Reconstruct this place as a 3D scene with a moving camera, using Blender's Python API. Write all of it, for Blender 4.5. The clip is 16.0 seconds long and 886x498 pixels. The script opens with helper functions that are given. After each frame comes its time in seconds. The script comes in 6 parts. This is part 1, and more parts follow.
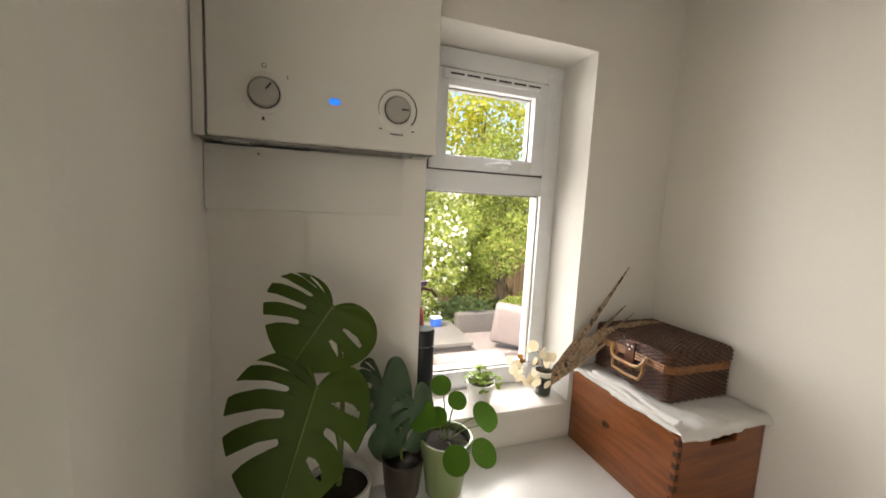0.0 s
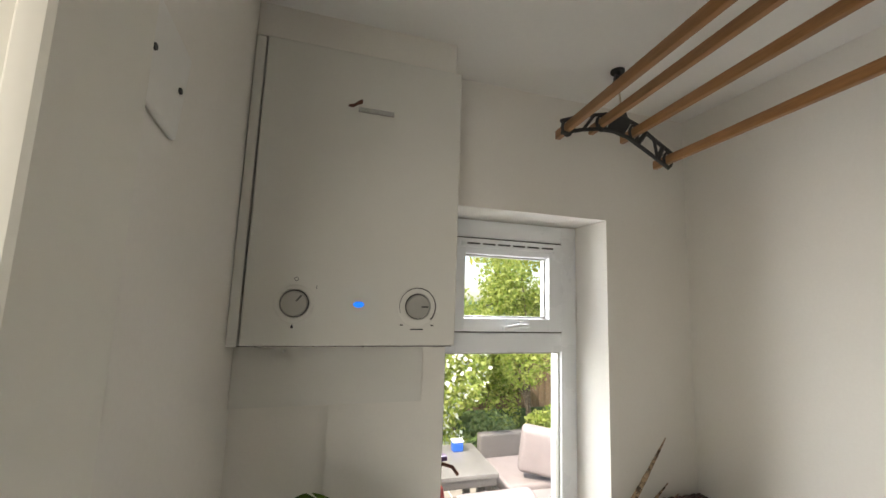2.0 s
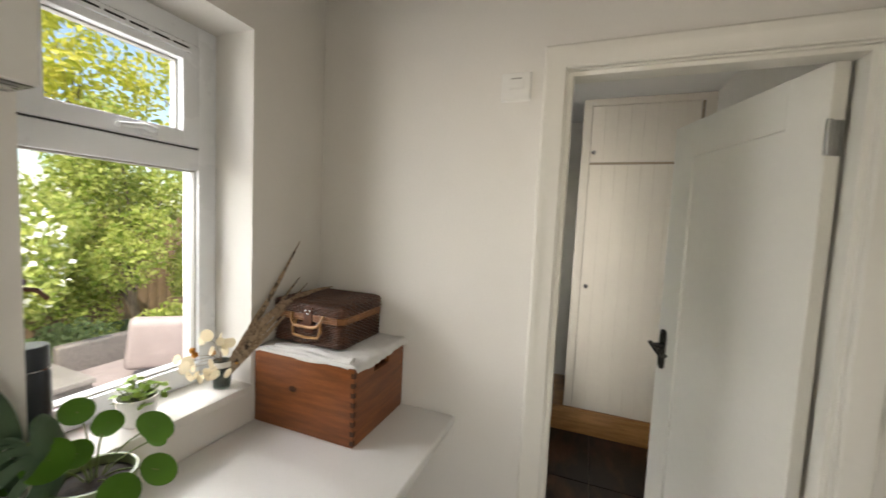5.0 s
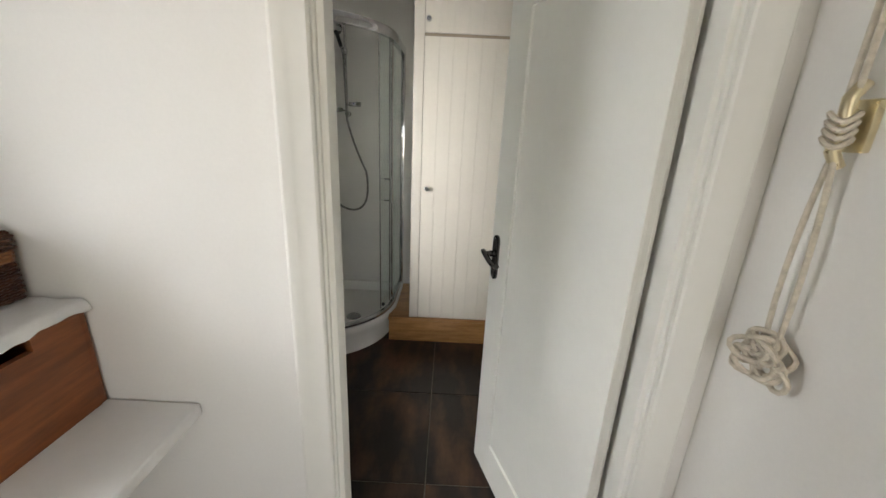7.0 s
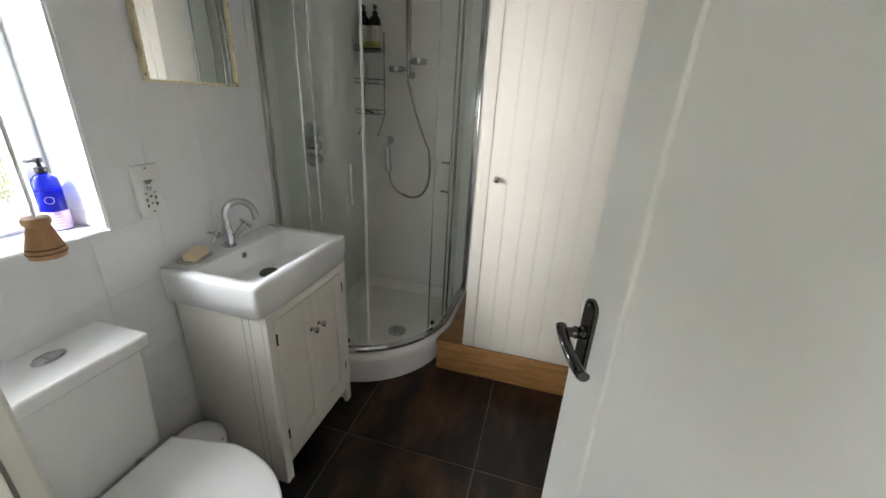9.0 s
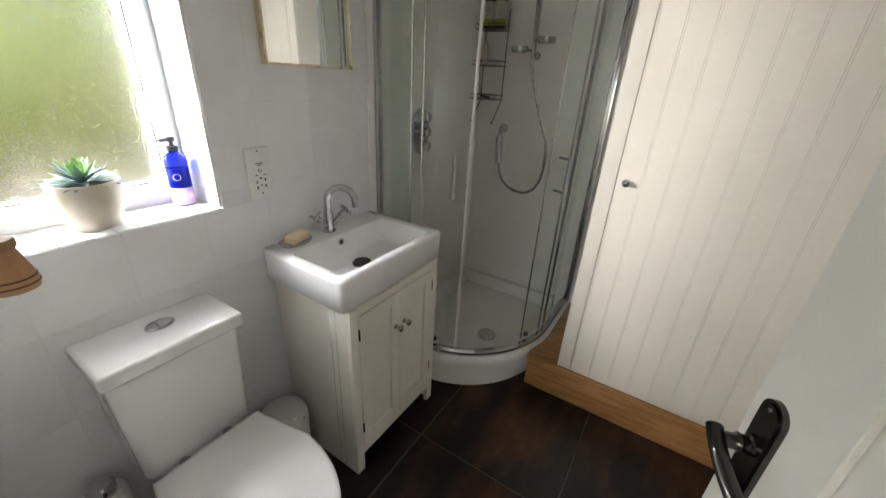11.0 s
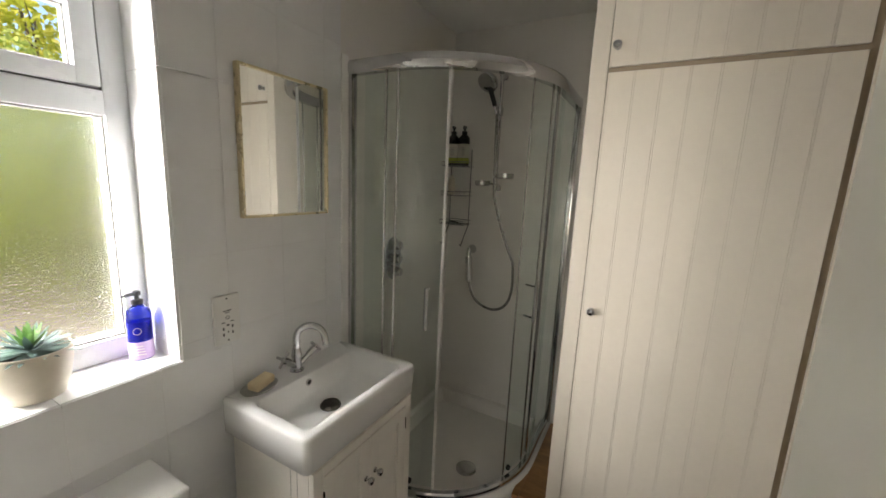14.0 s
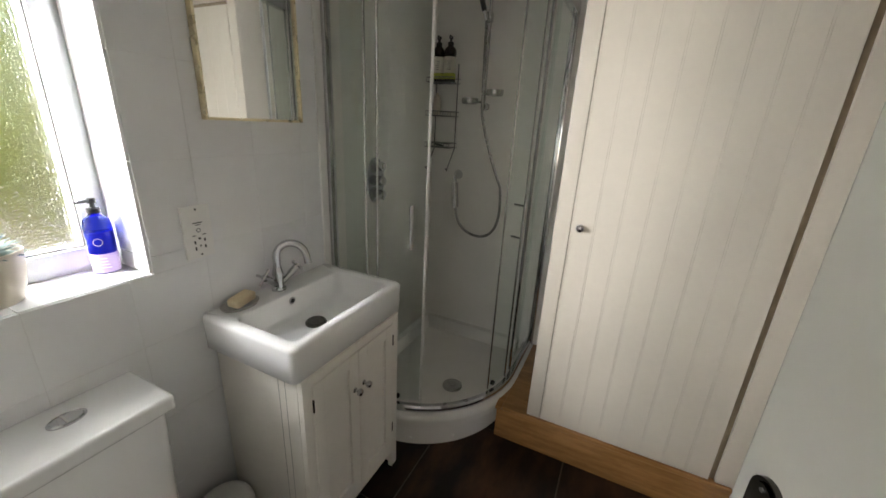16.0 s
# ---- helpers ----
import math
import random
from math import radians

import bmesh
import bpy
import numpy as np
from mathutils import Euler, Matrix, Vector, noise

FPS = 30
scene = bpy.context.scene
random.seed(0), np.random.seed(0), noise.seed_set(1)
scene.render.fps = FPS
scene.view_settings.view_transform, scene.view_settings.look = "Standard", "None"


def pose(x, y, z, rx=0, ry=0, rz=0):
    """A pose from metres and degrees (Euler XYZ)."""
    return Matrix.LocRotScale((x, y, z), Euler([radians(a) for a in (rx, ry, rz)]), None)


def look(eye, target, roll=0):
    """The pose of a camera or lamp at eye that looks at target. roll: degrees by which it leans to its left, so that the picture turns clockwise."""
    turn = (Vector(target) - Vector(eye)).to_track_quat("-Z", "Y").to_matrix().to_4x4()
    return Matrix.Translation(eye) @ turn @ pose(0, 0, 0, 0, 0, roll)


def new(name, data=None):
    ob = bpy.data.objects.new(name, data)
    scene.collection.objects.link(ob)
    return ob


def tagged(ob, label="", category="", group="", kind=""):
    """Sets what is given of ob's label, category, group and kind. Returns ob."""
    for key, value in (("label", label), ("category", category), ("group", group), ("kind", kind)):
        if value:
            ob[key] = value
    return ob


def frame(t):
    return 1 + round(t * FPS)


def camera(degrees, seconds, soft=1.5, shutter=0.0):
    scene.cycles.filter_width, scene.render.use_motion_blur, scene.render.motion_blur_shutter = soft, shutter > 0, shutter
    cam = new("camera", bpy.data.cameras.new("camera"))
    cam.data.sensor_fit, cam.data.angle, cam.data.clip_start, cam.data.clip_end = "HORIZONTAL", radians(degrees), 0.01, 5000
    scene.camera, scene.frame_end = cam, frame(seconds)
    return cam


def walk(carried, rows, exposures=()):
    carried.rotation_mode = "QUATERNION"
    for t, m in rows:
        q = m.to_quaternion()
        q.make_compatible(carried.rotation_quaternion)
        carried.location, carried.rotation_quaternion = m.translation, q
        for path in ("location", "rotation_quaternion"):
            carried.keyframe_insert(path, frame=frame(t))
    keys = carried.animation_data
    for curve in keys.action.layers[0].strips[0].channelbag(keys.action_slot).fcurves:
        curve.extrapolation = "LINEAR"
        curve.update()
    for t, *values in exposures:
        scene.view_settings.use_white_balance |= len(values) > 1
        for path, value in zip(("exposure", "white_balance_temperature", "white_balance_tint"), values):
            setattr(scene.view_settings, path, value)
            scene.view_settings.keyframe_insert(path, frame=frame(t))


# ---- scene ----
cam = camera(99.4, 16.0, shutter=0.2)
PATH = [
    (0, (0.166, -0.034, 1.585), (0.825, 1.841, 1.354), 2.8),
    (0.5, (0.171, -0.049, 1.684), (0.75, 1.864, 1.63), 2.8),
    (1, (0.164, -0.05, 1.767), (0.748, 1.861, 1.862), 2.3),
    (1.5, (0.155, -0.051, 1.808), (0.696, 1.865, 2.007), 2.2),
    (2, (0.154, -0.048, 1.801), (0.697, 1.861, 2.049), 2.0),
    (2.5, (0.174, -0.044, 1.764), (0.754, 1.86, 1.958), 2.1),
    (3, (0.178, -0.039, 1.695), (0.895, 1.827, 1.764), 2.4),
    (3.5, (0.157, -0.045, 1.64), (1.017, 1.76, 1.598), 2.4),
    (4, (0.111, -0.021, 1.611), (1.335, 1.558, 1.519), 2.8),
    (4.5, (0.087, 0.007, 1.575), (1.686, 1.202, 1.457), 2.9),
    (4.7, (0.081, -0.019, 1.534), (1.793, 1.01, 1.42), 2.4),
    (5, (0.088, -0.042, 1.513), (1.951, 0.671, 1.369), 2.7),
    (5.2, (0.102, -0.073, 1.495), (2.029, 0.436, 1.323), 2.5),
    (7.3, (0.686, -0.186, 1.435), (2.595, -0.193, 0.838), 2.8),
    (7.5, (0.752, -0.185, 1.421), (2.665, -0.203, 0.839), 3.1),
    (8, (0.919, -0.198, 1.424), (2.821, -0.2, 0.806), 3.0),
    (8.5, (1.141, -0.255, 1.436), (3.016, -0.074, 0.763), 3.2),
    (9, (1.283, -0.264, 1.419), (3.081, 0.209, 0.682), 3.1),
    (9.2, (1.306, -0.255, 1.41), (3.073, 0.286, 0.645), 3.0),
    (11.3, (1.46, -0.209, 1.424), (2.988, 0.791, 0.608), 2.9),
    (11.5, (1.461, -0.218, 1.432), (2.979, 0.81, 0.634), 2.6),
    (12, (1.448, -0.222, 1.502), (3.013, 0.85, 0.868), 2.6),
    (12.5, (1.451, -0.229, 1.561), (3.092, 0.845, 1.17), 2.6),
    (13, (1.44, -0.226, 1.581), (3.115, 0.83, 1.301), 2.4),
    (13.5, (1.446, -0.22, 1.575), (3.122, 0.832, 1.282), 2.5),
    (14, (1.474, -0.197, 1.559), (3.21, 0.734, 1.213), 2.6),
    (14.5, (1.48, -0.193, 1.552), (3.268, 0.623, 1.18), 2.6),
    (15, (1.477, -0.193, 1.546), (3.262, 0.624, 1.164), 2.5),
    (15.5, (1.488, -0.189, 1.494), (3.255, 0.63, 1.039), 2.8),
    (16, (1.504, -0.177, 1.447), (3.219, 0.633, 0.815), 3.0),
]
EXPOSURES = [(0.0, 1.10, 7300, 12), (0.5, 1.08, 6700, 9), (1.0, 1.10, 6700, 9), (2.0, 1.12, 6750, 9), (3.4, 1.12, 6600, 9), (4.0, 1.10, 7150, 11), (5.2, 0.95, 6900, 10), (7.3, 1.36, 6400, 10), (9.2, 1.42, 6200, 10), (11.3, 1.42, 6600, 11), (12.4, 0.95, 7050, 12), (13.5, 0.95, 7150, 12), (14.5, 1.16, 6850, 12), (16.0, 1.15, 6650, 11)]
walk(cam, [(t, look(eye, target, roll)) for t, eye, target, roll in PATH], EXPOSURES)


# ---- light ----
world = bpy.data.worlds.new("sky")
scene.world = world
world.use_nodes = True
wn = world.node_tree.nodes
sky = wn.new("ShaderNodeTexSky")
sky.sky_type = "NISHITA"
sky.sun_disc = False
sky.sun_elevation = radians(48)
sky.sun_rotation = radians(245)
sky.air_density = 1.0
wn["Background"].inputs["Strength"].default_value = 0.15
world.node_tree.links.new(sky.outputs["Color"], wn["Background"].inputs["Color"])

sun = new("sun", bpy.data.lights.new("sun", "SUN"))
sun.data.energy, sun.data.angle, sun.data.color = 5.0, radians(0.5), (1.0, 0.94, 0.84)
sun.matrix_world = look((-7, -3.2, 9), (0, 0, 0))


def sky_fill(name, at, to, width, height, watts, colour):
    """An area lamp added out of view outside an opening, as extra sky light."""
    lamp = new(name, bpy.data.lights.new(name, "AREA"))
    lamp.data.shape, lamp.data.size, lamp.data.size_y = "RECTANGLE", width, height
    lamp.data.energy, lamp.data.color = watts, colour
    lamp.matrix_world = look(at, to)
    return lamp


# added lamps outside the rooms, out of view, brighten walls, door and shower
sky_fill("garden_fill", (1.75, 3.50, 3.60), (1.75, 0.0, 1.25), 1.6, 0.8, 58.0, (0.95, 0.97, 1.0))
sky_fill("utility_side_fill", (0.47, 1.72, 1.68), (1.47, 1.57, 1.55), 0.95, 1.1, 12.5, (0.97, 0.97, 1.0))
sky_fill("utility_east_fill", (2.05, 2.00, 2.85), (0.0, 0.30, 1.50), 0.9, 0.75, 15.0, (1.0, 0.98, 0.94))
sky_fill("bathroom_far_fill", (1.02, 1.57, 1.80), (2.40, 1.37, 1.55), 0.64, 1.1, 80.0, (0.95, 0.97, 1.0))
# hall lamps shine through invented openings to brighten the door and its wall
sky_fill("hall_south_fill", (-0.9, -1.95, 1.4), (-0.7, 0.0, 1.2), 1.2, 1.6, 11.0, (1.0, 0.96, 0.90))
sky_fill("hall_west_fill", (-2.30, -0.45, 1.62), (1.40, -0.40, 1.25), 1.3, 1.0, 8.5, (1.0, 0.95, 0.88))


# ---- materials ----
def material(name, colour, rough=0.5, metal=0.0, vary=0.08, scale=6.0, bump=0.0, bump_scale=60.0,
             stretch=(1, 1, 1), coat=0.0, second=None, per_object=0.0, ramp=(0.35, 0.65), spec=0.5, sheen=0.0):
    """A procedural paint, wood, stone or metal: two scales of noise in colour, roughness and relief."""
    m = bpy.data.materials.new(name)
    m.use_nodes = True
    nt, b = m.node_tree, m.node_tree.nodes["Principled BSDF"]
    n, l = nt.nodes, nt.links
    at = n.new("ShaderNodeTexCoord")
    mp = n.new("ShaderNodeMapping")
    mp.inputs["Scale"].default_value = stretch
    l.new(at.outputs["Object"], mp.inputs["Vector"])
    info = n.new("ShaderNodeObjectInfo")
    if per_object:
        mul = n.new("ShaderNodeMath")
        mul.operation = "MULTIPLY"
        mul.inputs[1].default_value = 37.0
        l.new(info.outputs["Random"], mul.inputs[0])
        com = n.new("ShaderNodeCombineXYZ")
        for k in ("X", "Y", "Z"):
            l.new(mul.outputs[0], com.inputs[k])
        l.new(com.outputs[0], mp.inputs["Location"])
    big = n.new("ShaderNodeTexNoise")
    big.inputs["Scale"].default_value, big.inputs["Detail"].default_value = scale, 6.0
    l.new(mp.outputs[0], big.inputs["Vector"])
    fine = n.new("ShaderNodeTexNoise")
    fine.inputs["Scale"].default_value, fine.inputs["Detail"].default_value = bump_scale, 4.0
    l.new(mp.outputs[0], fine.inputs["Vector"])
    rampn = n.new("ShaderNodeValToRGB")
    rampn.color_ramp.elements[0].position, rampn.color_ramp.elements[1].position = ramp
    if second is None:
        second = tuple(min(1.0, c * (1 + vary)) for c in colour)
        first = tuple(c * (1 - vary) for c in colour)
    else:
        first = colour
    rampn.color_ramp.elements[0].color = (*first, 1)
    rampn.color_ramp.elements[1].color = (*second, 1)
    l.new(big.outputs["Fac"], rampn.inputs["Fac"])
    out = rampn.outputs["Color"]
    grain = n.new("ShaderNodeMixRGB")
    grain.blend_type = "MULTIPLY"
    grain.inputs["Fac"].default_value = min(1.0, vary * 2)
    l.new(out, grain.inputs["Color1"])
    l.new(fine.outputs["Fac"], grain.inputs["Color2"])
    hsv = n.new("ShaderNodeHueSaturation")
    hsv.inputs["Value"].default_value = 1.0 + min(1.0, vary * 2) * 0.5
    l.new(grain.outputs[0], hsv.inputs["Color"])
    if per_object:
        rng = n.new("ShaderNodeMapRange")
        rng.inputs["To Min"].default_value = (1 - per_object) * (1 + vary)
        rng.inputs["To Max"].default_value = (1 + per_object) * (1 + vary)
        l.new(info.outputs["Random"], rng.inputs["Value"])
        l.new(rng.outputs[0], hsv.inputs["Value"])
    l.new(hsv.outputs[0], b.inputs["Base Color"])
    rr = n.new("ShaderNodeMapRange")
    rr.inputs["To Min"].default_value, rr.inputs["To Max"].default_value = max(0.02, rough * 0.85), min(1, rough * 1.15)
    l.new(big.outputs["Fac"], rr.inputs["Value"])
    l.new(rr.outputs[0], b.inputs["Roughness"])
    b.inputs["Metallic"].default_value = metal
    b.inputs["Coat Weight"].default_value = coat
    b.inputs["Coat Roughness"].default_value = 0.08
    b.inputs["Specular IOR Level"].default_value = spec
    b.inputs["Sheen Weight"].default_value = sheen
    if bump:
        bp = n.new("ShaderNodeBump")
        bp.inputs["Strength"].default_value, bp.inputs["Distance"].default_value = bump, 0.002
        l.new(fine.outputs["Fac"], bp.inputs["Height"])
        l.new(bp.outputs[0], b.inputs["Normal"])
    return m


def glass(name, colour=(1, 1, 1), rough=0.0, relief=0.0, relief_scale=160.0, ior=1.45, grid=0.008):
    m = bpy.data.materials.new(name)
    m.use_nodes = True
    nt, b = m.node_tree, m.node_tree.nodes["Principled BSDF"]
    b.inputs["Base Color"].default_value = (*colour, 1)
    b.inputs["Transmission Weight"].default_value = 1.0
    b.inputs["Roughness"].default_value = rough
    b.inputs["IOR"].default_value = ior
    if relief:
        at = nt.nodes.new("ShaderNodeTexCoord")
        vor = nt.nodes.new("ShaderNodeTexVoronoi")
        vor.feature = "SMOOTH_F1"
        vor.inputs["Scale"].default_value = relief_scale
        nz = nt.nodes.new("ShaderNodeTexNoise")
        nz.inputs["Scale"].default_value = relief_scale * 0.6
        nt.links.new(at.outputs["Object"], vor.inputs["Vector"])
        nt.links.new(at.outputs["Object"], nz.inputs["Vector"])
        sep = nt.nodes.new("ShaderNodeSeparateXYZ")
        warp = nt.nodes.new("ShaderNodeMixRGB")
        warp.inputs["Fac"].default_value = 0.0025
        soft = nt.nodes.new("ShaderNodeTexNoise")
        soft.inputs["Scale"].default_value = 55.0
        nt.links.new(at.outputs["Object"], soft.inputs["Vector"])
        nt.links.new(at.outputs["Object"], warp.inputs["Color1"])
        nt.links.new(soft.outputs["Color"], warp.inputs["Color2"])
        nt.links.new(warp.outputs[0], sep.inputs[0])
        waves = []
        for axis in ("X", "Z"):
            k = nt.nodes.new("ShaderNodeMath")
            k.operation, k.inputs[1].default_value = "MULTIPLY", 2 * math.pi / grid
            nt.links.new(sep.outputs[axis], k.inputs[0])
            w = nt.nodes.new("ShaderNodeMath")
            w.operation = "SINE"
            nt.links.new(k.outputs[0], w.inputs[0])
            waves.append(w)
        rows = nt.nodes.new("ShaderNodeMath")
        nt.links.new(waves[0].outputs[0], rows.inputs[0])
        nt.links.new(waves[1].outputs[0], rows.inputs[1])
        weave = nt.nodes.new("ShaderNodeMath")
        weave.operation, weave.inputs[1].default_value = "MULTIPLY", 0.075
        nt.links.new(rows.outputs[0], weave.inputs[0])
        fleck = nt.nodes.new("ShaderNodeMath")
        fleck.operation, fleck.inputs[1].default_value = "MULTIPLY", 0.42
        nt.links.new(vor.outputs["Distance"], fleck.inputs[0])
        both = nt.nodes.new("ShaderNodeMath")
        nt.links.new(weave.outputs[0], both.inputs[0])
        nt.links.new(fleck.outputs[0], both.inputs[1])
        add = nt.nodes.new("ShaderNodeMath")
        nt.links.new(both.outputs[0], add.inputs[0])
        ripple = nt.nodes.new("ShaderNodeMath")
        ripple.operation, ripple.inputs[1].default_value = "MULTIPLY", 0.85
        nt.links.new(nz.outputs["Fac"], ripple.inputs[0])
        nt.links.new(ripple.outputs[0], add.inputs[1])
        bp = nt.nodes.new("ShaderNodeBump")
        bp.inputs["Strength"].default_value, bp.inputs["Distance"].default_value = relief, 0.004
        nt.links.new(add.outputs[0], bp.inputs["Height"])
        nt.links.new(bp.outputs[0], b.inputs["Normal"])
    return m


def thin_glass(name, colour):
    """A thin flat pane: straight transmission with a faint mirror gloss."""
    m = bpy.data.materials.new(name)
    m.use_nodes = True
    n, l = m.node_tree.nodes, m.node_tree.links
    clear = n.new("ShaderNodeBsdfTransparent")
    clear.inputs["Color"].default_value = (*colour, 1)
    gloss = n.new("ShaderNodeBsdfGlossy")
    gloss.inputs["Roughness"].default_value = 0.0
    mix = n.new("ShaderNodeMixShader")
    mix.inputs[0].default_value = 0.05
    l.new(clear.outputs[0], mix.inputs[1])
    l.new(gloss.outputs[0], mix.inputs[2])
    l.new(mix.outputs[0], n["Material Output"].inputs["Surface"])
    return m


def leaf_material(name, a, b2, rough=0.4, translucent=0.3, per_island=True, scale=3.0):
    m = bpy.data.materials.new(name)
    m.use_nodes = True
    nt, b = m.node_tree, m.node_tree.nodes["Principled BSDF"]
    n, l = nt.nodes, nt.links
    mix = n.new("ShaderNodeMixRGB")
    mix.inputs["Color1"].default_value, mix.inputs["Color2"].default_value = (*a, 1), (*b2, 1)
    if per_island:
        geo = n.new("ShaderNodeNewGeometry")
        l.new(geo.outputs["Random Per Island"], mix.inputs["Fac"])
    else:
        at = n.new("ShaderNodeTexCoord")
        nz = n.new("ShaderNodeTexNoise")
        nz.inputs["Scale"].default_value = scale * 6
        l.new(at.outputs["Object"], nz.inputs["Vector"])
        l.new(nz.outputs["Fac"], mix.inputs["Fac"])
    l.new(mix.outputs[0], b.inputs["Base Color"])
    b.inputs["Roughness"].default_value = rough
    b.inputs["Specular IOR Level"].default_value = 0.3
    tr = n.new("ShaderNodeBsdfTranslucent")
    l.new(mix.outputs[0], tr.inputs["Color"])
    ms = n.new("ShaderNodeMixShader")
    ms.inputs[0].default_value = translucent
    l.new(b.outputs[0], ms.inputs[1])
    l.new(tr.outputs[0], ms.inputs[2])
    l.new(ms.outputs[0], n["Material Output"].inputs["Surface"])
    return m


PAINT = material("warm_white_wall_paint", (0.80, 0.775, 0.73), 0.75, vary=0.025, scale=1.6, bump=0.12, bump_scale=140)
CEIL = material("white_ceiling_paint", (0.83, 0.82, 0.80), 0.8, vary=0.02, scale=2, bump=0.1, bump_scale=120)
GLOSS = material("white_satin_woodwork_paint", (0.80, 0.78, 0.72), 0.5, vary=0.02, scale=3, bump=0.06, bump_scale=45)
CREAM = material("cream_painted_boards", (0.775, 0.705, 0.60), 0.42, vary=0.03, scale=2.5, bump=0.08, bump_scale=50)
VCREAM = material("off_white_painted_cabinet", (0.79, 0.76, 0.70), 0.42, vary=0.03, scale=2.5, bump=0.08, bump_scale=50)
CASING = material("white_enamelled_steel", (0.74, 0.73, 0.69), 0.38, vary=0.015, scale=3, bump=0.04, bump_scale=160)
UPVC = material("white_upvc", (0.80, 0.82, 0.84), 0.28, vary=0.015, scale=4)
PLASTIC = material("white_plastic", (0.82, 0.81, 0.78), 0.3, vary=0.02, scale=8)
GREY = material("grey_plastic", (0.42, 0.41, 0.38), 0.4, vary=0.04, scale=20)
DARK = material("black_plastic", (0.015, 0.015, 0.016), 0.35, vary=0.1, scale=20)
RUBBER = material("dark_grey_gasket", (0.06, 0.06, 0.065), 0.6)
WORKTOP = material("white_laminate_worktop", (0.80, 0.79, 0.77), 0.32, vary=0.02, scale=4, bump=0.03, bump_scale=90)
TILE = material("white_glazed_tile", (0.84, 0.84, 0.84), 0.14, vary=0.015, scale=7, bump=0.05, bump_scale=14, per_object=0.005)
GROUT = material("pale_grout", (0.79, 0.79, 0.78), 0.9, vary=0.05, scale=20)
FLOOR = material("dark_brown_slate_tile", (0.009, 0.006, 0.0045), 0.34, vary=0.25, scale=3.2, bump=0.25, bump_scale=26,
                 second=(0.066, 0.032, 0.017), per_object=0.35, ramp=(0.46, 0.70), stretch=(1, 2.2, 1), spec=0.3)
FGROUT = material("brown_floor_grout", (0.10, 0.085, 0.07), 0.9, vary=0.1, scale=30)
SCREED = material("vinyl_floor", (0.25, 0.22, 0.18), 0.5, vary=0.1, scale=5)
CERAMIC = material("white_ceramic", (0.84, 0.84, 0.83), 0.1, vary=0.008, scale=3, coat=0.6)
ACRYLIC = material("white_acrylic_shower_wall", (0.84, 0.82, 0.785), 0.25, vary=0.012, scale=3)
CHROME = material("chrome", (0.56, 0.56, 0.57), 0.06, 1.0, vary=0.02, scale=12)
BRUSHED = material("brushed_steel", (0.50, 0.50, 0.49), 0.25, 1.0, vary=0.05, scale=30)
HOSE = material("dark_steel_wire", (0.24, 0.235, 0.23), 0.28, 1.0, vary=0.1, scale=60)
PEWTER = material("dark_pewter", (0.10, 0.095, 0.088), 0.22, 1.0, vary=0.15, scale=25)
SATIN = material("satin_chrome", (0.46, 0.48, 0.51), 0.22, 1.0, vary=0.03, scale=12)
BRASS = material("pale_brass", (0.72, 0.63, 0.42), 0.28, 1.0, vary=0.05, scale=30)
IRON = material("black_cast_iron", (0.02, 0.02, 0.021), 0.55, vary=0.2, scale=40, bump=0.2, bump_scale=120)
CRATE = material("reddish_brown_stained_pine", (0.165, 0.048, 0.013), 0.36, vary=0.18, scale=7, bump=0.1, bump_scale=50,
                 stretch=(1, 1, 9), second=(0.27, 0.085, 0.024))
KNOT = material("dark_wood_knot", (0.06, 0.018, 0.007), 0.5, vary=0.2, scale=60)
ROD = material("oiled_pine_rod", (0.26, 0.125, 0.045), 0.42, vary=0.15, scale=12, bump=0.08, bump_scale=60, stretch=(10, 1, 10),
               second=(0.34, 0.17, 0.065))
OAK = material("varnished_oak_plinth", (0.31, 0.145, 0.045), 0.35, vary=0.16, scale=5, bump=0.1, bump_scale=40, stretch=(8, 1, 8),
               second=(0.48, 0.25, 0.09), coat=0.2)
BEECH = material("turned_beech", (0.42, 0.22, 0.10), 0.45, vary=0.1, scale=20, stretch=(6, 6, 1), second=(0.50, 0.29, 0.14))
BURN = material("scorched_line", (0.09, 0.035, 0.014), 0.6)
WICKER = material("dark_brown_wicker", (0.045, 0.017, 0.009), 0.36, vary=0.3, scale=45, bump=0.2, bump_scale=200, second=(0.12, 0.045, 0.02))
CANE = material("light_cane", (0.34, 0.17, 0.06), 0.35, vary=0.15, scale=50, second=(0.46, 0.26, 0.10))
BAND = material("tan_wicker_band", (0.22, 0.085, 0.026), 0.45, vary=0.2, scale=60, second=(0.30, 0.13, 0.045))
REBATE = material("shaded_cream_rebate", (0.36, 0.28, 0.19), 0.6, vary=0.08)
LEATHER = material("brown_leather_tab", (0.11, 0.035, 0.015), 0.4, vary=0.2, scale=60, bump=0.2, bump_scale=200)
CLOTH = material("white_woven_cotton", (0.72, 0.71, 0.69), 0.9, vary=0.06, scale=12, bump=0.5, bump_scale=350, sheen=0.2)
ROPE = material("cream_cotton_rope", (0.62, 0.55, 0.44), 0.85, vary=0.12, scale=80, bump=0.5, bump_scale=400)
SOIL = material("dark_potting_soil", (0.022, 0.014, 0.009), 0.95, vary=0.4, scale=60, bump=0.8, bump_scale=150)
GREENPOT = material("sage_green_glazed_pot", (0.20, 0.25, 0.11), 0.35, vary=0.05, scale=10)
WHITEPOT = material("white_glazed_pot", (0.80, 0.79, 0.76), 0.25, vary=0.03, scale=10)
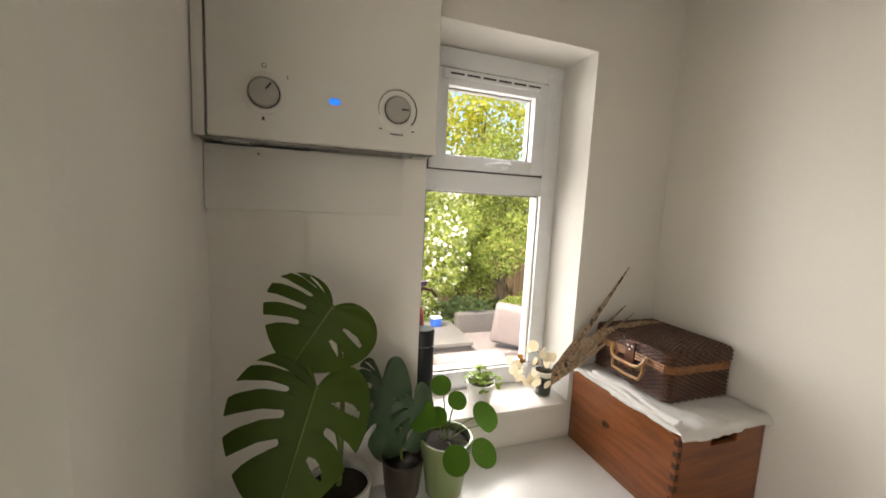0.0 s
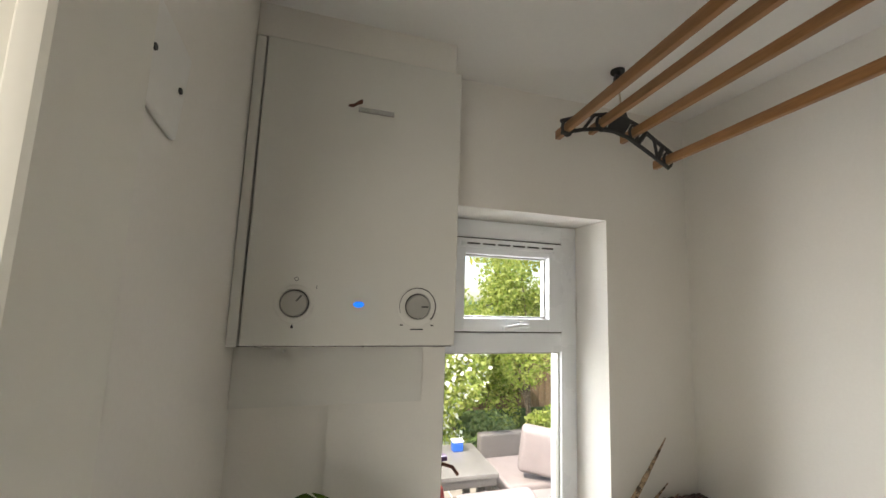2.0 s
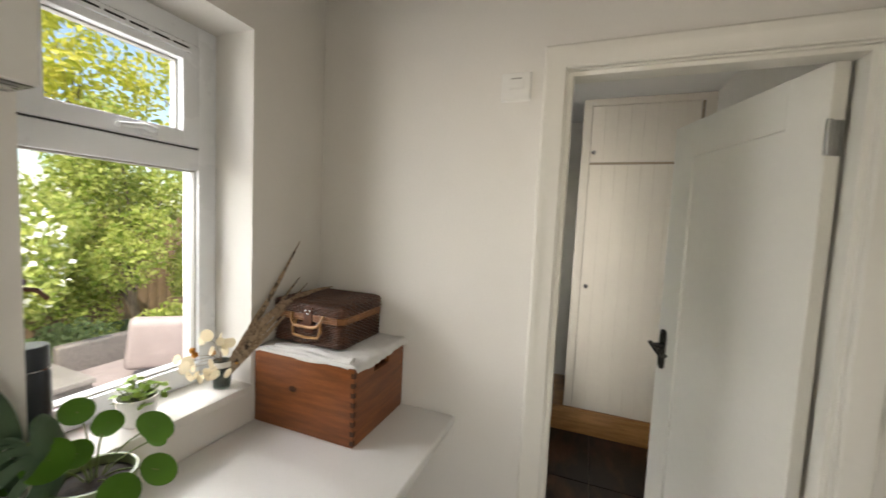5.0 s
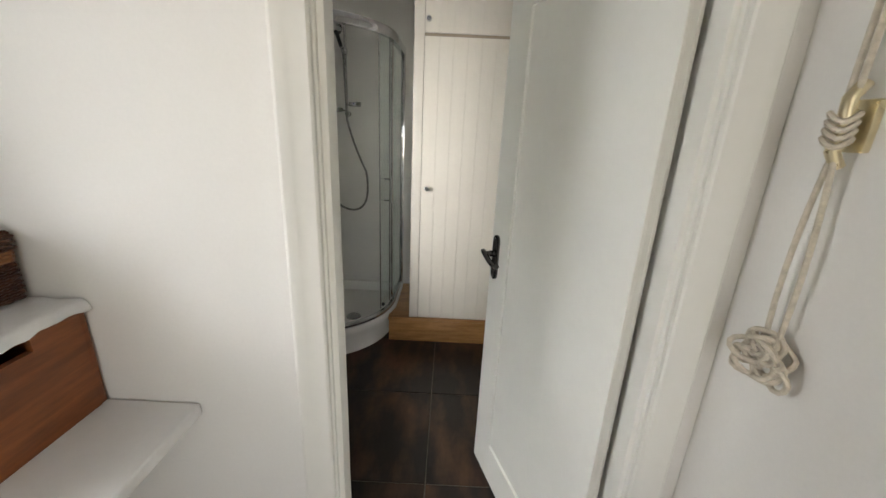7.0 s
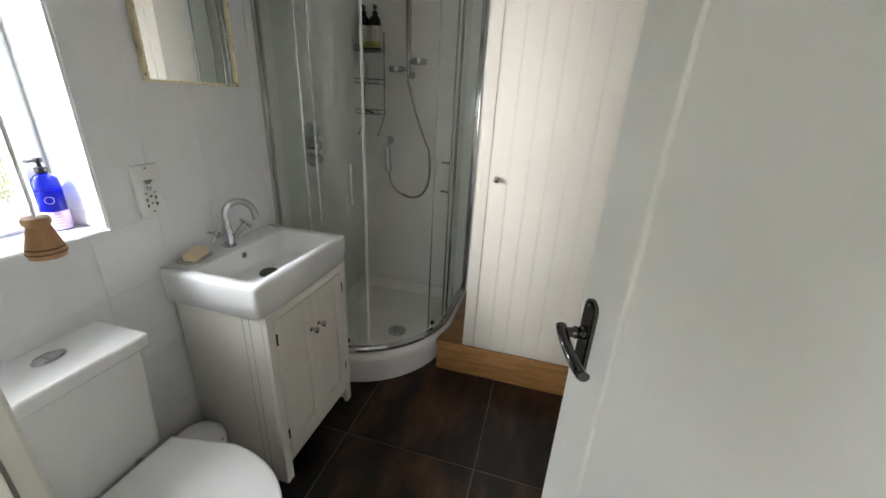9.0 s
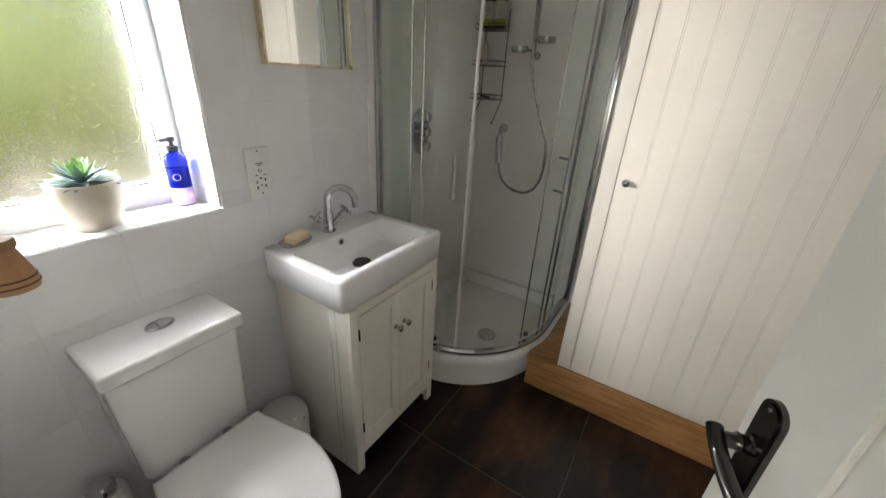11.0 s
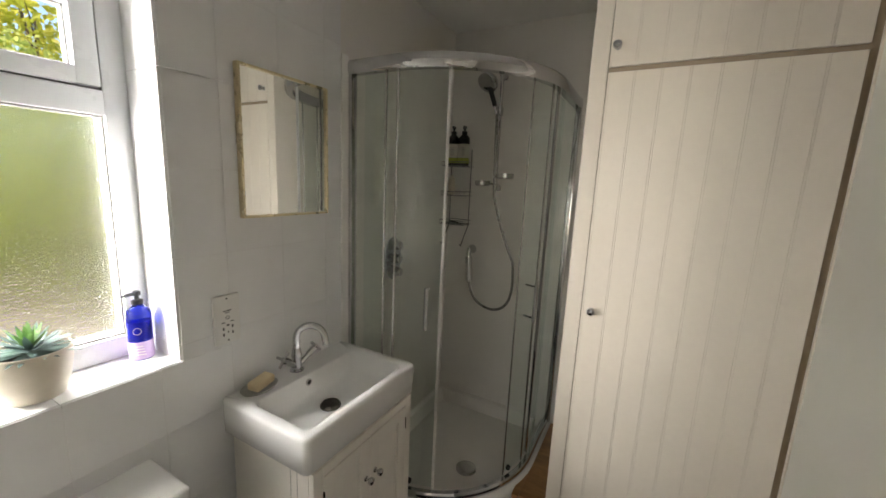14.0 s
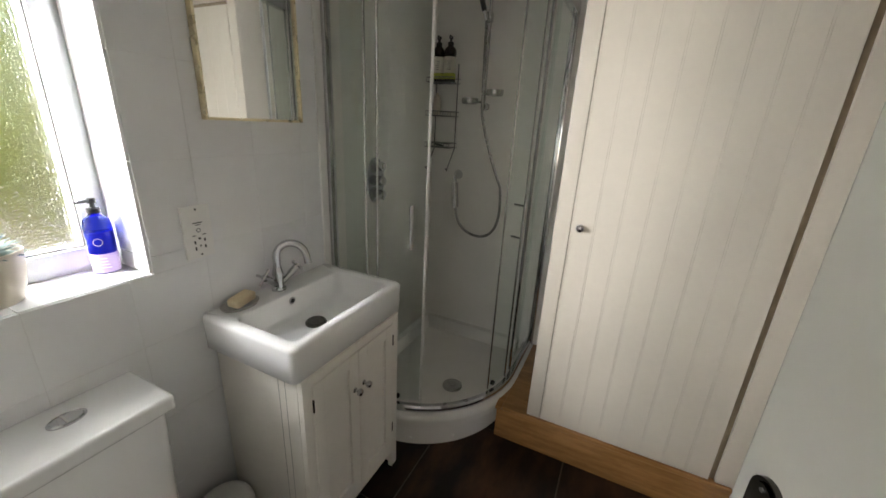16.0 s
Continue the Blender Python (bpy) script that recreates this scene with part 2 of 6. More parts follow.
STONEPOT = material("cream_stoneware_pot", (0.62, 0.55, 0.44), 0.35, vary=0.06, scale=10, second=(0.70, 0.63, 0.53), bump=0.05)
DARKPOT = material("dark_brown_pot", (0.03, 0.02, 0.016), 0.3, vary=0.2, scale=10)
GREYPOT = material("pale_grey_ribbed_pot", (0.45, 0.44, 0.41), 0.6, vary=0.06, scale=16)
MONSTERA = leaf_material("monstera_leaf", (0.032, 0.062, 0.003), (0.052, 0.092, 0.005), 0.55, 0.2, False, 4)
MONSTERA2 = leaf_material("grey_green_monstera_leaf", (0.045, 0.085, 0.045), (0.075, 0.12, 0.065), 0.28, 0.15, False, 4)
PILEA = leaf_material("pilea_leaf", (0.055, 0.15, 0.012), (0.10, 0.22, 0.025), 0.3, 0.25)
STEM = leaf_material("green_stem", (0.12, 0.17, 0.04), (0.16, 0.2, 0.06), 0.5, 0.1, False)
LIME = leaf_material("lime_green_leaf", (0.16, 0.27, 0.035), (0.26, 0.36, 0.07), 0.45, 0.25)
SUCCULENT = leaf_material("blue_green_succulent", (0.06, 0.11, 0.10), (0.13, 0.19, 0.17), 0.5, 0.1)
SUCC_IN = leaf_material("fresh_green_succulent", (0.10, 0.22, 0.05), (0.16, 0.28, 0.09), 0.5, 0.15)
FEATHER = material("striped_brown_feather", (0.055, 0.034, 0.02), 0.8, vary=0.2, scale=90, second=(0.40, 0.29, 0.19), stretch=(1, 1, 1), ramp=(0.42, 0.55))
FEATHER2 = material("pale_barred_feather", (0.22, 0.145, 0.09), 0.8, vary=0.15, scale=110, second=(0.40, 0.29, 0.19), ramp=(0.38, 0.60))
SEED = leaf_material("papery_honesty_seed_head", (0.62, 0.53, 0.35), (0.78, 0.69, 0.50), 0.6, 0.45)
SEEDO = leaf_material("orange_seed_head", (0.5, 0.2, 0.03), (0.6, 0.3, 0.06), 0.6, 0.3)
FLASK = material("matt_navy_flask", (0.012, 0.017, 0.024), 0.3, vary=0.1, scale=10)
RED = material("red_enamel", (0.32, 0.03, 0.03), 0.35)
YELLOW = material("yellow_plastic", (0.65, 0.35, 0.03), 0.4)
PURPLE = material("purple_plastic", (0.16, 0.06, 0.22), 0.4)
BLUEGL = glass("cobalt_blue_bottle", (0.03, 0.06, 0.75), 0.08)
AMBER = material("dark_amber_bottle", (0.022, 0.010, 0.005), 0.12, vary=0.1, coat=0.5)
LABELW = material("cream_paper_label", (0.62, 0.60, 0.50), 0.6)
LABELG = material("lime_paper_label", (0.42, 0.46, 0.06), 0.6)
LABELP = material("lilac_paper_label", (0.55, 0.42, 0.68), 0.6)
SOAP = material("cream_soap", (0.76, 0.63, 0.40), 0.45, vary=0.04)
GLASS = glass("clear_window_glass", (0.97, 0.98, 0.975), ior=1.2)
SHGLASS = thin_glass("greenish_shower_glass", (0.960, 0.986, 0.974))
OBSCURE = glass("obscured_patterned_glass", (1, 1, 0.95), 0.14, 0.7, 320.0, 1.35)
TUMBLER = glass("smoked_tumbler", (0.20, 0.26, 0.24), 0.03)
MIRROR = material("silvered_mirror", (0.86, 0.88, 0.87), 0.015, 1.0, vary=0.0)
LED = bpy.data.materials.new("blue_indicator")
LED.use_nodes = True
LED.node_tree.nodes["Principled BSDF"].inputs["Base Color"].default_value = (0.02, 0.12, 0.8, 1)
LED.node_tree.nodes["Principled BSDF"].inputs["Emission Color"].default_value = (0.0, 0.22, 1.0, 1)
LED.node_tree.nodes["Principled BSDF"].inputs["Emission Strength"].default_value = 0.45
INK = material("dark_grey_print", (0.05, 0.05, 0.05), 0.5)
RATTAN = material("grey_rattan", (0.12, 0.105, 0.098), 0.6, vary=0.25, scale=60, bump=0.6, bump_scale=120)
CUSHION = material("pale_pink_grey_cushion", (0.20, 0.165, 0.16), 0.85, vary=0.06, scale=10, bump=0.2, bump_scale=300)
SLATETOP = material("pale_stone_table_top", (0.17, 0.155, 0.145), 0.4, vary=0.08, scale=8)
BLUEBOX = material("blue_plastic_box", (0.02, 0.10, 0.45), 0.4)
PAVING = material("pale_stone_paving", (0.30, 0.265, 0.235), 0.85, vary=0.12, scale=4, bump=0.3, bump_scale=30, per_object=0.12)
GRASS = material("mown_grass", (0.05, 0.09, 0.02), 0.9, vary=0.3, scale=12, bump=0.8, bump_scale=80, second=(0.10, 0.15, 0.035))
BARK = material("grey_brown_bark", (0.13, 0.095, 0.07), 0.9, vary=0.25, scale=18, bump=0.7, bump_scale=60)
HEDGE = leaf_material("bright_hedge_leaf", (0.24, 0.33, 0.06), (0.58, 0.60, 0.20), 0.45, 0.65)
TREELEAF = leaf_material("yellow_green_tree_leaf", (0.42, 0.46, 0.06), (0.70, 0.64, 0.14), 0.5, 0.65)
GOLDLEAF = leaf_material("golden_tree_leaf", (0.48, 0.44, 0.05), (0.70, 0.58, 0.10), 0.5, 0.65)
LOWLEAF = leaf_material("grey_green_shrub_leaf", (0.14, 0.20, 0.08), (0.26, 0.32, 0.14), 0.6, 0.4)
PETAL = leaf_material("white_petal", (0.78, 0.78, 0.74), (0.86, 0.86, 0.83), 0.6, 0.4)
FENCE = material("weathered_fence_board", (0.24, 0.16, 0.10), 0.85, vary=0.2, scale=8, stretch=(8, 8, 1), bump=0.3)


# ---- mesh tools ----
def box(bm, x0, x1, y0, y1, z0, z1, bevel=0.0, seg=2, m=None):
    t = Matrix.Translation(((x0 + x1) / 2, (y0 + y1) / 2, (z0 + z1) / 2)) @ Matrix.Diagonal((abs(x1 - x0), abs(y1 - y0), abs(z1 - z0), 1))
    if m is not None:
        t = m @ t
    v = bmesh.ops.create_cube(bm, size=1.0, matrix=t)["verts"]
    if bevel:
        e = list({e for q in v for e in q.link_edges})
        bmesh.ops.bevel(bm, geom=e, offset=bevel, segments=seg, profile=0.6, affect="EDGES", clamp_overlap=True)
    return bm


def lathe(bm, profile, m=None, seg=24, close_top=True, close_bottom=True):
    """Turns (radius, height) pairs round the z axis."""
    m = m or Matrix.Identity(4)
    rings = []
    for r, z in profile:
        rings.append([bm.verts.new(m @ Vector((r * math.cos(2 * math.pi * i / seg), r * math.sin(2 * math.pi * i / seg), z))) for i in range(seg)])
    for a, b in zip(rings, rings[1:]):
        for i in range(seg):
            j = (i + 1) % seg
            bm.faces.new((a[i], a[j], b[j], b[i]))
    if close_bottom:
        bm.faces.new(list(reversed(rings[0])))
    if close_top:
        bm.faces.new(rings[-1])
    return bm


def tube(bm, pts, r, seg=8, closed=False, taper=None, flat=1.0):
    """A round bar along points; taper gives the radius at the far end."""
    pts = [Vector(p) for p in pts]
    n = len(pts)
    up = Vector((0, 0, 1))
    rings, side = [], None
    for i, p in enumerate(pts):
        a = pts[i - 1] if (i or closed) else p
        b = pts[(i + 1) % n] if (i < n - 1 or closed) else p
        d = (b - a).normalized()
        if side is None:
            side = d.cross(up if abs(d.z) < 0.95 else Vector((1, 0, 0))).normalized()
        else:
            side = (side - d * side.dot(d)).normalized()
        q = side.cross(d)
        rad = r if taper is None else r + (taper - r) * i / max(1, n - 1)
        rings.append([bm.verts.new(p + (side * math.cos(2 * math.pi * k / seg) + q * flat * math.sin(2 * math.pi * k / seg)) * rad) for k in range(seg)])
    pairs = list(zip(rings, rings[1:])) + ([(rings[-1], rings[0])] if closed else [])
    for a, b in pairs:
        for k in range(seg):
            j = (k + 1) % seg
            bm.faces.new((a[k], a[j], b[j], b[k]))
    if not closed:
        bm.faces.new(list(reversed(rings[0])))
        bm.faces.new(rings[-1])
    return bm


def sweep(bm, path, profile, z=0.0):
    """A level moulding: (out, up) pairs carried along a flat path; out is to the left of the way."""
    path = [Vector((p[0], p[1], 0)) for p in path]
    rings = []
    for i, p in enumerate(path):
        a, b = path[max(0, i - 1)], path[min(len(path) - 1, i + 1)]
        d = (b - a).normalized()
        s = Vector((-d.y, d.x, 0))
        rings.append([bm.verts.new(p + s * o + Vector((0, 0, z + u))) for o, u in profile])
    k = len(profile)
    for a, b in zip(rings, rings[1:]):
        for i in range(k):
            j = (i + 1) % k
            bm.faces.new((a[i], b[i], b[j], a[j]))
    bm.faces.new(rings[0])
    bm.faces.new(list(reversed(rings[-1])))
    return bm


def prism(bm, poly, depth, m):
    """A flat outline (x, y) raised by depth along z, set by m."""
    lo = [bm.verts.new(m @ Vector((x, y, 0))) for x, y in poly]
    hi = [bm.verts.new(m @ Vector((x, y, depth))) for x, y in poly]
    n = len(poly)
    bm.faces.new(list(reversed(lo)))
    bm.faces.new(hi)
    for i in range(n):
        j = (i + 1) % n
        bm.faces.new((lo[i], lo[j], hi[j], hi[i]))
    return bm


def bez(p0, p1, p2, n=10):
    p0, p1, p2 = Vector(p0), Vector(p1), Vector(p2)
    return [p0 * (1 - t) ** 2 + p1 * 2 * t * (1 - t) + p2 * t * t for t in (i / n for i in range(n + 1))]


def mesh_object(name, bm, mat, smooth=40):
    bmesh.ops.recalc_face_normals(bm, faces=bm.faces)
    me = bpy.data.meshes.new(name)
    bm.to_mesh(me)
    bm.free()
    me.materials.append(mat)
    if smooth:
        me.polygons.foreach_set("use_smooth", [True] * len(me.polygons))
        me.set_sharp_from_angle(angle=radians(smooth))
    return new(name, me)


def part(name, bm, mat, parent, label="", smooth=40):
    ob = mesh_object(name, bm, mat, smooth)
    ob.parent = parent
    ob.matrix_parent_inverse = Matrix.Translation(parent.location).inverted() if parent.type == "EMPTY" else Matrix.Identity(4)
    return tagged(ob, label)


def thing(name, at, label, category, group=""):
    ob = new(name)
    ob.location, ob.empty_display_size = at, 0.05
    return tagged(ob, label, category, group)


def solo(name, bm, mat, label, category, group="", smooth=40):
    return tagged(mesh_object(name, bm, mat, smooth), label, category, group)


def setting(name, bm, mat, label="", smooth=30, category=""):
    return tagged(mesh_object(name, bm, mat, smooth), label, category, "", "structure")


def bmn():
    return bmesh.new()


def wall_with_holes(bm, axis, a0, a1, z0, z1, t0, t1, holes):
    """A wall along x or y from a0 to a1, between the faces t0 and t1, with openings (a, b, low, high)."""
    cuts = sorted({a0, a1, *[h[0] for h in holes], *[h[1] for h in holes]})
    for s, e in zip(cuts, cuts[1:]):
        hs = sorted([h for h in holes if h[0] <= s and h[1] >= e], key=lambda h: h[2])
        z = z0
        for h in hs + [(0, 0, z1, z1)]:
            if h[2] - z > 1e-4:
                if axis == "x":
                    box(bm, s, e, t0, t1, z, h[2])
                else:
                    box(bm, t0, t1, s, e, z, h[2])
            z = h[3]
    bmesh.ops.remove_doubles(bm, verts=bm.verts, dist=1e-5)
    return bm


# ---- the shell ----
CEILZ, WY, DX0, DX1, RY, LX, BX = 2.42, 0.912, 1.265, 1.375, -0.752, -0.04, 3.585
setting("wall_north", wall_with_holes(bmn(), "x", -0.2, 3.85, -0.3, 2.7, WY, 1.22,
        [(0.43, 0.948, 0.975, 2.05), (1.40, 2.003, 1.026, 2.05)]), PAINT, "white painted outside wall with two windows")
setting("wall_door", wall_with_holes(bmn(), "y", RY, WY, 0.0, CEILZ, DX0, DX1, [(-0.663, 0.065, 0.0, 1.99)]), PAINT,
        "white painted wall with a doorway")
setting("wall_south", box(bmn(), -0.15, 3.85, RY - 0.12, RY, 0, CEILZ), PAINT, "white painted wall")
setting("wall_west", wall_with_holes(bmn(), "y", RY, WY, 0, CEILZ, LX - 0.11, LX, [(-0.70, 0.255, 0, 2.06)]), PAINT,
        "white painted wall with an open doorway")
setting("wall_east", box(bmn(), BX, BX + 0.12, RY, WY, 0, CEILZ), ACRYLIC, "plain white shower wall panel")
setting("ceiling", box(bmn(), -2.2, 3.85, -1.95, 1.22, CEILZ, CEILZ + 0.2), CEIL, "white painted ceiling")
setting("floor", box(bmn(), -2.2, DX0 + 0.05, -1.95, WY, -0.3, 0.0), SCREED, "brown vinyl floor")
# assumed hall; its two openings are added to let in the fill lamps
setting("hall_wall", wall_with_holes(bmn(), "x", -2.2, -0.15, 0, CEILZ, -1.9, -1.78, [(-1.5, -0.3, 0.0, 2.1)]), PAINT, "unseen white hall wall with an opening added for a lamp")
setting("hall_wall_far", wall_with_holes(bmn(), "y", -1.78, WY, 0, CEILZ, -2.2, -2.08, [(-1.15, 0.25, 1.0, 2.15)]), PAINT, "unseen white hall wall with a window opening added for a lamp")
setting("hall_wall_side", box(bmn(), -0.15, -0.05, -1.9, RY - 0.12, 0, CEILZ), PAINT, "white hall wall")
setting("hall_wall_back", box(bmn(), -2.08, -0.2, WY, WY + 0.1, 0, CEILZ), PAINT, "white hall wall")
# door casing of the way in, with a rounded nose
bm = bmn()
for y0, y1 in ((0.215, 0.335), (-0.745, -0.66)):
    box(bm, LX + 0.001, LX + 0.022, y0, y1, 0, 2.13, 0.008, 3)
box(bm, LX + 0.001, LX + 0.022, -0.66, 0.215, 2.03, 2.13, 0.008, 3)
setting("trim_way_in", bm, GLOSS, "off-white painted door casing")
bm = bmn()
box(bm, LX - 0.108, LX - 0.002, 0.235, 0.254, 0, 2.03, 0.003)
setting("door_lining_way_in", bm, GLOSS, "off-white painted door lining")

# architrave and lining of the bathroom doorway
JL, JR, HEAD = 0.042, -0.640, 1.968
lining = setting("door_lining", box(bmn(), DX0 + 0.002, DX1 - 0.002, JL, 0.064, 0, HEAD + 0.02, 0.002), GLOSS, "white painted door lining with stops")
part("jamb", box(bmn(), DX0 + 0.002, DX1 - 0.002, JR - 0.022, JR, 0, HEAD + 0.02, 0.002), GLOSS, lining)
part("head", box(bmn(), DX0 + 0.002, DX1 - 0.002, JR, JL, HEAD, HEAD + 0.02, 0.002), GLOSS, lining)
part("door_stop", box(bmn(), DX0 + 0.012, DX0 + 0.066, JL - 0.013, JL, 0, HEAD, 0.002), GLOSS, lining)
part("door_stop", box(bmn(), DX0 + 0.012, DX0 + 0.066, JR, JR + 0.013, 0, HEAD, 0.002), GLOSS, lining)
part("door_stop", box(bmn(), DX0 + 0.012, DX0 + 0.066, JR + 0.013, JL - 0.013, HEAD - 0.013, HEAD, 0.002), GLOSS, lining)
prof = [(0.0, 0.0), (0.0, 0.011), (0.004, 0.015), (0.038, 0.017), (0.046, 0.022), (0.058, 0.023), (0.065, 0.018), (0.066, 0.0)]


def architrave(bm, face, out):
    """Three mitred lengths of moulding round the doorway."""
    inner_l, inner_r, top = JL + 0.004, JR - 0.004, HEAD + 0.004
    def ring(o, h):
        return [Vector((face + out * h, inner_l + o, 0)), Vector((face + out * h, inner_l + o, top + o)),
                Vector((face + out * h, inner_r - min(o, 0.088), top + o)), Vector((face + out * h, inner_r - min(o, 0.088), 0))]
    rows = [[bm.verts.new(p) for p in ring(o, h)] for o, h in prof]
    for a, b in zip(rows, rows[1:] + rows[:1]):
        for i in range(3):
            bm.faces.new((a[i], a[i + 1], b[i + 1], b[i]))
    return bm


setting("trim_door_near", architrave(bmn(), DX0 - 0.001, -1), GLOSS, "white painted moulded architrave")
setting("trim_door_far", architrave(bmn(), DX1 + 0.001, 1), GLOSS, "white painted moulded architrave")

# boxed pier under and above the boiler
bm = bmn()
box(bm, LX, 0.16, 0.864, WY + 0.01, 0.86, 1.556)
box(bm, 0.16, 0.424, 0.852, WY + 0.02, 0.86, 2.34)
setting("pier", bm, PAINT, "white painted boxed pier beside the window")
setting("pipe_boxing", box(bmn(), LX + 0.001, 0.366, 0.842, 0.90, 1.556, 1.686, 0.002), CASING, "white pipe cover panel below the boiler")
setting("flue_boxing", box(bmn(), LX, 0.408, 0.777, 0.90, 2.342, CEILZ, 0.003), PAINT, "white boxing above the boiler")


# ---- windows ----
def window(name, x0, x1, z0, z1, tran, glass_low, handle_x, label):
    """A upvc window: outer frame, transom, opening fanlight, fixed lower pane."""
    w = thing(name, ((x0 + x1) / 2, 1.1, z0), label, "window")
    w["kind"] = "structure"
    y0, y1 = 1.062, 1.13
    bm = bmn()
    f = 0.058
    box(bm, x0, x0 + f, y0, y1, z0, z1, 0.006)
    box(bm, x1 - f, x1, y0, y1, z0, z1, 0.006)
    box(bm, x0 + f - 0.004, x1 - f + 0.004, y0 + 0.001, y1, z1 - f, z1, 0.006)
    box(bm, x0 + f - 0.004, x1 - f + 0.004, y0 + 0.001, y1, z0, z0 + f + 0.005, 0.006)
    box(bm, x0 + f - 0.004, x1 - f + 0.004, y0 + 0.001, y1, tran - 0.032, tran + 0.03, 0.006)
    part("window_frame", bm, UPVC, w)
    bm = bmn()
    sx0, sx1, sz0, sz1 = x0 + f + 0.004, x1 - f - 0.004, tran + 0.034, z1 - f - 0.004
    s, ys0, ys1 = 0.05, y0 - 0.012, y1 - 0.02
    box(bm, sx0, sx0 + s, ys0, ys1, sz0, sz1, 0.007)
    box(bm, sx1 - s, sx1, ys0, ys1, sz0, sz1, 0.007)
    box(bm, sx0 + s - 0.005, sx1 - s + 0.005, ys0 + 0.001, ys1, sz1 - s, sz1, 0.007)
    box(bm, sx0 + s - 0.005, sx1 - s + 0.005, ys0 + 0.001, ys1, sz0, sz0 + s - 0.008, 0.007)
    sash = part("sash", bm, UPVC, w)
    bm = bmn()
    for a, b, c, d in ((sx0 - 0.004, sx1 + 0.004, sz0 - 0.004, sz0 + 0.0), (sx0 - 0.004, sx1 + 0.004, sz1, sz1 + 0.004),
                       (sx0 - 0.004, sx0, sz0, sz1), (sx1, sx1 + 0.004, sz0, sz1)):
        box(bm, a, b, y0 + 0.002, y0 + 0.02, c, d)
    part("gasket", bm, RUBBER, w)
    bm = bmn()
    for k, (a, b, c, d) in enumerate(((sx0 + s, sx1 - s, sz0 + s - 0.008, sz1 - s), (x0 + f, x1 - f, z0 + f + 0.005, tran - 0.032))):
        for p, q, r2, t in ((a, a + 0.005, c, d), (b - 0.005, b, c, d), (a + 0.005, b - 0.005, c, c + 0.005), (a + 0.005, b - 0.005, d - 0.005, d)):
            box(bm, p, q, 1.074, 1.095, r2, t, 0.002)
    part("glazing_bead", bm, GREY, w, "grey glazing bead")
    bm = bmn()
    box(bm, sx0 + s - 0.004, sx1 - s + 0.004, 1.095, 1.101, sz0 + s - 0.012, sz1 - s + 0.004)
    p = part("pane", bm, GLASS, sash, "clear glass pane", 0)
    p.visible_shadow = False
    bm = bmn()
    box(bm, x0 + f - 0.004, x1 - f + 0.004, 1.095, 1.101, z0 + f, tran - 0.028)
    p = part("pane", bm, glass_low, w, "clear glass pane" if glass_low is GLASS else "obscured patterned glass pane", 0)
    p.visible_shadow = False
    bm = bmn()
    box(bm, handle_x - 0.02, handle_x + 0.02, ys0 - 0.012, ys0, sz0 + 0.006, sz0 + 0.034, 0.006, 3)
    tube(bm, [(handle_x, ys0 - 0.012, sz0 + 0.02), (handle_x, ys0 - 0.03, sz0 + 0.02), (handle_x - 0.03, ys0 - 0.036, sz0 + 0.022), (handle_x - 0.085, ys0 - 0.036, sz0 + 0.012)], 0.0085, 10, flat=0.8)
    h = part("handle", bm, UPVC, sash, "white plastic window handle")
    part("lock", lathe(bmn(), [(0.004, 0), (0.004, 0.002)], pose(handle_x + 0.004, ys0 - 0.012, sz0 + 0.02, 90), 12), DARK, sash)
    return w, (sx0, sx1, sz0, sz1, ys0)


w1, sash1 = window("window_1", 0.43, 0.946, 0.979, 2.048, 1.662, GLASS, 0.74, "white plastic window with a small opening top light")
bm = bmn()
box(bm, sash1[0] + 0.03, sash1[1] - 0.03, sash1[4] - 0.008, sash1[4] + 0.002, sash1[3] - 0.030, sash1[3] - 0.006, 0.003)
vent = part("trickle_vent", bm, UPVC, w1, "white slotted trickle vent")
for i in range(6):
    x = sash1[0] + 0.05 + i * 0.052
    part("slot", box(bmn(), x, x + 0.042, sash1[4] - 0.0095, sash1[4] - 0.004, sash1[3] - 0.021, sash1[3] - 0.016), DARK, vent)
w2, sash2 = window("window_2", 1.40, 2.001, 1.03, 2.048, 1.723, OBSCURE, 1.70, "white plastic window with obscured lower glass")
vent = part("trickle_vent", box(bmn(), sash2[0] + 0.03, sash2[1] - 0.03, sash2[4] - 0.008, sash2[4] + 0.002, sash2[3] - 0.030, sash2[3] - 0.006, 0.003), UPVC, w2, "white slotted trickle vent")
for i in range(8):
    x = sash2[0] + 0.05 + i * 0.049
    part("slot", box(bmn(), x, x + 0.040, sash2[4] - 0.0095, sash2[4] - 0.004, sash2[3] - 0.021, sash2[3] - 0.016), GREY, vent)
setting("window_sill_1", box(bmn(), 0.43, 0.948, 0.900, 1.062, 0.955, 0.979, 0.003), PAINT, "white painted window sill")


# ---- utility room ----
setting("worktop", box(bmn(), LX + 0.002, DX0 - 0.002, 0.335, WY - 0.002, 0.829, 0.859, 0.008, 3), WORKTOP, "white laminate worktop under the window")

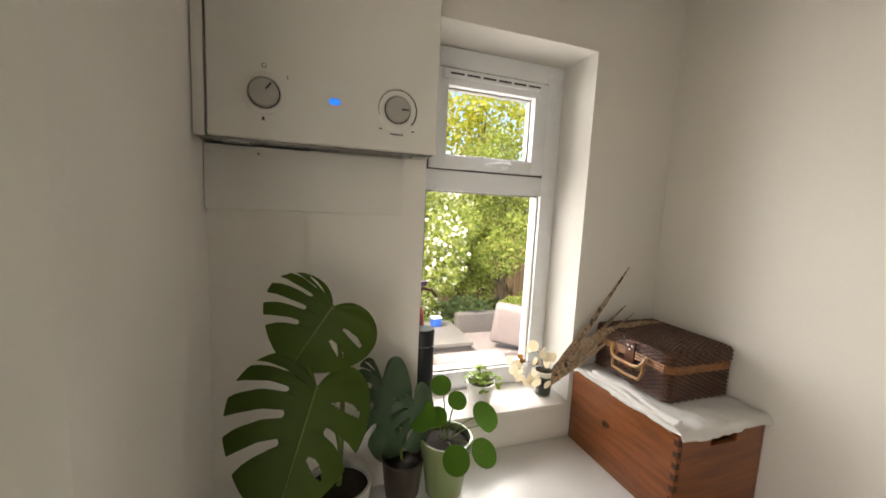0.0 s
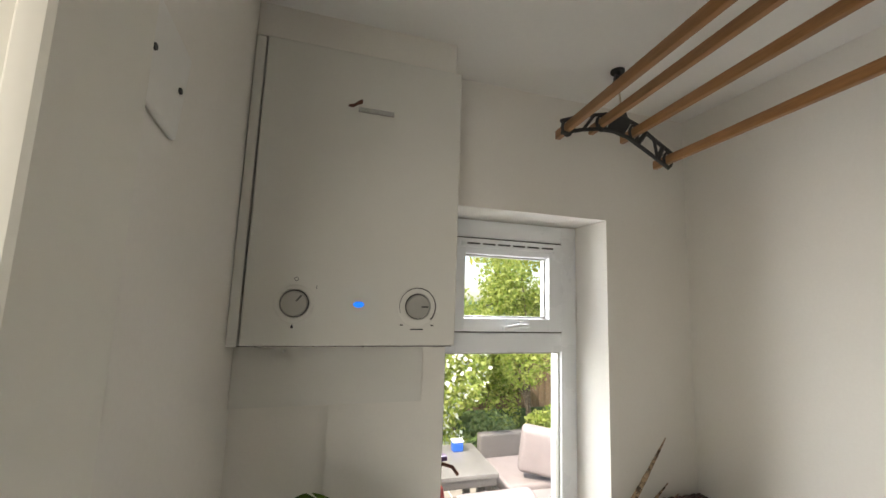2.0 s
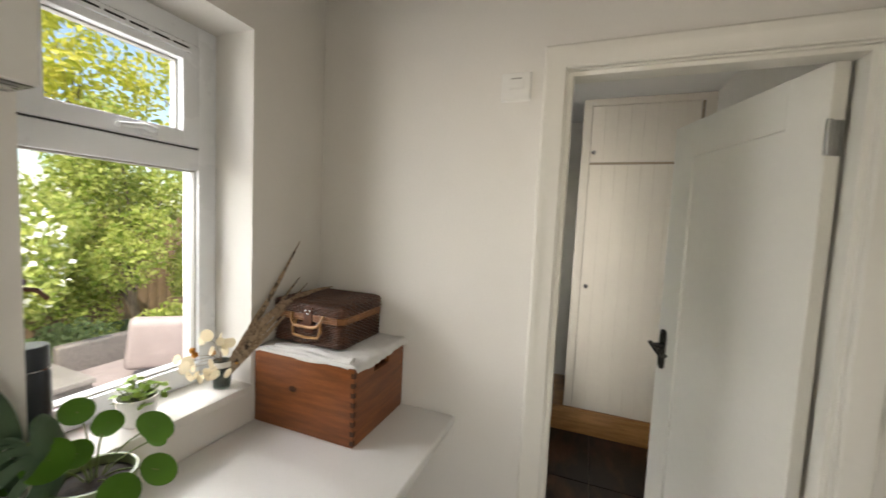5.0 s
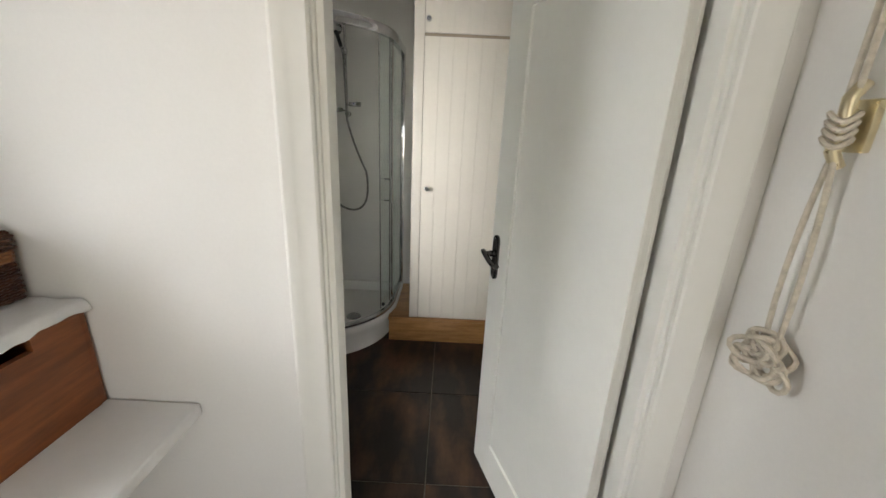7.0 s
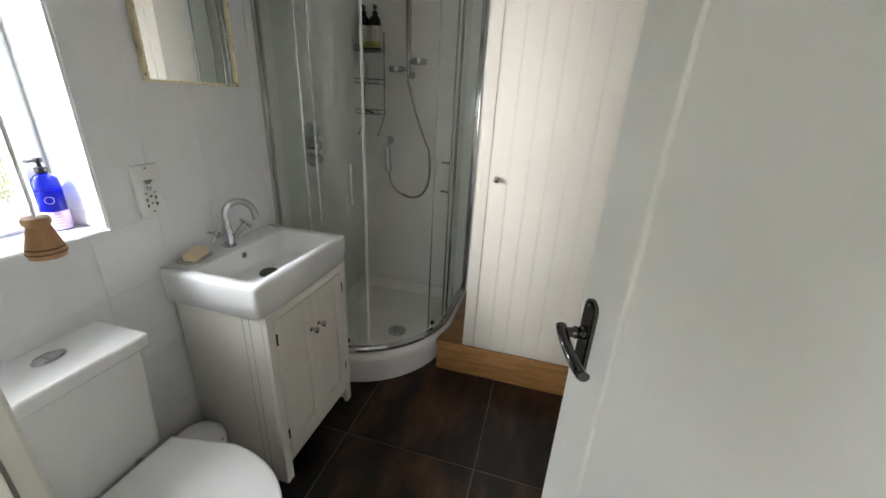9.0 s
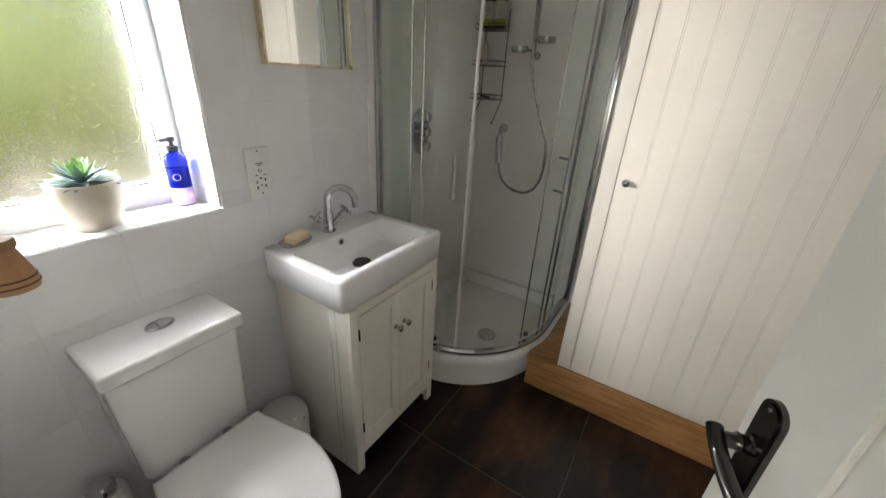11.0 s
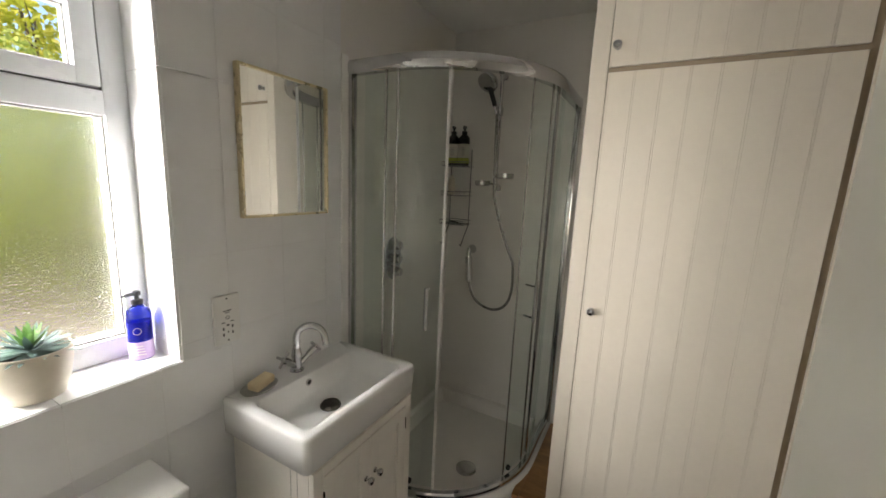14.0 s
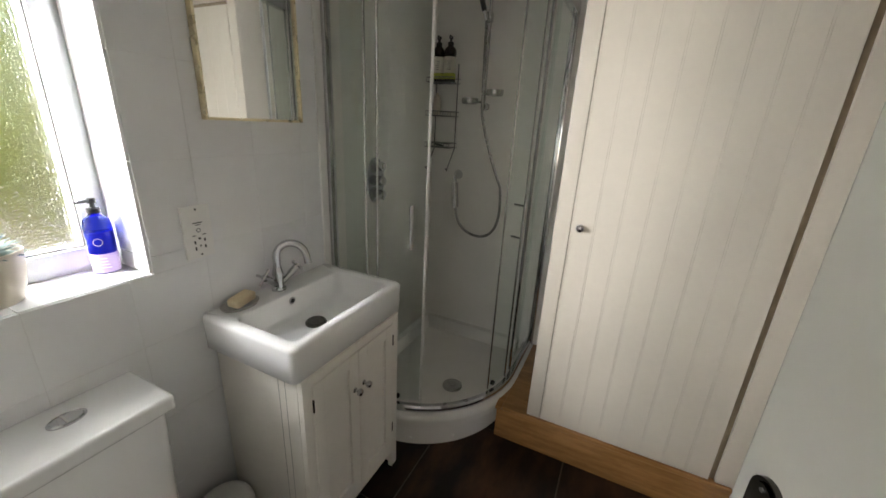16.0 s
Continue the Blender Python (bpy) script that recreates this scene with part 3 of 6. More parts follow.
# bathroom door, standing open on its hinges
DOOR = pose(1.338, -0.590, 0.006, 0, 0, 18.4)
door = thing("door_1", (1.338, -0.589, 0), "white painted panelled door standing ajar on its hinges", "door")
door["kind"] = "structure"
bm = bmn()
LW, LT, LH, ST, TR = 0.696, 0.037, 1.955, 0.135, 0.14
for y0, y1 in ((-LT, -LT + 0.010), (-0.010, 0.0)):
    box(bm, 0, ST, y0, y1, 0, LH, 0.0015, 1, DOOR)
    box(bm, LW - ST, LW, y0, y1, 0, LH, 0.0015, 1, DOOR)
    box(bm, ST, LW - ST, y0, y1, LH - TR, LH, 0.0015, 1, DOOR)
    box(bm, ST, LW - ST, y0, y1, 0, 0.17, 0.0015, 1, DOOR)
box(bm, 0.001, LW - 0.001, -LT + 0.010, -0.010, 0, LH, 0, 1, DOOR)
part("leaf", bm, GLOSS, door)
for side in (1, -1):
    s = LW - 0.047
    y = 0.0 if side > 0 else -LT
    bm = bmn()
    out = [(0.022 * math.cos(a), 0.066 + 0.022 * math.sin(a)) for a in np.linspace(0, math.pi, 10)] + \
          [(0.022 * math.cos(a), -0.066 + 0.022 * math.sin(a)) for a in np.linspace(math.pi, 2 * math.pi, 10)]
    prism(bm, out, 0.007, DOOR @ Matrix.Translation((s, y, 0.995)) @ pose(0, 0, 0, -90 * side, 0, 0))
    prism(bm, [(x * 0.8, z * 0.94) for x, z in out], 0.010, DOOR @ Matrix.Translation((s, y, 0.995)) @ pose(0, 0, 0, -90 * side, 0, 0))
    plate = part("handle_plate", bm, PEWTER, door, "dark pewter lever plate")
    bm = bmn()
    d = DOOR @ Matrix.Translation((s, y, 1.012))
    lathe(bm, [(0.014, 0.008), (0.014, 0.014), (0.011, 0.016), (0.011, 0.022), (0.013, 0.026), (0.010, 0.03), (0.010, 0.048)], d @ pose(0, 0, 0, -90 * side, 0, 0), 16)
    curve = bez((0.008, 0.052 * side, 0.010), (-0.02, 0.060 * side, 0.008), (-0.05, 0.054 * side, -0.010), 8) + \
        bez((-0.05, 0.054 * side, -0.010), (-0.085, 0.048 * side, -0.026), (-0.112, 0.052 * side, -0.012), 8)[1:]
    tube(bm, [d @ p for p in curve], 0.0105, 12, flat=0.75)
    part("lever", bm, PEWTER, plate)
    bm = bmn()
    for z in (-0.074, 0.076):
        lathe(bm, [(0.0035, 0.009), (0.003, 0.0115)], DOOR @ Matrix.Translation((s, y, 0.995 + z)) @ pose(0, 0, 0, -90 * side, 0, 0), 10)
    part("screw", bm, CHROME, plate)
for z in (0.22, 1.72):
    bm = bmn()
    lathe(bm, [(0.006, 0), (0.006, 0.09)], DOOR @ Matrix.Translation((-0.005, 0.004, z)), 12)
    box(bm, -0.001, 0.0015, -0.034, 0.0, z, z + 0.09, 0, 1, DOOR)
    part("hinge", bm, BRUSHED, door, "steel butt hinge")

# boiler
boiler = thing("boiler", (0.2, 0.84, 1.69), "white wall-hung gas boiler with two control dials", "boiler")
part("casing", box(bmn(), -0.015, 0.420, 0.766, 0.90, 1.692, 2.339, 0.005, 3), CASING, boiler)
part("side_strip", box(bmn(), LX + 0.002, -0.019, 0.770, 0.90, 1.690, 2.337, 0.002), CASING, boiler)
part("underside", box(bmn(), LX + 0.004, 0.414, 0.774, 0.898, 1.6895, 1.6918), HOSE, boiler, "dark steel underside")
bm = bmn()
box(bm, 0.003, 0.05, 0.790, 0.82, 1.686, 1.6915, 0.001)
part("fixing_clip", bm, BRUSHED, boiler)
part("fixing_clip", box(bmn(), 0.375, 0.405, 0.790, 0.82, 1.686, 1.6915, 0.001), BRUSHED, boiler)
AX = lambda x, y, z: pose(x, y, z, 90, 0, 0)
def dial(x, ring, label):
    bm = bmn()
    lathe(bm, [(ring, 0), (ring, 0.0015), (ring - 0.003, 0.003), (0.029, 0.003), (0.028, 0.001)], AX(x, 0.766, 1.776), 40, False, False)
    d = part("dial_surround", bm, CASING, boiler)
    bm = bmn()
    lathe(bm, [(0.0255, 0.0), (0.0255, 0.011), (0.0235, 0.0135), (0.001, 0.0135)], AX(x, 0.766, 1.776), 36)
    k = part("knob", bm, GREY, d, label)
    part("pointer", box(bmn(), -0.0016, 0.0016, 0.006, 0.021, 0.0135, 0.0148, 0, 1, AX(x, 0.766, 1.776) @ pose(0, 0, 0, 0, 0, -38 if ring < 0.04 else -90)), INK, d)
    # dark ring round the knob, painted as the shade in its gap
    bm = bmn()
    lathe(bm, [(0.0275, 0.001), (0.0275, 0.002), (0.0255, 0.002)], AX(x, 0.766, 1.776), 36, False, False)
    part("shadow_gap", bm, INK, d)
dial(0.080, 0.038, "grey round knob")
dial(0.332, 0.044, "grey round knob")
bm = bmn()
pts = [AX(0.332, 0.766, 1.776) @ Vector((0.040 * math.cos(a), 0.040 * math.sin(a), 0.0036)) for a in np.linspace(-0.75, 3.5, 30)]
for i, (p, q) in enumerate(zip(pts, pts[1:])):
    tube(bm, [p, q], 0.0004 + 0.0011 * (1 - i / 30), 5)
part("print", bm, INK, boiler, "tapering dark printed arc")
for dx, dz, w in ((0.0, -0.049, 0.028), (-0.034, -0.040, 0.006), (0.034, -0.040, 0.006)):
    bm = bmn()
    box(bm, 0.332 + dx - w / 2, 0.332 + dx + w / 2, 0.7648, 0.7662, 1.776 + dz - 0.0013, 1.776 + dz + 0.0013)
    part("print", bm, INK, boiler, "small dark printed mark")
bm = bmn()
box(bm, 0.1195, 0.1208, 0.7648, 0.7662, 1.806, 1.813)
part("print", bm, INK, boiler, "small dark printed mark")
bm = bmn()
lathe(bm, [(0.0025, 0), (0.0025, 0.003), (0.0006, 0.007)], pose(0.078, 0.7655, 1.727), 8)
part("print", bm, INK, boiler, "small dark printed mark")
bm = bmn()
lathe(bm, [(0.0042, 0.0), (0.0042, 0.001), (0.0031, 0.001), (0.0031, 0)], AX(0.080, 0.7655, 1.825), 16, False, False)
part("print", bm, INK, boiler, "small dark printed marks")
bm = bmn()
lathe(bm, [(0.0115, 0.0), (0.0115, 0.001), (0.009, 0.0025), (0.001, 0.003)], AX(0.206, 0.766, 1.777) @ Matrix.Diagonal((1.0, 0.55, 1, 1)), 24)
part("indicator_light", bm, LED, boiler, "glowing blue indicator lamp")
bm = bmn()
prism(bm, [(0, 0), (0.012, 0.004), (0.024, 0.015), (0.03, 0.017), (0.03, 0.008), (0.02, 0.003), (0.010, -0.004), (0, -0.004)], 0.003, AX(0.158, 0.766, 2.212))
bm2 = bmn()
box(bm2, 0.180, 0.259, 0.7635, 0.7665, 2.199, 2.211, 0.001)
part("badge_mark", bm, LEATHER, boiler, "dark red curved badge")
part("badge_bar", bm2, BRUSHED, boiler, "silver badge bar")
part("screw", lathe(bmn(), [(0.003, 0), (0.002, 0.003)], AX(0.060, 0.842, 1.672), 10), BRUSHED, boiler)

# wall plate on the left wall, switch on the door wall
PLATE = pose(LX, 0.396, 2.030, -9, 0, 0)
wp = thing("blank_plate", (LX, 0.396, 2.03), "white plastic blanking plate screwed askew to the wall", "wall plate")
part("plate", box(bmn(), 0, 0.008, -0.050, 0.050, -0.056, 0.056, 0.004, 3, PLATE), PLASTIC, wp)
for y in (-0.034, 0.034):
    part("screw", lathe(bmn(), [(0.004, 0.0), (0.0035, 0.002)], PLATE @ pose(0.008, y, 0.0, 0, 90, 0), 10), INK, wp)
sw = thing("wall_switch", (DX0, 0.19, 1.93), "white plastic isolator switch on the wall", "switch")
part("back_box", box(bmn(), DX0 - 0.008, DX0, 0.146, 0.238, 1.889, 1.975, 0.004, 3), PLASTIC, sw)
part("cover", box(bmn(), DX0 - 0.013, DX0 - 0.007, 0.149, 0.235, 1.892, 1.972, 0.003, 2), PLASTIC, sw)
part("rocker", box(bmn(), DX0 - 0.019, DX0 - 0.012, 0.168, 0.216, 1.924, 1.952, 0.003, 2), PLASTIC, sw)
part("cord_hole", box(bmn(), DX0 - 0.0145, DX0 - 0.0125, 0.176, 0.208, 1.953, 1.957, 0), GREY, sw)

# clothes airer under the ceiling
airer = thing("clothes_airer", (0.8, 0.1, 2.2), "ceiling clothes airer with wooden rods and black iron ends", "clothes airer")
RODS = ((0.656, 2.204), (0.752, 2.231), (0.848, 2.222), (0.952, 2.166))
for x, z in RODS:
    part("rod", box(bmn(), -0.0065, 0.0065, -1.38, 0.045, -0.011, 0.011, 0.002, 2, pose(x, 0.685, z, 0, 0, -4.4)), ROD, airer, "oiled pine rod")
def curve3(p):
    q = []
    for a, b in zip(p, p[1:]):
        q += [Vector(a).lerp(Vector(b), t) for t in (0, 0.5)]
    return q + [Vector(p[-1])]
for y, s in ((0.685, 0.0), (-0.60, -0.099)):
    bm = bmn()
    lower = [(x + s, y, z) for x, z in ((0.642, 2.190), (0.70, 2.207), (0.745, 2.216), (0.79, 2.216), (0.83, 2.207), (0.885, 2.180), (0.955, 2.144))]
    upper = [(x + s, y, z) for x, z in ((0.640, 2.219), (0.70, 2.242), (0.765, 2.257), (0.81, 2.260), (0.862, 2.243), (0.91, 2.214), (0.966, 2.184))]
    lo, up = curve3(lower), curve3(upper)
    tube(bm, lo, 0.0048, 8)
    tube(bm, up, 0.0048, 8)
    for i in (1, 4, 7, 9, 11):
        tube(bm, [lo[i], up[i]], 0.006, 6)
    for i, j in ((2, 3), (9, 8), (11, 10)):
        tube(bm, [lo[i], up[j]], 0.004, 6)
    web = [(p.x, p.z) for p in lo[5:8]] + [(p.x, p.z) for p in reversed(up[5:8])]
    prism(bm, web, 0.007, pose(0, y + 0.0035, 0, 90, 0, 0))
    for x, z in RODS:
        tube(bm, [(x + s + 0.013 * math.cos(t), y, z + 0.019 * math.sin(t)) for t in np.linspace(0, 2 * math.pi, 13)[:-1]], 0.0036, 6, True)
    prism(bm, [(0.785 + s, 2.256), (0.832 + s, 2.252), (0.818 + s, 2.284), (0.806 + s, 2.284)], 0.006, pose(0, y + 0.003, 0, 90, 0, 0))
    part("end_bracket", bm, IRON, airer, "black cast iron end bracket")
    part("cord", tube(bmn(), [(0.812 + s, y, 2.283), (0.846 + s, y + 0.045, 2.368)], 0.002, 8), ROPE, airer)
    bm = bmn()
    lathe(bm, [(0.020, -0.009), (0.022, -0.008), (0.016, 0), (0.022, 0.008), (0.020, 0.009)], pose(0.848 + s, y + 0.05, 2.386, 90, 0, 60), 20)
    box(bm, 0.844 + s, 0.852 + s, y + 0.042, y + 0.058, 2.384, 2.415, 0.002)
    lathe(bm, [(0.018, 0), (0.018, 0.006)], pose(0.848 + s, y + 0.05, 2.413), 20)
    part("pulley", bm, IRON, airer, "black iron pulley")
# rope made off on a cleat
cleat = thing("rope_cleat", (1.158, RY, 1.46), "cream cotton airer rope made off on a wall cleat", "rope")
bm = bmn()
box(bm, 1.140, 1.176, RY, RY + 0.012, 1.43, 1.50, 0.004)
tube(bm, [(1.158, RY + 0.02, 1.41), (1.158, RY + 0.034, 1.43), (1.158, RY + 0.03, 1.465), (1.158, RY + 0.034, 1.50), (1.158, RY + 0.02, 1.52)], 0.009, 10)
part("cleat", bm, BRASS, cleat, "dull brass cleat")
bm = bmn()
tube(bm, [(1.152, RY + 0.03, 2.41), (1.154, RY + 0.03, 1.50)], 0.004, 8)
tube(bm, [(1.164, RY + 0.03, 2.41), (1.166, RY + 0.03, 1.50)], 0.004, 8)
for i in range(4):
    z = 1.442 + i * 0.011
    tube(bm, [(1.158 + 0.016 * math.cos(a), RY + 0.034 + 0.014 * math.sin(a), z + 0.006 * math.sin(a * 2)) for a in np.linspace(0, 2 * math.pi, 15)[:-1]], 0.004, 6, True)
for k, x in enumerate((1.146, 1.170)):
    tube(bm, bez((1.158, RY + 0.03, 1.44), (x + (k - 0.5) * 0.02, RY + 0.03, 1.28), (x, RY + 0.028, 1.14), 10), 0.004, 8)
part("rope", bm, ROPE, cleat)
bm = bmn()
turns = []
for k in range(13 * 18):
    a, w = 2 * math.pi * k / 18, k / 18
    c = Vector((1.158 + 0.015 * math.sin(w * 1.9), RY + 0.036 + 0.004 * math.sin(w * 2.7), 1.105 + 0.018 * math.sin(w * 2.3 + 1)))
    m = Euler((1.55 + 0.6 * math.sin(w * 1.3), 0.5 * math.sin(w * 1.7 + 2), 0.4 * math.sin(w * 2.1))).to_matrix()
    turns.append(c + m @ Vector(((0.034 + 0.006 * math.sin(w * 3.1)) * math.cos(a), (0.021 + 0.004 * math.sin(w * 2.2)) * math.sin(a), 0.004 * math.sin(3 * a))))
tube(bm, turns, 0.0045, 7)
part("coil", bm, ROPE, cleat, "coiled cream rope")
cleat.location = (1.132, RY, 1.48)

# wooden crate on the worktop
crate = thing("wooden_crate", (1.11, 0.72, 0.859), "reddish brown stained pine crate with hand slots", "crate")
X0, X1, Y0, Y1, Z0, Z1 = 0.958, 1.258, 0.537, 0.905, 0.8595, 1.087
part("long_side", box(bmn(), X0, X0 + 0.013, Y0 + 0.001, Y1, Z0, Z1, 0.0015), CRATE, crate)
part("long_side", box(bmn(), X1 - 0.013, X1, Y0 + 0.001, Y1, Z0, Z1, 0.0015), CRATE, crate)
def end_board(y0, y1):
    bm = bmn()
    xa, xb = X0 + 0.013, X1 - 0.013
    xm = (xa + xb) / 2
    box(bm, xa, xb, y0, y1, Z0, Z1 - 0.040)
    box(bm, xa, xb, y0, y1, Z1 - 0.014, Z1, 0.0015)
    box(bm, xa, xm - 0.045, y0, y1, Z1 - 0.040, Z1 - 0.014)
    box(bm, xm + 0.045, xb, y0, y1, Z1 - 0.040, Z1 - 0.014)
    return bm
part("end_board", end_board(Y0, Y0 + 0.013), CRATE, crate)
part("end_board", end_board(Y1 - 0.013, Y1), CRATE, crate)
part("base_board", box(bmn(), X0 + 0.013, X1 - 0.013, Y0 + 0.013, Y1 - 0.013, Z0, Z0 + 0.012), CRATE, crate)
bm = bmn()
for i in range(8):
    z = Z0 + 0.006 + i * 0.0282
    box(bm, X0 - 0.0006, X0 + 0.010, Y0 - 0.0005, Y0 + 0.011, z, z + 0.014)
part("finger_joint", bm, KNOT, crate, "dark comb joint at the corner")
bm = bmn()
lathe(bm, [(0.013, 0.0), (0.011, 0.0012), (0.001, 0.0014)], pose(X0, 0.755, 0.990, 0, -90, 0) @ Matrix.Diagonal((0.7, 1.1, 1, 1)), 18)
part("knot", bm, KNOT, crate)

# folded cloth on the crate
def cloth_grid():
    bm = bmn()
    nx, ny = 44, 52
    top, low = [], []
    for i in range(nx + 1):
        rt, rl = [], []
        for j in range(ny + 1):
            u, v = i / nx, j / ny
            x, y = X0 - 0.006 + u * 0.306, Y0 - 0.012 + v * 0.375
            f = noise.noise(Vector((x * 9 + y * 6, y * 14, 3)))
            z = Z1 + 0.010 + 0.007 * (1 - abs(f) * 2.2) * 0.7 + 0.003 * noise.noise(Vector((x * 40, y * 40, 7)))
            x += 0.009 * noise.noise(Vector((y * 16, 1, 2))) + 0.004 * noise.noise(Vector((y * 50, 3, 2)))
            y += 0.007 * noise.noise(Vector((x * 9, 5, 1))) + 0.0012 * noise.noise(Vector((x * 45, 8, 1)))
            z = max(z, Z1 + 0.006)
            over = Y0 - 0.003 - y
            if over > 0:
                z -= over * 1.6
            over = X0 - 0.003 - x
            if over > 0:
                z -= over * 1.2
            rt.append(bm.verts.new((x, y, z)))
            rl.append(bm.verts.new((x, y, z - 0.004)))
        top.append(rt), low.append(rl)
    for i in range(nx):
        for j in range(ny):
            bm.faces.new((top[i][j], top[i + 1][j], top[i + 1][j + 1], top[i][j + 1]))
            bm.faces.new((low[i][j], low[i][j + 1], low[i + 1][j + 1], low[i + 1][j]))
    for i in range(nx):
        for j in (0, ny):
            bm.faces.new((top[i][j], low[i][j], low[i + 1][j], top[i + 1][j]))
    for j in range(ny):
        for i in (0, nx):
            bm.faces.new((top[i][j], top[i][j + 1], low[i][j + 1], low[i][j]))
    return bm
cl = thing("folded_cloth", (1.1, 0.7, Z1), "crumpled white cotton cloth laid over the crate", "cloth")
part("top_layer", cloth_grid(), CLOTH, cl, smooth=80)
bm = bmn()
rnd = random.Random(3)
for k in range(3):
    pts = [(X0 + 0.006 + 0.004 * math.sin(i * 0.65 + k) + k * 0.007, Y0 + 0.02 + i * 0.0165, Z1 + 0.004 + k * 0.009 + 0.003 * math.sin(i * 0.45 + k * 2)) for i in range(22 - 2 * k)]
    tube(bm, pts, 0.0105, 10, flat=0.62)
part("fold", bm, CLOTH, cl, "rolled folded edge", 80)

# wicker case
case = thing("wicker_case", (1.14, 0.78, 1.11), "small dark brown wicker hamper with a cane handle", "hamper")
CX0, CX1, CY0, CY1, CZ0, CZ1 = 1.030, 1.254, 0.634, 0.900, 1.106, 1.242
def woven(x0, x1, y0, y1, z0, z1, pitch_z, pitch_h, r):
    """Four woven sides: stakes with strands passing before and behind them."""
    bm = bmn()
    inset = 0.004
    box(bm, x0 + inset, x1 - inset, y0 + inset, y1 - inset, z0, z1, 0.004)
    rad = 0.018
    loop = []
    def corner(cx, cy, a0):
        for t in range(0, 5):
            a = math.radians(a0 + t * 22.5)
            loop.append((cx + rad * math.cos(a), cy + rad * math.sin(a)))
    corner(x1 - rad, y1 - rad, 0)
    corner(x0 + rad, y1 - rad, 90)
    corner(x0 + rad, y0 + rad, 180)
    corner(x1 - rad, y0 + rad, 270)
    dense = []
    for i, p in enumerate(loop):
        q = loop[(i + 1) % len(loop)]
        L = math.dist(p, q)
        n = max(1, round(L / (pitch_h / 2)))
        dense += [(p[0] + (q[0] - p[0]) * k / n, p[1] + (q[1] - p[1]) * k / n) for k in range(n)]
    if len(dense) % 4:
        dense = dense[:len(dense) - len(dense) % 4]
    cx, cy = (x0 + x1) / 2, (y0 + y1) / 2
    rows = int((z1 - z0) / pitch_z)
    for rw in range(rows):
        z = z0 + (rw + 0.5) * pitch_z
        pts = []
        for i, (x, y) in enumerate(dense):
            s = (0, 1, 0, -1)[(i + 2 * (rw % 2)) % 4]
            d = Vector((x - cx, y - cy, 0)).normalized()
            pts.append((x + d.x * s * r * 0.9, y + d.y * s * r * 0.9, z))
        tube(bm, pts, r, 5, True, flat=1.0)
    return bm
part("body", woven(CX0, CX1, CY0, CY1, CZ0, CZ1 - 0.058, 0.0056, 0.012, 0.0030), WICKER, case)
lid = part("lid", woven(CX0 - 0.003, CX1 + 0.003, CY0 - 0.003, CY1 + 0.003, CZ1 - 0.038, CZ1 - 0.008, 0.0056, 0.012, 0.0030), WICKER, case)
bm = bmn()
def lid_z(x, y):
    u, v = (x - CX0) / (CX1 - CX0), (y - CY0) / (CY1 - CY0)
    edge = min(u, 1 - u, v, 1 - v)
    return CZ1 - 0.008 + 0.010 * min(1.0, edge / 0.12) ** 0.6
for i in range(50):
    y = CY0 + 0.004 + i * (CY1 - CY0 - 0.008) / 49
    pts = [(x, y, lid_z(x, y) + 0.0016 * (1 if (k // 2 + i) % 2 else -1)) for k, x in enumerate(np.linspace(CX0 + 0.002, CX1 - 0.002, 33))]
    tube(bm, pts, 0.0029, 5)
for k in range(9):
    x = CX0 + 0.012 + k * (CX1 - CX0 - 0.024) / 8
    tube(bm, [(x, y, lid_z(x, y) + 0.0006) for y in np.linspace(CY0 + 0.003, CY1 - 0.003, 15)], 0.0034, 5)
part("lid_weave", bm, WICKER, lid)
bm = bmn()
for z in (CZ1 - 0.056, CZ1 - 0.049, CZ1 - 0.042):
    c = [(CX0 - 0.004, CY0 + 0.015), (CX0 - 0.004, CY1 - 0.015), (CX0 + 0.015, CY1 + 0.003), (CX1 - 0.015, CY1 + 0.003), (CX1 + 0.004, CY1 - 0.015), (CX1 + 0.004, CY0 + 0.015), (CX1 - 0.015, CY0 - 0.004), (CX0 + 0.015, CY0 - 0.004)]
    tube(bm, [(x, y, z) for x, y in c], 0.0042, 6, True)
part("band", bm, BAND, case, "tan cane band round the rim")
bm = bmn()
hy = 0.757
hp = [(CX0 - 0.010, hy - 0.060, CZ1 - 0.036), (CX0 - 0.020, hy - 0.055, CZ1 - 0.055), (CX0 - 0.024, hy - 0.046, CZ1 - 0.068), (CX0 - 0.026, hy - 0.03, CZ1 - 0.072),
      (CX0 - 0.026, hy + 0.03, CZ1 - 0.072), (CX0 - 0.024, hy + 0.046, CZ1 - 0.068), (CX0 - 0.020, hy + 0.055, CZ1 - 0.055), (CX0 - 0.010, hy + 0.060, CZ1 - 0.036)]
tube(bm, hp, 0.0048, 8)
hp2 = [(CX0 - 0.006, hy - 0.046, CZ1 - 0.058), (CX0 - 0.016, hy - 0.054, CZ1 - 0.085), (CX0 - 0.02, hy - 0.046, CZ1 - 0.104), (CX0 - 0.02, hy, CZ1 - 0.108), (CX0 - 0.02, hy + 0.046, CZ1 - 0.104), (CX0 - 0.016, hy + 0.054, CZ1 - 0.085), (CX0 - 0.006, hy + 0.046, CZ1 - 0.058)]
tube(bm, hp2, 0.0045, 8)
part("handle", bm, CANE, case, "looped pale cane handle")
bm = bmn()
box(bm, CX0 - 0.010, CX0 - 0.004, hy - 0.016, hy + 0.016, CZ1 - 0.095, CZ1 - 0.012, 0.003)
tab = part("leather_tab", bm, LEATHER, case, "brown leather closing tab")
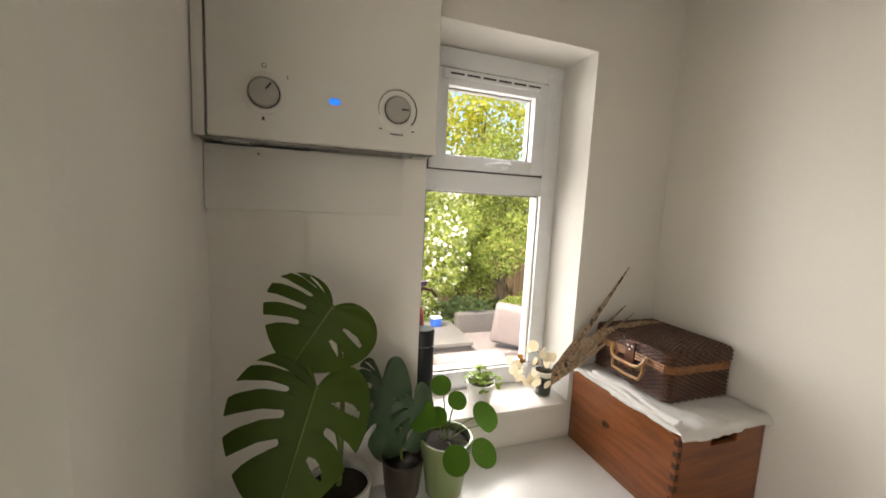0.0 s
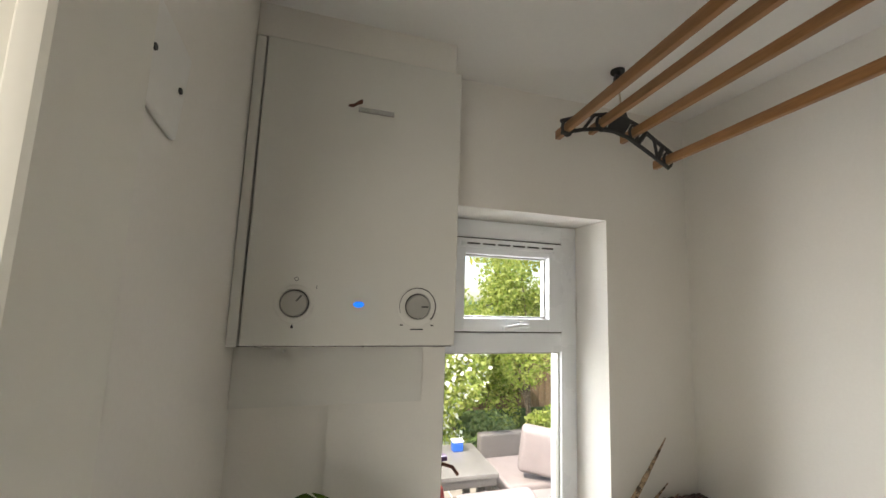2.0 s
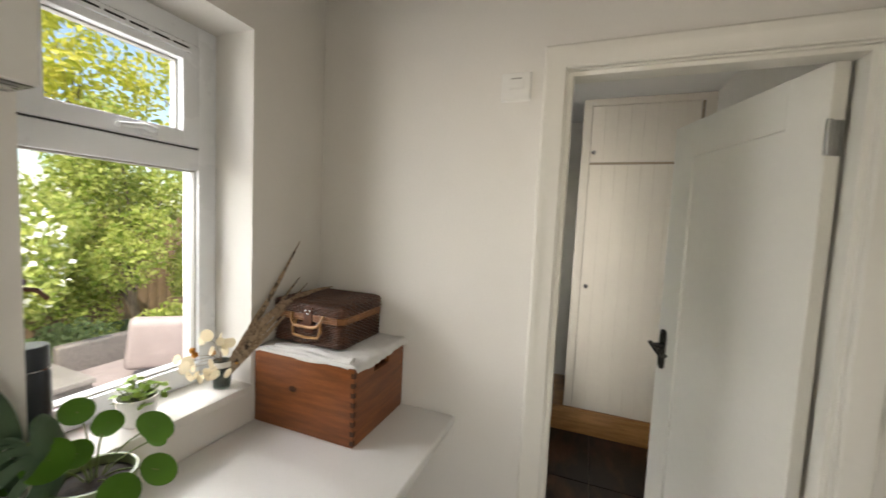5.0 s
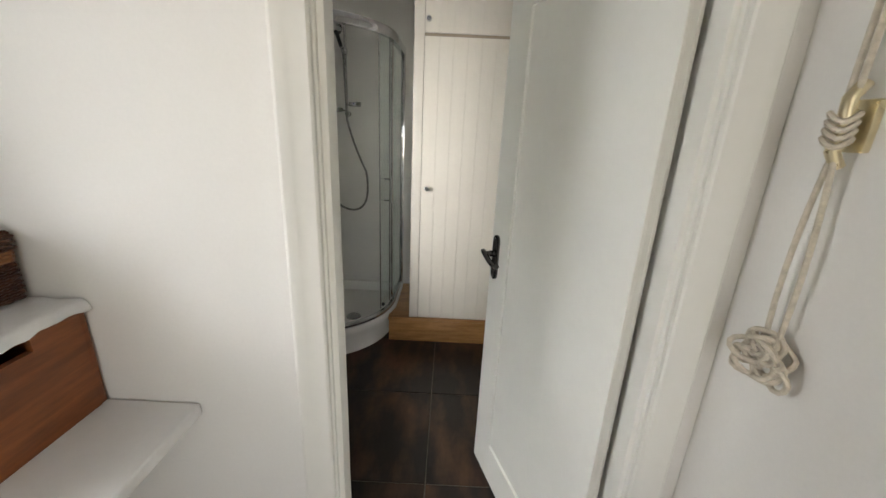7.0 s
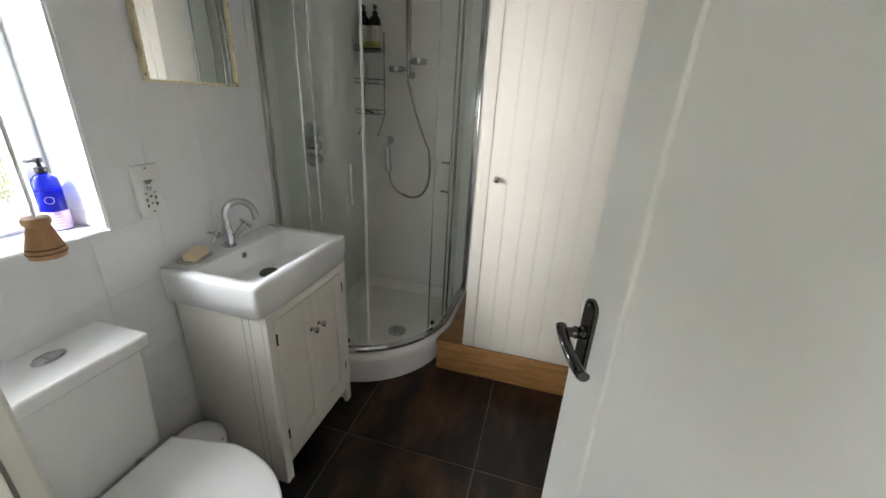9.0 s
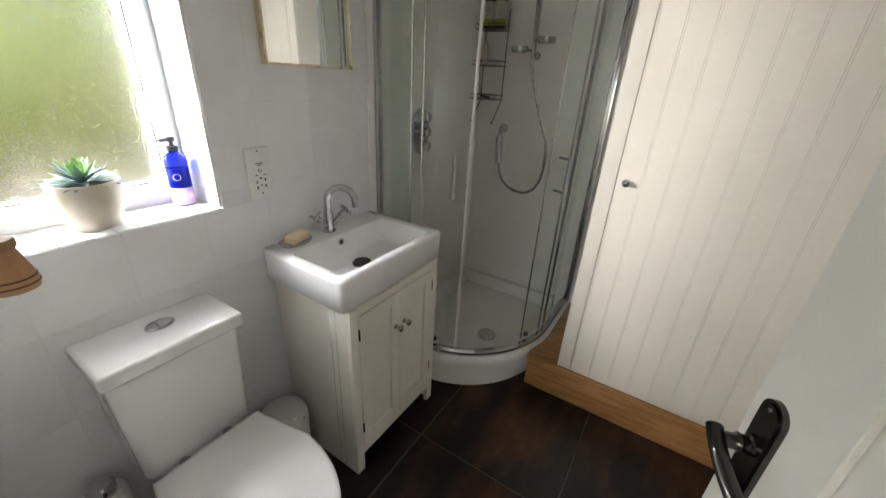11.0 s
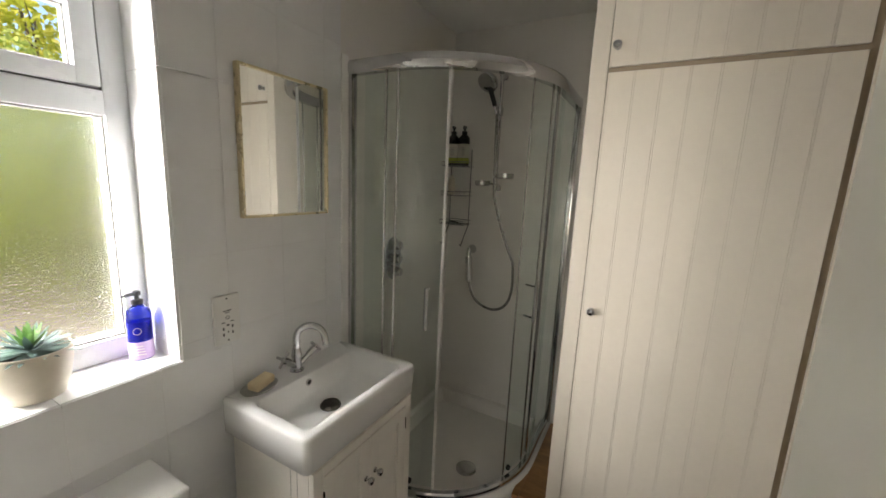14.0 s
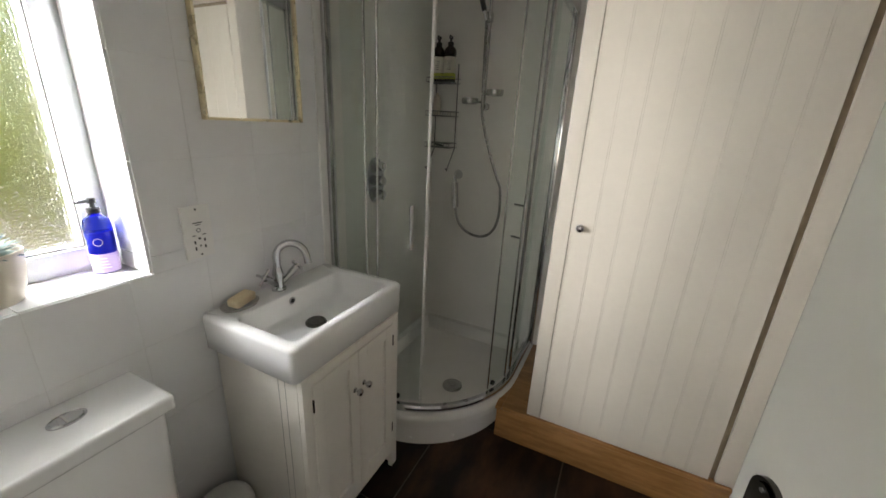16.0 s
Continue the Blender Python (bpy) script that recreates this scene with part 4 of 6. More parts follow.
for dy, z in ((-0.008, -0.026), (0.008, -0.026), (0, -0.036), (0, -0.08)):
    bm = bmn()
    lathe(bm, [(0.004, 0), (0.003, 0.002), (0.0005, 0.003)], pose(CX0 - 0.010, hy + dy, CZ1 + z, 0, -90, 0), 10)
    part("stud", bm, CHROME, tab, "bright metal stud")


# ---- plants and sill things ----
def blade(bm, m, outline, thick=0.0012, droop=0.0, cup=0.0, rows=1):
    """A leaf or petal from half outlines; bends along its length."""
    left = [Vector((-w, l, 0)) for l, w in outline]
    right = [Vector((w, l, 0)) for l, w in outline]
    mid = [Vector((0, l, 0)) for l, w in outline]
    def bend(p):
        return m @ Vector((p.x, p.y, -droop * p.y * p.y + cup * p.x * p.x))
    L, C, R = ([bm.verts.new(bend(p)) for p in s] for s in (left, mid, right))
    for a, b in ((L, C), (C, R)):
        for i in range(len(outline) - 1):
            if (a[i].co - b[i].co).length < 1e-7 and (a[i + 1].co - b[i + 1].co).length < 1e-7:
                continue
            bm.faces.new((a[i], b[i], b[i + 1], a[i + 1]))


def monstera_leaf(bm, m, size, slots, droop=0.5, lobe=1.0, length=1.0):
    """A heart-shaped blade along -y from the stalk, slotted from the rim towards the midrib, each side with its own slots."""
    n, m_rows = 220, 16
    rim_pts = [((0, 0.0), (0.16, 0.36), (0.60, 0.36), (0.70, -0.02)), ((0.70, -0.02), (0.78, -0.46), (0.36, -0.90), (0.0, -1.06))]
    def rim(t, side):
        k, f = (0, t / 0.45) if t < 0.45 else (1, (t - 0.45) / 0.55)
        a, b, c, d = (Vector((*p, 0)) for p in rim_pts[k])
        p = a * (1 - f) ** 3 + b * 3 * f * (1 - f) ** 2 + c * 3 * f * f * (1 - f) + d * f ** 3
        return Vector((p.x * side * (lobe if side > 0 else 1.0), p.y, 0))
    for side in (-1, 1):
        cols = []
        for i in range(n + 1):
            t = i / n
            reach = 1.0
            for c, w, deep in slots[0 if side < 0 else 1]:
                e = abs(t - c) / w
                if e < 1 and deep > 0:
                    reach = min(reach, deep + 0.10 * e * e if e < 0.62 else deep + 0.04 + (0.96 - deep) * math.sqrt(max(0.0, 1 - ((1 - e) / 0.38) ** 2)))
            s = max(0.0, min(1.0, (t - 0.26) / 0.74)) ** 1.7
            root = Vector((0, -1.03 * s, 0))
            edge = rim(t, side)
            col = []
            for u in (k / m_rows for k in range(m_rows + 1)):
                v = u * reach
                p = root.lerp(edge, v)
                p.y += (0.20 * v * (1 - v) - 0.10 * v ** 3) * min(1.0, max(0.0, t - 0.12) / 0.3)
                z = 0.10 * abs(p.x) - 0.40 * p.x * p.x - droop * 0.30 * min(0, p.y) ** 2 + 0.010 * math.sin(t * 34 + side) * u
                col.append(bm.verts.new(m @ Vector((p.x * size, p.y * size * length, z * size))))
            cols.append(col)
        holes = [(c, w, -deep) for c, w, deep in slots[0 if side < 0 else 1] if deep < 0]
        for i, (a, b) in enumerate(zip(cols, cols[1:])):
            for k in range(m_rows):
                t, u = (i + 0.5) / n, (k + 0.5) / m_rows
                if any(((t - c) / w) ** 2 + ((u - d) / 0.24) ** 2 < 1 for c, w, d in holes):
                    continue
                q = (a[k], a[k + 1], b[k + 1], b[k])
                bm.faces.new(q if side > 0 else tuple(reversed(q)))
    bmesh.ops.remove_doubles(bm, verts=bm.verts, dist=0.0003)
    return bm


SLOTS = (((0.34, 0.014, 0.46), (0.45, 0.030, 0.36), (0.58, 0.034, 0.34), (0.71, 0.030, 0.38), (0.27, 0.022, -0.62)), ((0.56, 0.022, -0.60), (0.70, 0.024, -0.60)))
SLOTS2 = (((0.36, 0.014, 0.45), (0.47, 0.031, 0.32), (0.60, 0.035, 0.30), (0.73, 0.032, 0.34)), ((0.50, 0.022, -0.58), (0.64, 0.036, 0.36), (0.78, 0.020, -0.55)))


def pot(name, parent, x, y, z, r0, r1, h, mat, label="", soil=True):
    part(name, lathe(bmn(), [(r0 * 0.9, 0.0), (r0, 0.004), (r1, h - 0.008), (r1 * 1.03, h - 0.004), (r1 * 1.02, h), (r1 * 0.93, h), (r1 * 0.9, h - 0.015)], pose(x, y, z), 32, False), mat, parent, label)
    if soil:
        part("soil", lathe(bmn(), [(r1 * 0.92, h - 0.018), (r1 * 0.5, h - 0.012), (0.001, h - 0.010)], pose(x, y, z), 20, True, False), SOIL, parent, "dark potting soil")


def leaf_pose(tip_at, face_to, roll=0):
    """Stalk joint at tip_at, upper face towards face_to, blade hanging down."""
    z = (Vector(face_to) - Vector(tip_at)).normalized()
    down = Vector((0, 0, -1))
    y = -(down - z * down.dot(z)).normalized()
    x = y.cross(z)
    m = Matrix((x, y, z)).transposed().to_4x4()
    return Matrix.Translation(tip_at) @ m @ pose(0, 0, 0, 0, 0, roll)


mon = thing("monstera_plant", (0.20, 0.74, 0.859), "swiss cheese plant with large split green leaves", "plant")
pot("pot", mon, 0.225, 0.745, 0.859, 0.055, 0.07, 0.12, GREYPOT, "pale grey ribbed plant pot")
LEAVES = (((0.203, 0.660, 1.392), (0.05, -1.4, 2.0), -34, 0.162, SLOTS, 0.92, 0.5, 0.72), ((0.176, 0.640, 1.250), (0.12, -1.4, 2.1), -17, 0.196, SLOTS2, 0.78, 0.4, 1.0))
for at, to, roll, size, slots, lobe, droop, length in LEAVES:
    leaf = part("leaf", monstera_leaf(bmn(), leaf_pose(at, to, roll), size, slots, droop, lobe, length), MONSTERA, mon, "large glossy split leaf", 60)
    m = leaf_pose(at, to, roll)
    part("midrib", tube(bmn(), [m @ Vector((0, -size * k / 10 * length, size * (-droop * 0.30 * (k / 10) ** 2 + 0.012))) for k in range(11)], 0.0022, 6, taper=0.0006), STEM, leaf, "pale green midrib")
    part("stem", tube(bmn(), bez((0.225, 0.745, 0.965), (0.24, 0.74, at[2] - 0.16), at, 14), 0.0055, 8, taper=0.004), STEM, mon)
mon2 = thing("young_monstera", (0.385, 0.83, 0.859), "small split-leaf plant with a drooping grey-green leaf", "plant")
pot("pot", mon2, 0.385, 0.815, 0.859, 0.042, 0.052, 0.10, DARKPOT, "dark brown plant pot")
for at, to, roll, size, sx in (((0.320, 0.775, 1.180), (-0.2, -1.5, 1.4), 4, 0.235, 0.40), ((0.395, 0.770, 1.125), (0.9, -1.0, 1.5), 14, 0.14, 0.6)):
    part("leaf", monstera_leaf(bmn(), leaf_pose(at, to, roll) @ Matrix.Diagonal((sx, 1, 1, 1)), size, SLOTS, 1.3), MONSTERA2, mon2, "drooping grey-green split leaf", 60)
    part("stem", tube(bmn(), bez((0.385, 0.815, 0.94), (0.345, 0.83, at[2] + 0.03), at, 12), 0.004, 8, taper=0.003), STEM, mon2)

pilea = thing("pilea_plant", (0.490, 0.795, 0.859), "pilea with round coin leaves in a sage green pot", "plant")
pot("pot", pilea, 0.490, 0.795, 0.859, 0.046, 0.066, 0.150, GREENPOT, "sage green glazed pot")
for i, (dx, dy, dz, r) in enumerate(((-0.075, -0.03, 0.075, 0.038), (-0.01, 0.03, 0.115, 0.030), (0.025, 0.0, 0.085, 0.027), (0.095, -0.02, 0.045, 0.040), (-0.005, -0.085, -0.012, 0.036),
                                     (0.080, -0.055, -0.03, 0.038), (-0.03, -0.01, 0.055, 0.028), (0.12, 0.02, -0.005, 0.025), (0.045, 0.055, 0.05, 0.026), (-0.09, 0.045, 0.03, 0.028), (-0.055, 0.05, 0.06, 0.024))):
    r *= 0.90
    c = Vector((0.490 + dx, 0.795 + dy, 1.012 + dz))
    to = Vector((0.17 + dx * 3, -0.3, 1.75))
    z = ((to - c).normalized() * 0.75 + Vector((dx * 3, dy * 2, 0.45))).normalized()
    m = Matrix.Translation(c) @ z.to_track_quat("Z", "Y").to_matrix().to_4x4()
    bm = bmn()
    rings = [[bm.verts.new(m @ Vector((r * f * math.cos(a), r * f * 1.06 * math.sin(a), 0.10 * r * f * f + 0.02 * r * math.sin(3 * a) * f))) for a in np.linspace(0, 2 * math.pi, 21)[:-1]] for f in (0.3, 0.7, 1.0)]
    bm.faces.new(rings[0])
    for a, b in zip(rings, rings[1:]):
        for k in range(20):
            bm.faces.new((a[k], a[(k + 1) % 20], b[(k + 1) % 20], b[k]))
    part("leaf", bm, PILEA, pilea, smooth=80)
    part("stalk", tube(bmn(), bez((0.490 + dx * 0.1, 0.795 + dy * 0.1, 0.99), (0.490 + dx * 0.3, 0.795 + dy * 0.3, 1.02 + max(0, dz) * 0.8), c, 8), 0.0016, 6), STEM, pilea)

small = thing("small_pot_plant", (0.665, 0.975, 0.979), "small white pot with trailing lime green leaves", "plant")
pot("pot", small, 0.665, 0.972, 0.979, 0.034, 0.044, 0.070, WHITEPOT, "white glazed pot")
rnd = random.Random(11)
bm = bmn()
bms = bmn()
for i in range(46):
    a, r = rnd.uniform(0, 2 * math.pi), 0.055 * math.sqrt(rnd.random())
    c = Vector((0.665 + r * math.cos(a), 0.972 + r * math.sin(a), 1.053 + rnd.uniform(0, 0.028) - (0.014 if r > 0.045 else 0)))
    m = Matrix.Translation(c) @ Euler((rnd.uniform(-0.8, 0.5), rnd.uniform(-0.6, 0.6), rnd.uniform(0, 6.28))).to_matrix().to_4x4()
    blade(bm, m, [(0, 0.002), (0.005, 0.006), (0.012, 0.0075), (0.018, 0.005), (0.021, 0.0005)], cup=16)
    tube(bms, [(0.665 + r * 0.3 * math.cos(a), 0.975 + r * 0.3 * math.sin(a), 1.040), tuple(c)], 0.0011, 5)
part("foliage", bm, LIME, small, "lime green leaves", 80)
part("stem", bms, STEM, small)

vase = thing("feather_glass", (0.893, 0.968, 0.979), "smoked glass tumbler holding brown feathers and seed heads", "glass")
part("tumbler", lathe(bmn(), [(0.022, 0), (0.024, 0.003), (0.031, 0.082), (0.0295, 0.082), (0.0225, 0.008), (0.001, 0.008)], pose(0.893, 0.968, 0.979), 28, False), TUMBLER, vase)
part("rim", lathe(bmn(), [(0.0305, 0.068), (0.032, 0.083), (0.0318, 0.085), (0.030, 0.085), (0.0296, 0.068)], pose(0.893, 0.968, 0.979), 28, False, False), WHITEPOT, vase, "pale clouded rim")


def feather(p0, p1, p2, w, mat, label, seed):
    """A feather: a shaft with a slotted vane either side."""
    rnd = random.Random(seed)
    pts = bez(p0, p1, p2, 34)
    view = Vector((-0.5, -0.85, 0.25))
    bm = bmn()
    for i in range(len(pts) - 1):
        t = i / (len(pts) - 1)
        d = (pts[i + 1] - pts[i]).normalized()
        s = d.cross(view).normalized()
        wd = w * min(1, t * 9 + 0.3) * (1 - t ** 3) ** 0.8
        for k in (-1, 1):
            a = pts[i]
            b = pts[i + 1]
            jit = rnd.uniform(0.8, 1.05)
            q = [a, a + s * k * wd * jit + d * wd * 0.6, b + s * k * wd * jit + d * wd * 0.6 - d * 0.0004, b]
            bm.faces.new([bm.verts.new(v + view * (0.0008 * k)) for v in q])
    tube(bm, pts, 0.0016, 5, taper=0.0004)
    part("feather", bm, mat, vase, label, 80)


fb = (0.893, 0.968, 1.0)
feather(fb, (0.915, 0.870, 1.16), (1.083, 0.850, 1.425), 0.010, FEATHER, "long dark barred feather", 1)
feather(fb, (0.915, 0.865, 1.13), (1.10, 0.83, 1.285), 0.008, FEATHER2, "pale barred feather", 2)
feather(fb, (0.930, 0.850, 1.27), (1.17, 0.78, 1.268), 0.012, FEATHER2, "curved pale feather", 3)
feather(fb, (0.900, 0.900, 1.12), (0.955, 0.865, 1.245), 0.009, FEATHER2, "short striped feather", 4)
feather(fb, (0.905, 0.880, 1.12), (1.02, 0.86, 1.24), 0.008, FEATHER, "dark striped feather", 5)
feather(fb, (0.910, 0.870, 1.10), (1.06, 0.84, 1.22), 0.008, FEATHER2, "ragged striped feather", 6)
feather(fb, (0.905, 0.875, 1.12), (1.085, 0.85, 1.305), 0.009, FEATHER, "narrow dark feather", 7)
bms = bmn()
rnd = random.Random(21)
for i in range(22):
    c = Vector((0.893 - rnd.uniform(0.005, 0.135), 0.968 - rnd.uniform(-0.01, 0.07), 1.035 + rnd.uniform(-0.01, 0.125)))
    if c.x < 0.80 and c.z > 1.12:
        c.x += 0.05
    m = Matrix.Translation(c) @ Euler((rnd.uniform(0.9, 1.9), rnd.uniform(-0.5, 0.5), rnd.uniform(-0.5, 0.6))).to_matrix().to_4x4()
    r = rnd.uniform(0.011, 0.018)
    bm = bmn()
    bm.faces.new([bm.verts.new(m @ Vector((r * math.cos(a), 1.15 * r * math.sin(a), 0))) for a in np.linspace(0, 2 * math.pi, 15)[:-1]])
    part("seed_head", bm, SEED, vase, "papery cream honesty seed head", 80)
    tube(bms, bez((0.89, 0.967, 1.05), (0.875, 0.95, c.z), c, 5), 0.0006, 4)
for dx, dz in ((-0.12, 0.115), (-0.112, 0.10), (-0.06, 0.09), (0.02, 0.036)):
    bmo = bmn()
    lathe(bmo, [(0.001, -0.008), (0.007, -0.004), (0.009, 0.002), (0.004, 0.008), (0.001, 0.010)], pose(0.893 + dx, 0.93, 1.02 + dz, 30, 20, 0), 10)
    part("orange_seed", bmo, SEEDO, vase, "orange seed head")
part("twig", bms, FEATHER, vase)

flask = thing("flask", (0.470, 0.965, 0.979), "tall matt navy vacuum flask", "flask")
part("body", lathe(bmn(), [(0.031, 0), (0.033, 0.004), (0.033, 0.197), (0.030, 0.204), (0.030, 0.208)], pose(0.470, 0.965, 0.979), 28), FLASK, flask)
part("lid", lathe(bmn(), [(0.032, 0.209), (0.032, 0.250), (0.029, 0.254)], pose(0.470, 0.965, 0.979), 28), FLASK, flask)
part("steel_ring", lathe(bmn(), [(0.0305, 0.2055), (0.0325, 0.2065), (0.0325, 0.2085), (0.0305, 0.2095)], pose(0.470, 0.965, 0.979), 28, False, False), CHROME, flask)
ext = thing("red_spray_bottle", (0.455, 1.02, 0.979), "red bottle with a curved lever top", "bottle")
part("body", lathe(bmn(), [(0.024, 0), (0.026, 0.004), (0.026, 0.27), (0.022, 0.292), (0.010, 0.304), (0.010, 0.315)], pose(0.462, 1.028, 0.979), 24), RED, ext)
bm = bmn()
tube(bm, [(0.462, 1.028, 1.29), (0.462, 1.022, 1.325), (0.475, 1.01, 1.34), (0.500, 1.0, 1.335), (0.515, 0.995, 1.315)], 0.005, 8)
part("lever", bm, LEATHER, ext)
part("valve", lathe(bmn(), [(0.011, 0.314), (0.011, 0.33), (0.006, 0.345)], pose(0.462, 1.028, 0.979), 16), YELLOW, ext)
part("cap", box(bmn(), 0.452, 0.49, 1.012, 1.036, 1.345, 1.358, 0.004), PURPLE, ext)


# ---- bathroom ----
# shower: tray, wall panels, curved enclosure in the corner
SX, SY, SC, SR = 2.665, 0.172, (3.20, 0.70), 0.53


def quadrant(inset=0.0, x_end=BX - 0.002, y_end=WY - 0.004, a0=180.0, a1=270.0, tails=(True, True), step=4.5):
    pts = []
    r = SR - inset
    if tails[0]:
        pts += [(SC[0] - r, y_end), (SC[0] - r, (y_end + SC[1]) / 2)]
    n = max(2, int((a1 - a0) / step))
    pts += [(SC[0] + r * math.cos(radians(a0 + (a1 - a0) * i / n)), SC[1] + r * math.sin(radians(a0 + (a1 - a0) * i / n))) for i in range(n + 1)]
    if tails[1]:
        pts += [((SC[0] + x_end) / 2, SC[1] - r), (x_end, SC[1] - r)]
    return pts


tray = thing("shower_tray", (3.1, 0.5, 0.0), "white quadrant shower tray on a raised plinth panel", "shower tray")
bm = bmn()
q = quadrant(-0.006)
poly = q + [(BX - 0.002, WY - 0.004)]
prism(bm, poly, 0.01, pose(0, 0, 0.122))
sweep(bm, quadrant(-0.012), [(0.0, 0.0), (-0.008, 0.03), (-0.004, 0.055), (0.010, 0.064), (0.045, 0.064), (0.062, 0.050), (0.072, 0.008), (0.072, -0.004), (0.0, -0.004)], 0.132)
sweep(bm, [(BX - 0.003, 0.25), (BX - 0.003, WY - 0.005)], [(0, 0), (0, 0.07), (0.03, 0.064), (0.055, 0.01), (0.055, 0)], 0.132)
sweep(bm, [(BX - 0.03, WY - 0.005), (SX + 0.02, WY - 0.005)], [(0, 0), (0, 0.07), (0.03, 0.064), (0.055, 0.01), (0.055, 0)], 0.132)
part("tray", bm, ACRYLIC, tray, smooth=50)
bm = bmn()
sweep(bm, quadrant(0.022), [(0, 0), (0, 0.128), (0.012, 0.128), (0.012, 0)], 0.0)
riser = part("riser_panel", bm, ACRYLIC, tray, "white curved riser panel", 50)
for a in (201, 224):
    for z in (0.035, 0.10):
        x, y = SC[0] + (SR - 0.022) * math.cos(radians(a)), SC[1] + (SR - 0.022) * math.sin(radians(a))
        part("screw_cap", lathe(bmn(), [(0.006, 0), (0.005, 0.003), (0.001, 0.004)], pose(x, y, z, 0, -90, a - 180), 12), PLASTIC, riser)
bm = bmn()
lathe(bm, [(0.052, 0.0), (0.052, 0.004), (0.045, 0.009), (0.012, 0.011), (0.001, 0.011)], pose(3.045, 0.455, 0.133), 32)
dr = part("drain_cover", bm, BRUSHED, tray, "domed steel drain cover")
for i in range(9):
    a = i * 2 * math.pi / 8
    r = 0.016 if i < 8 else 0
    part("hole", lathe(bmn(), [(0.0028, 0.0), (0.0026, 0.0008)], pose(3.045 + r * math.cos(a), 0.455 + r * math.sin(a), 0.1438), 8), DARK, dr)

enc = thing("shower_enclosure", (3.0, 0.5, 0.2), "chrome-framed curved glass shower enclosure with sliding doors", "shower screen")
rail = [(0.016, 0.0), (0.020, 0.008), (0.020, 0.032), (0.014, 0.046), (-0.010, 0.046), (-0.018, 0.034), (-0.018, 0.008), (-0.012, 0.0)]
part("bottom_rail", sweep(bmn(), quadrant(0.014), [(o * 0.8, u * 0.75) for o, u in rail], 0.197), CHROME, enc, "chrome bottom rail", 50)
part("top_rail", sweep(bmn(), quadrant(0.010, step=3), [(o * 1.15, u * 1.15) for o, u in rail], 1.962), CHROME, enc, "chrome top rail", 50)
part("wall_profile", box(bmn(), SX + 0.002, SX + 0.034, WY - 0.030, WY - 0.003, 0.2, 2.012, 0.004), CHROME, enc)
part("wall_profile", box(bmn(), BX - 0.03, BX - 0.003, SY - 0.012, SY + 0.018, 0.2, 2.012, 0.004), CHROME, enc)
part("wall_strip", box(bmn(), SX - 0.036, SX + 0.001, WY - 0.016, WY - 0.002, 0.0, 2.03, 0.003), PLASTIC, enc, "white wall strip")


def bent_glass(name, path, z0, z1, label=""):
    bm = bmn()
    sweep(bm, path, [(0.0, 0.0), (0.0, z1 - z0), (0.006, z1 - z0), (0.006, 0.0)], z0)
    ob = part(name, bm, SHGLASS, enc, label, 50)
    ob.visible_shadow = False
    return ob


bent_glass("fixed_pane", [(SX + 0.016, WY - 0.03), (SX + 0.016, 0.72)], 0.235, 1.967, "clear fixed glass pane")
bent_glass("fixed_pane", [(3.24, SY + 0.016), (BX - 0.03, SY + 0.016)], 0.235, 1.967, "clear fixed glass pane")
dl = bent_glass("sliding_door", [(SX + 0.032, 0.84), (SX + 0.032, 0.76)] + quadrant(0.032, a0=180, a1=205, tails=(False, False)), 0.24, 1.962, "curved sliding glass door")
drr = bent_glass("sliding_door", quadrant(0.032, a0=245, a1=270, tails=(False, False)) + [(3.38, SY + 0.032)], 0.24, 1.962, "curved sliding glass door")
def on_arc(a, inset):
    return SC[0] + (SR - inset) * math.cos(radians(a)), SC[1] + (SR - inset) * math.sin(radians(a))
for a, mat, r, nm in ((205.3, PLASTIC, 0.006, "door_seal"), (245.0, BRUSHED, 0.004, "door_seal"), (182, BRUSHED, 0.005, "upright"), (262, BRUSHED, 0.005, "upright"), (270, CHROME, 0.007, "upright")):
    x, y = on_arc(a, 0.030)
    part(nm, tube(bmn(), [(x, y, 0.235), (x, y, 1.967)], r, 8), mat, enc)
x, y = SX + 0.018, 0.725
part("upright", tube(bmn(), [(x, y, 0.235), (x, y, 1.967)], 0.005, 8), BRUSHED, enc)
for a, door_ob in ((199.5, dl), (252, drr)):
    x, y = on_arc(a, 0.0 - 0.018)
    x2, y2 = on_arc(a, 0.034)
    bm = bmn()
    tube(bm, [(x, y, 0.985), (x, y, 1.155)], 0.008, 12)
    for z in (1.0, 1.14):
        tube(bm, [(x, y, z), (x2, y2, z)], 0.005, 8)
    part("handle", bm, CHROME, door_ob, "chrome bar handle")
for a in (193, 249):
    x, y = on_arc(a, 0.03)
    part("roller", lathe(bmn(), [(0.012, -0.006), (0.013, 0), (0.012, 0.006)], pose(x, y, 0.255, 0, 90, a), 14), DARK, enc)

mixer = thing("shower_valve", (3.006, WY, 1.17), "chrome oval concealed shower valve on the wall", "shower valve")
bm = bmn()
lathe(bm, [(0.066, 0), (0.066, 0.006), (0.062, 0.010), (0.001, 0.010)], pose(3.000, WY - 0.001, 1.172, 90, 0, 0) @ Matrix.Diagonal((1, 1.65, 1, 1)), 36)
part("plate", bm, SATIN, mixer, "satin chrome oval plate")
for z in (1.105, 1.172, 1.24):
    bm = bmn()
    lathe(bm, [(0.022, 0.008), (0.024, 0.012), (0.023, 0.048), (0.018, 0.052)], pose(3.006, WY, z, 90, 0, 0), 16)
    part("knob", bm, CHROME, mixer)

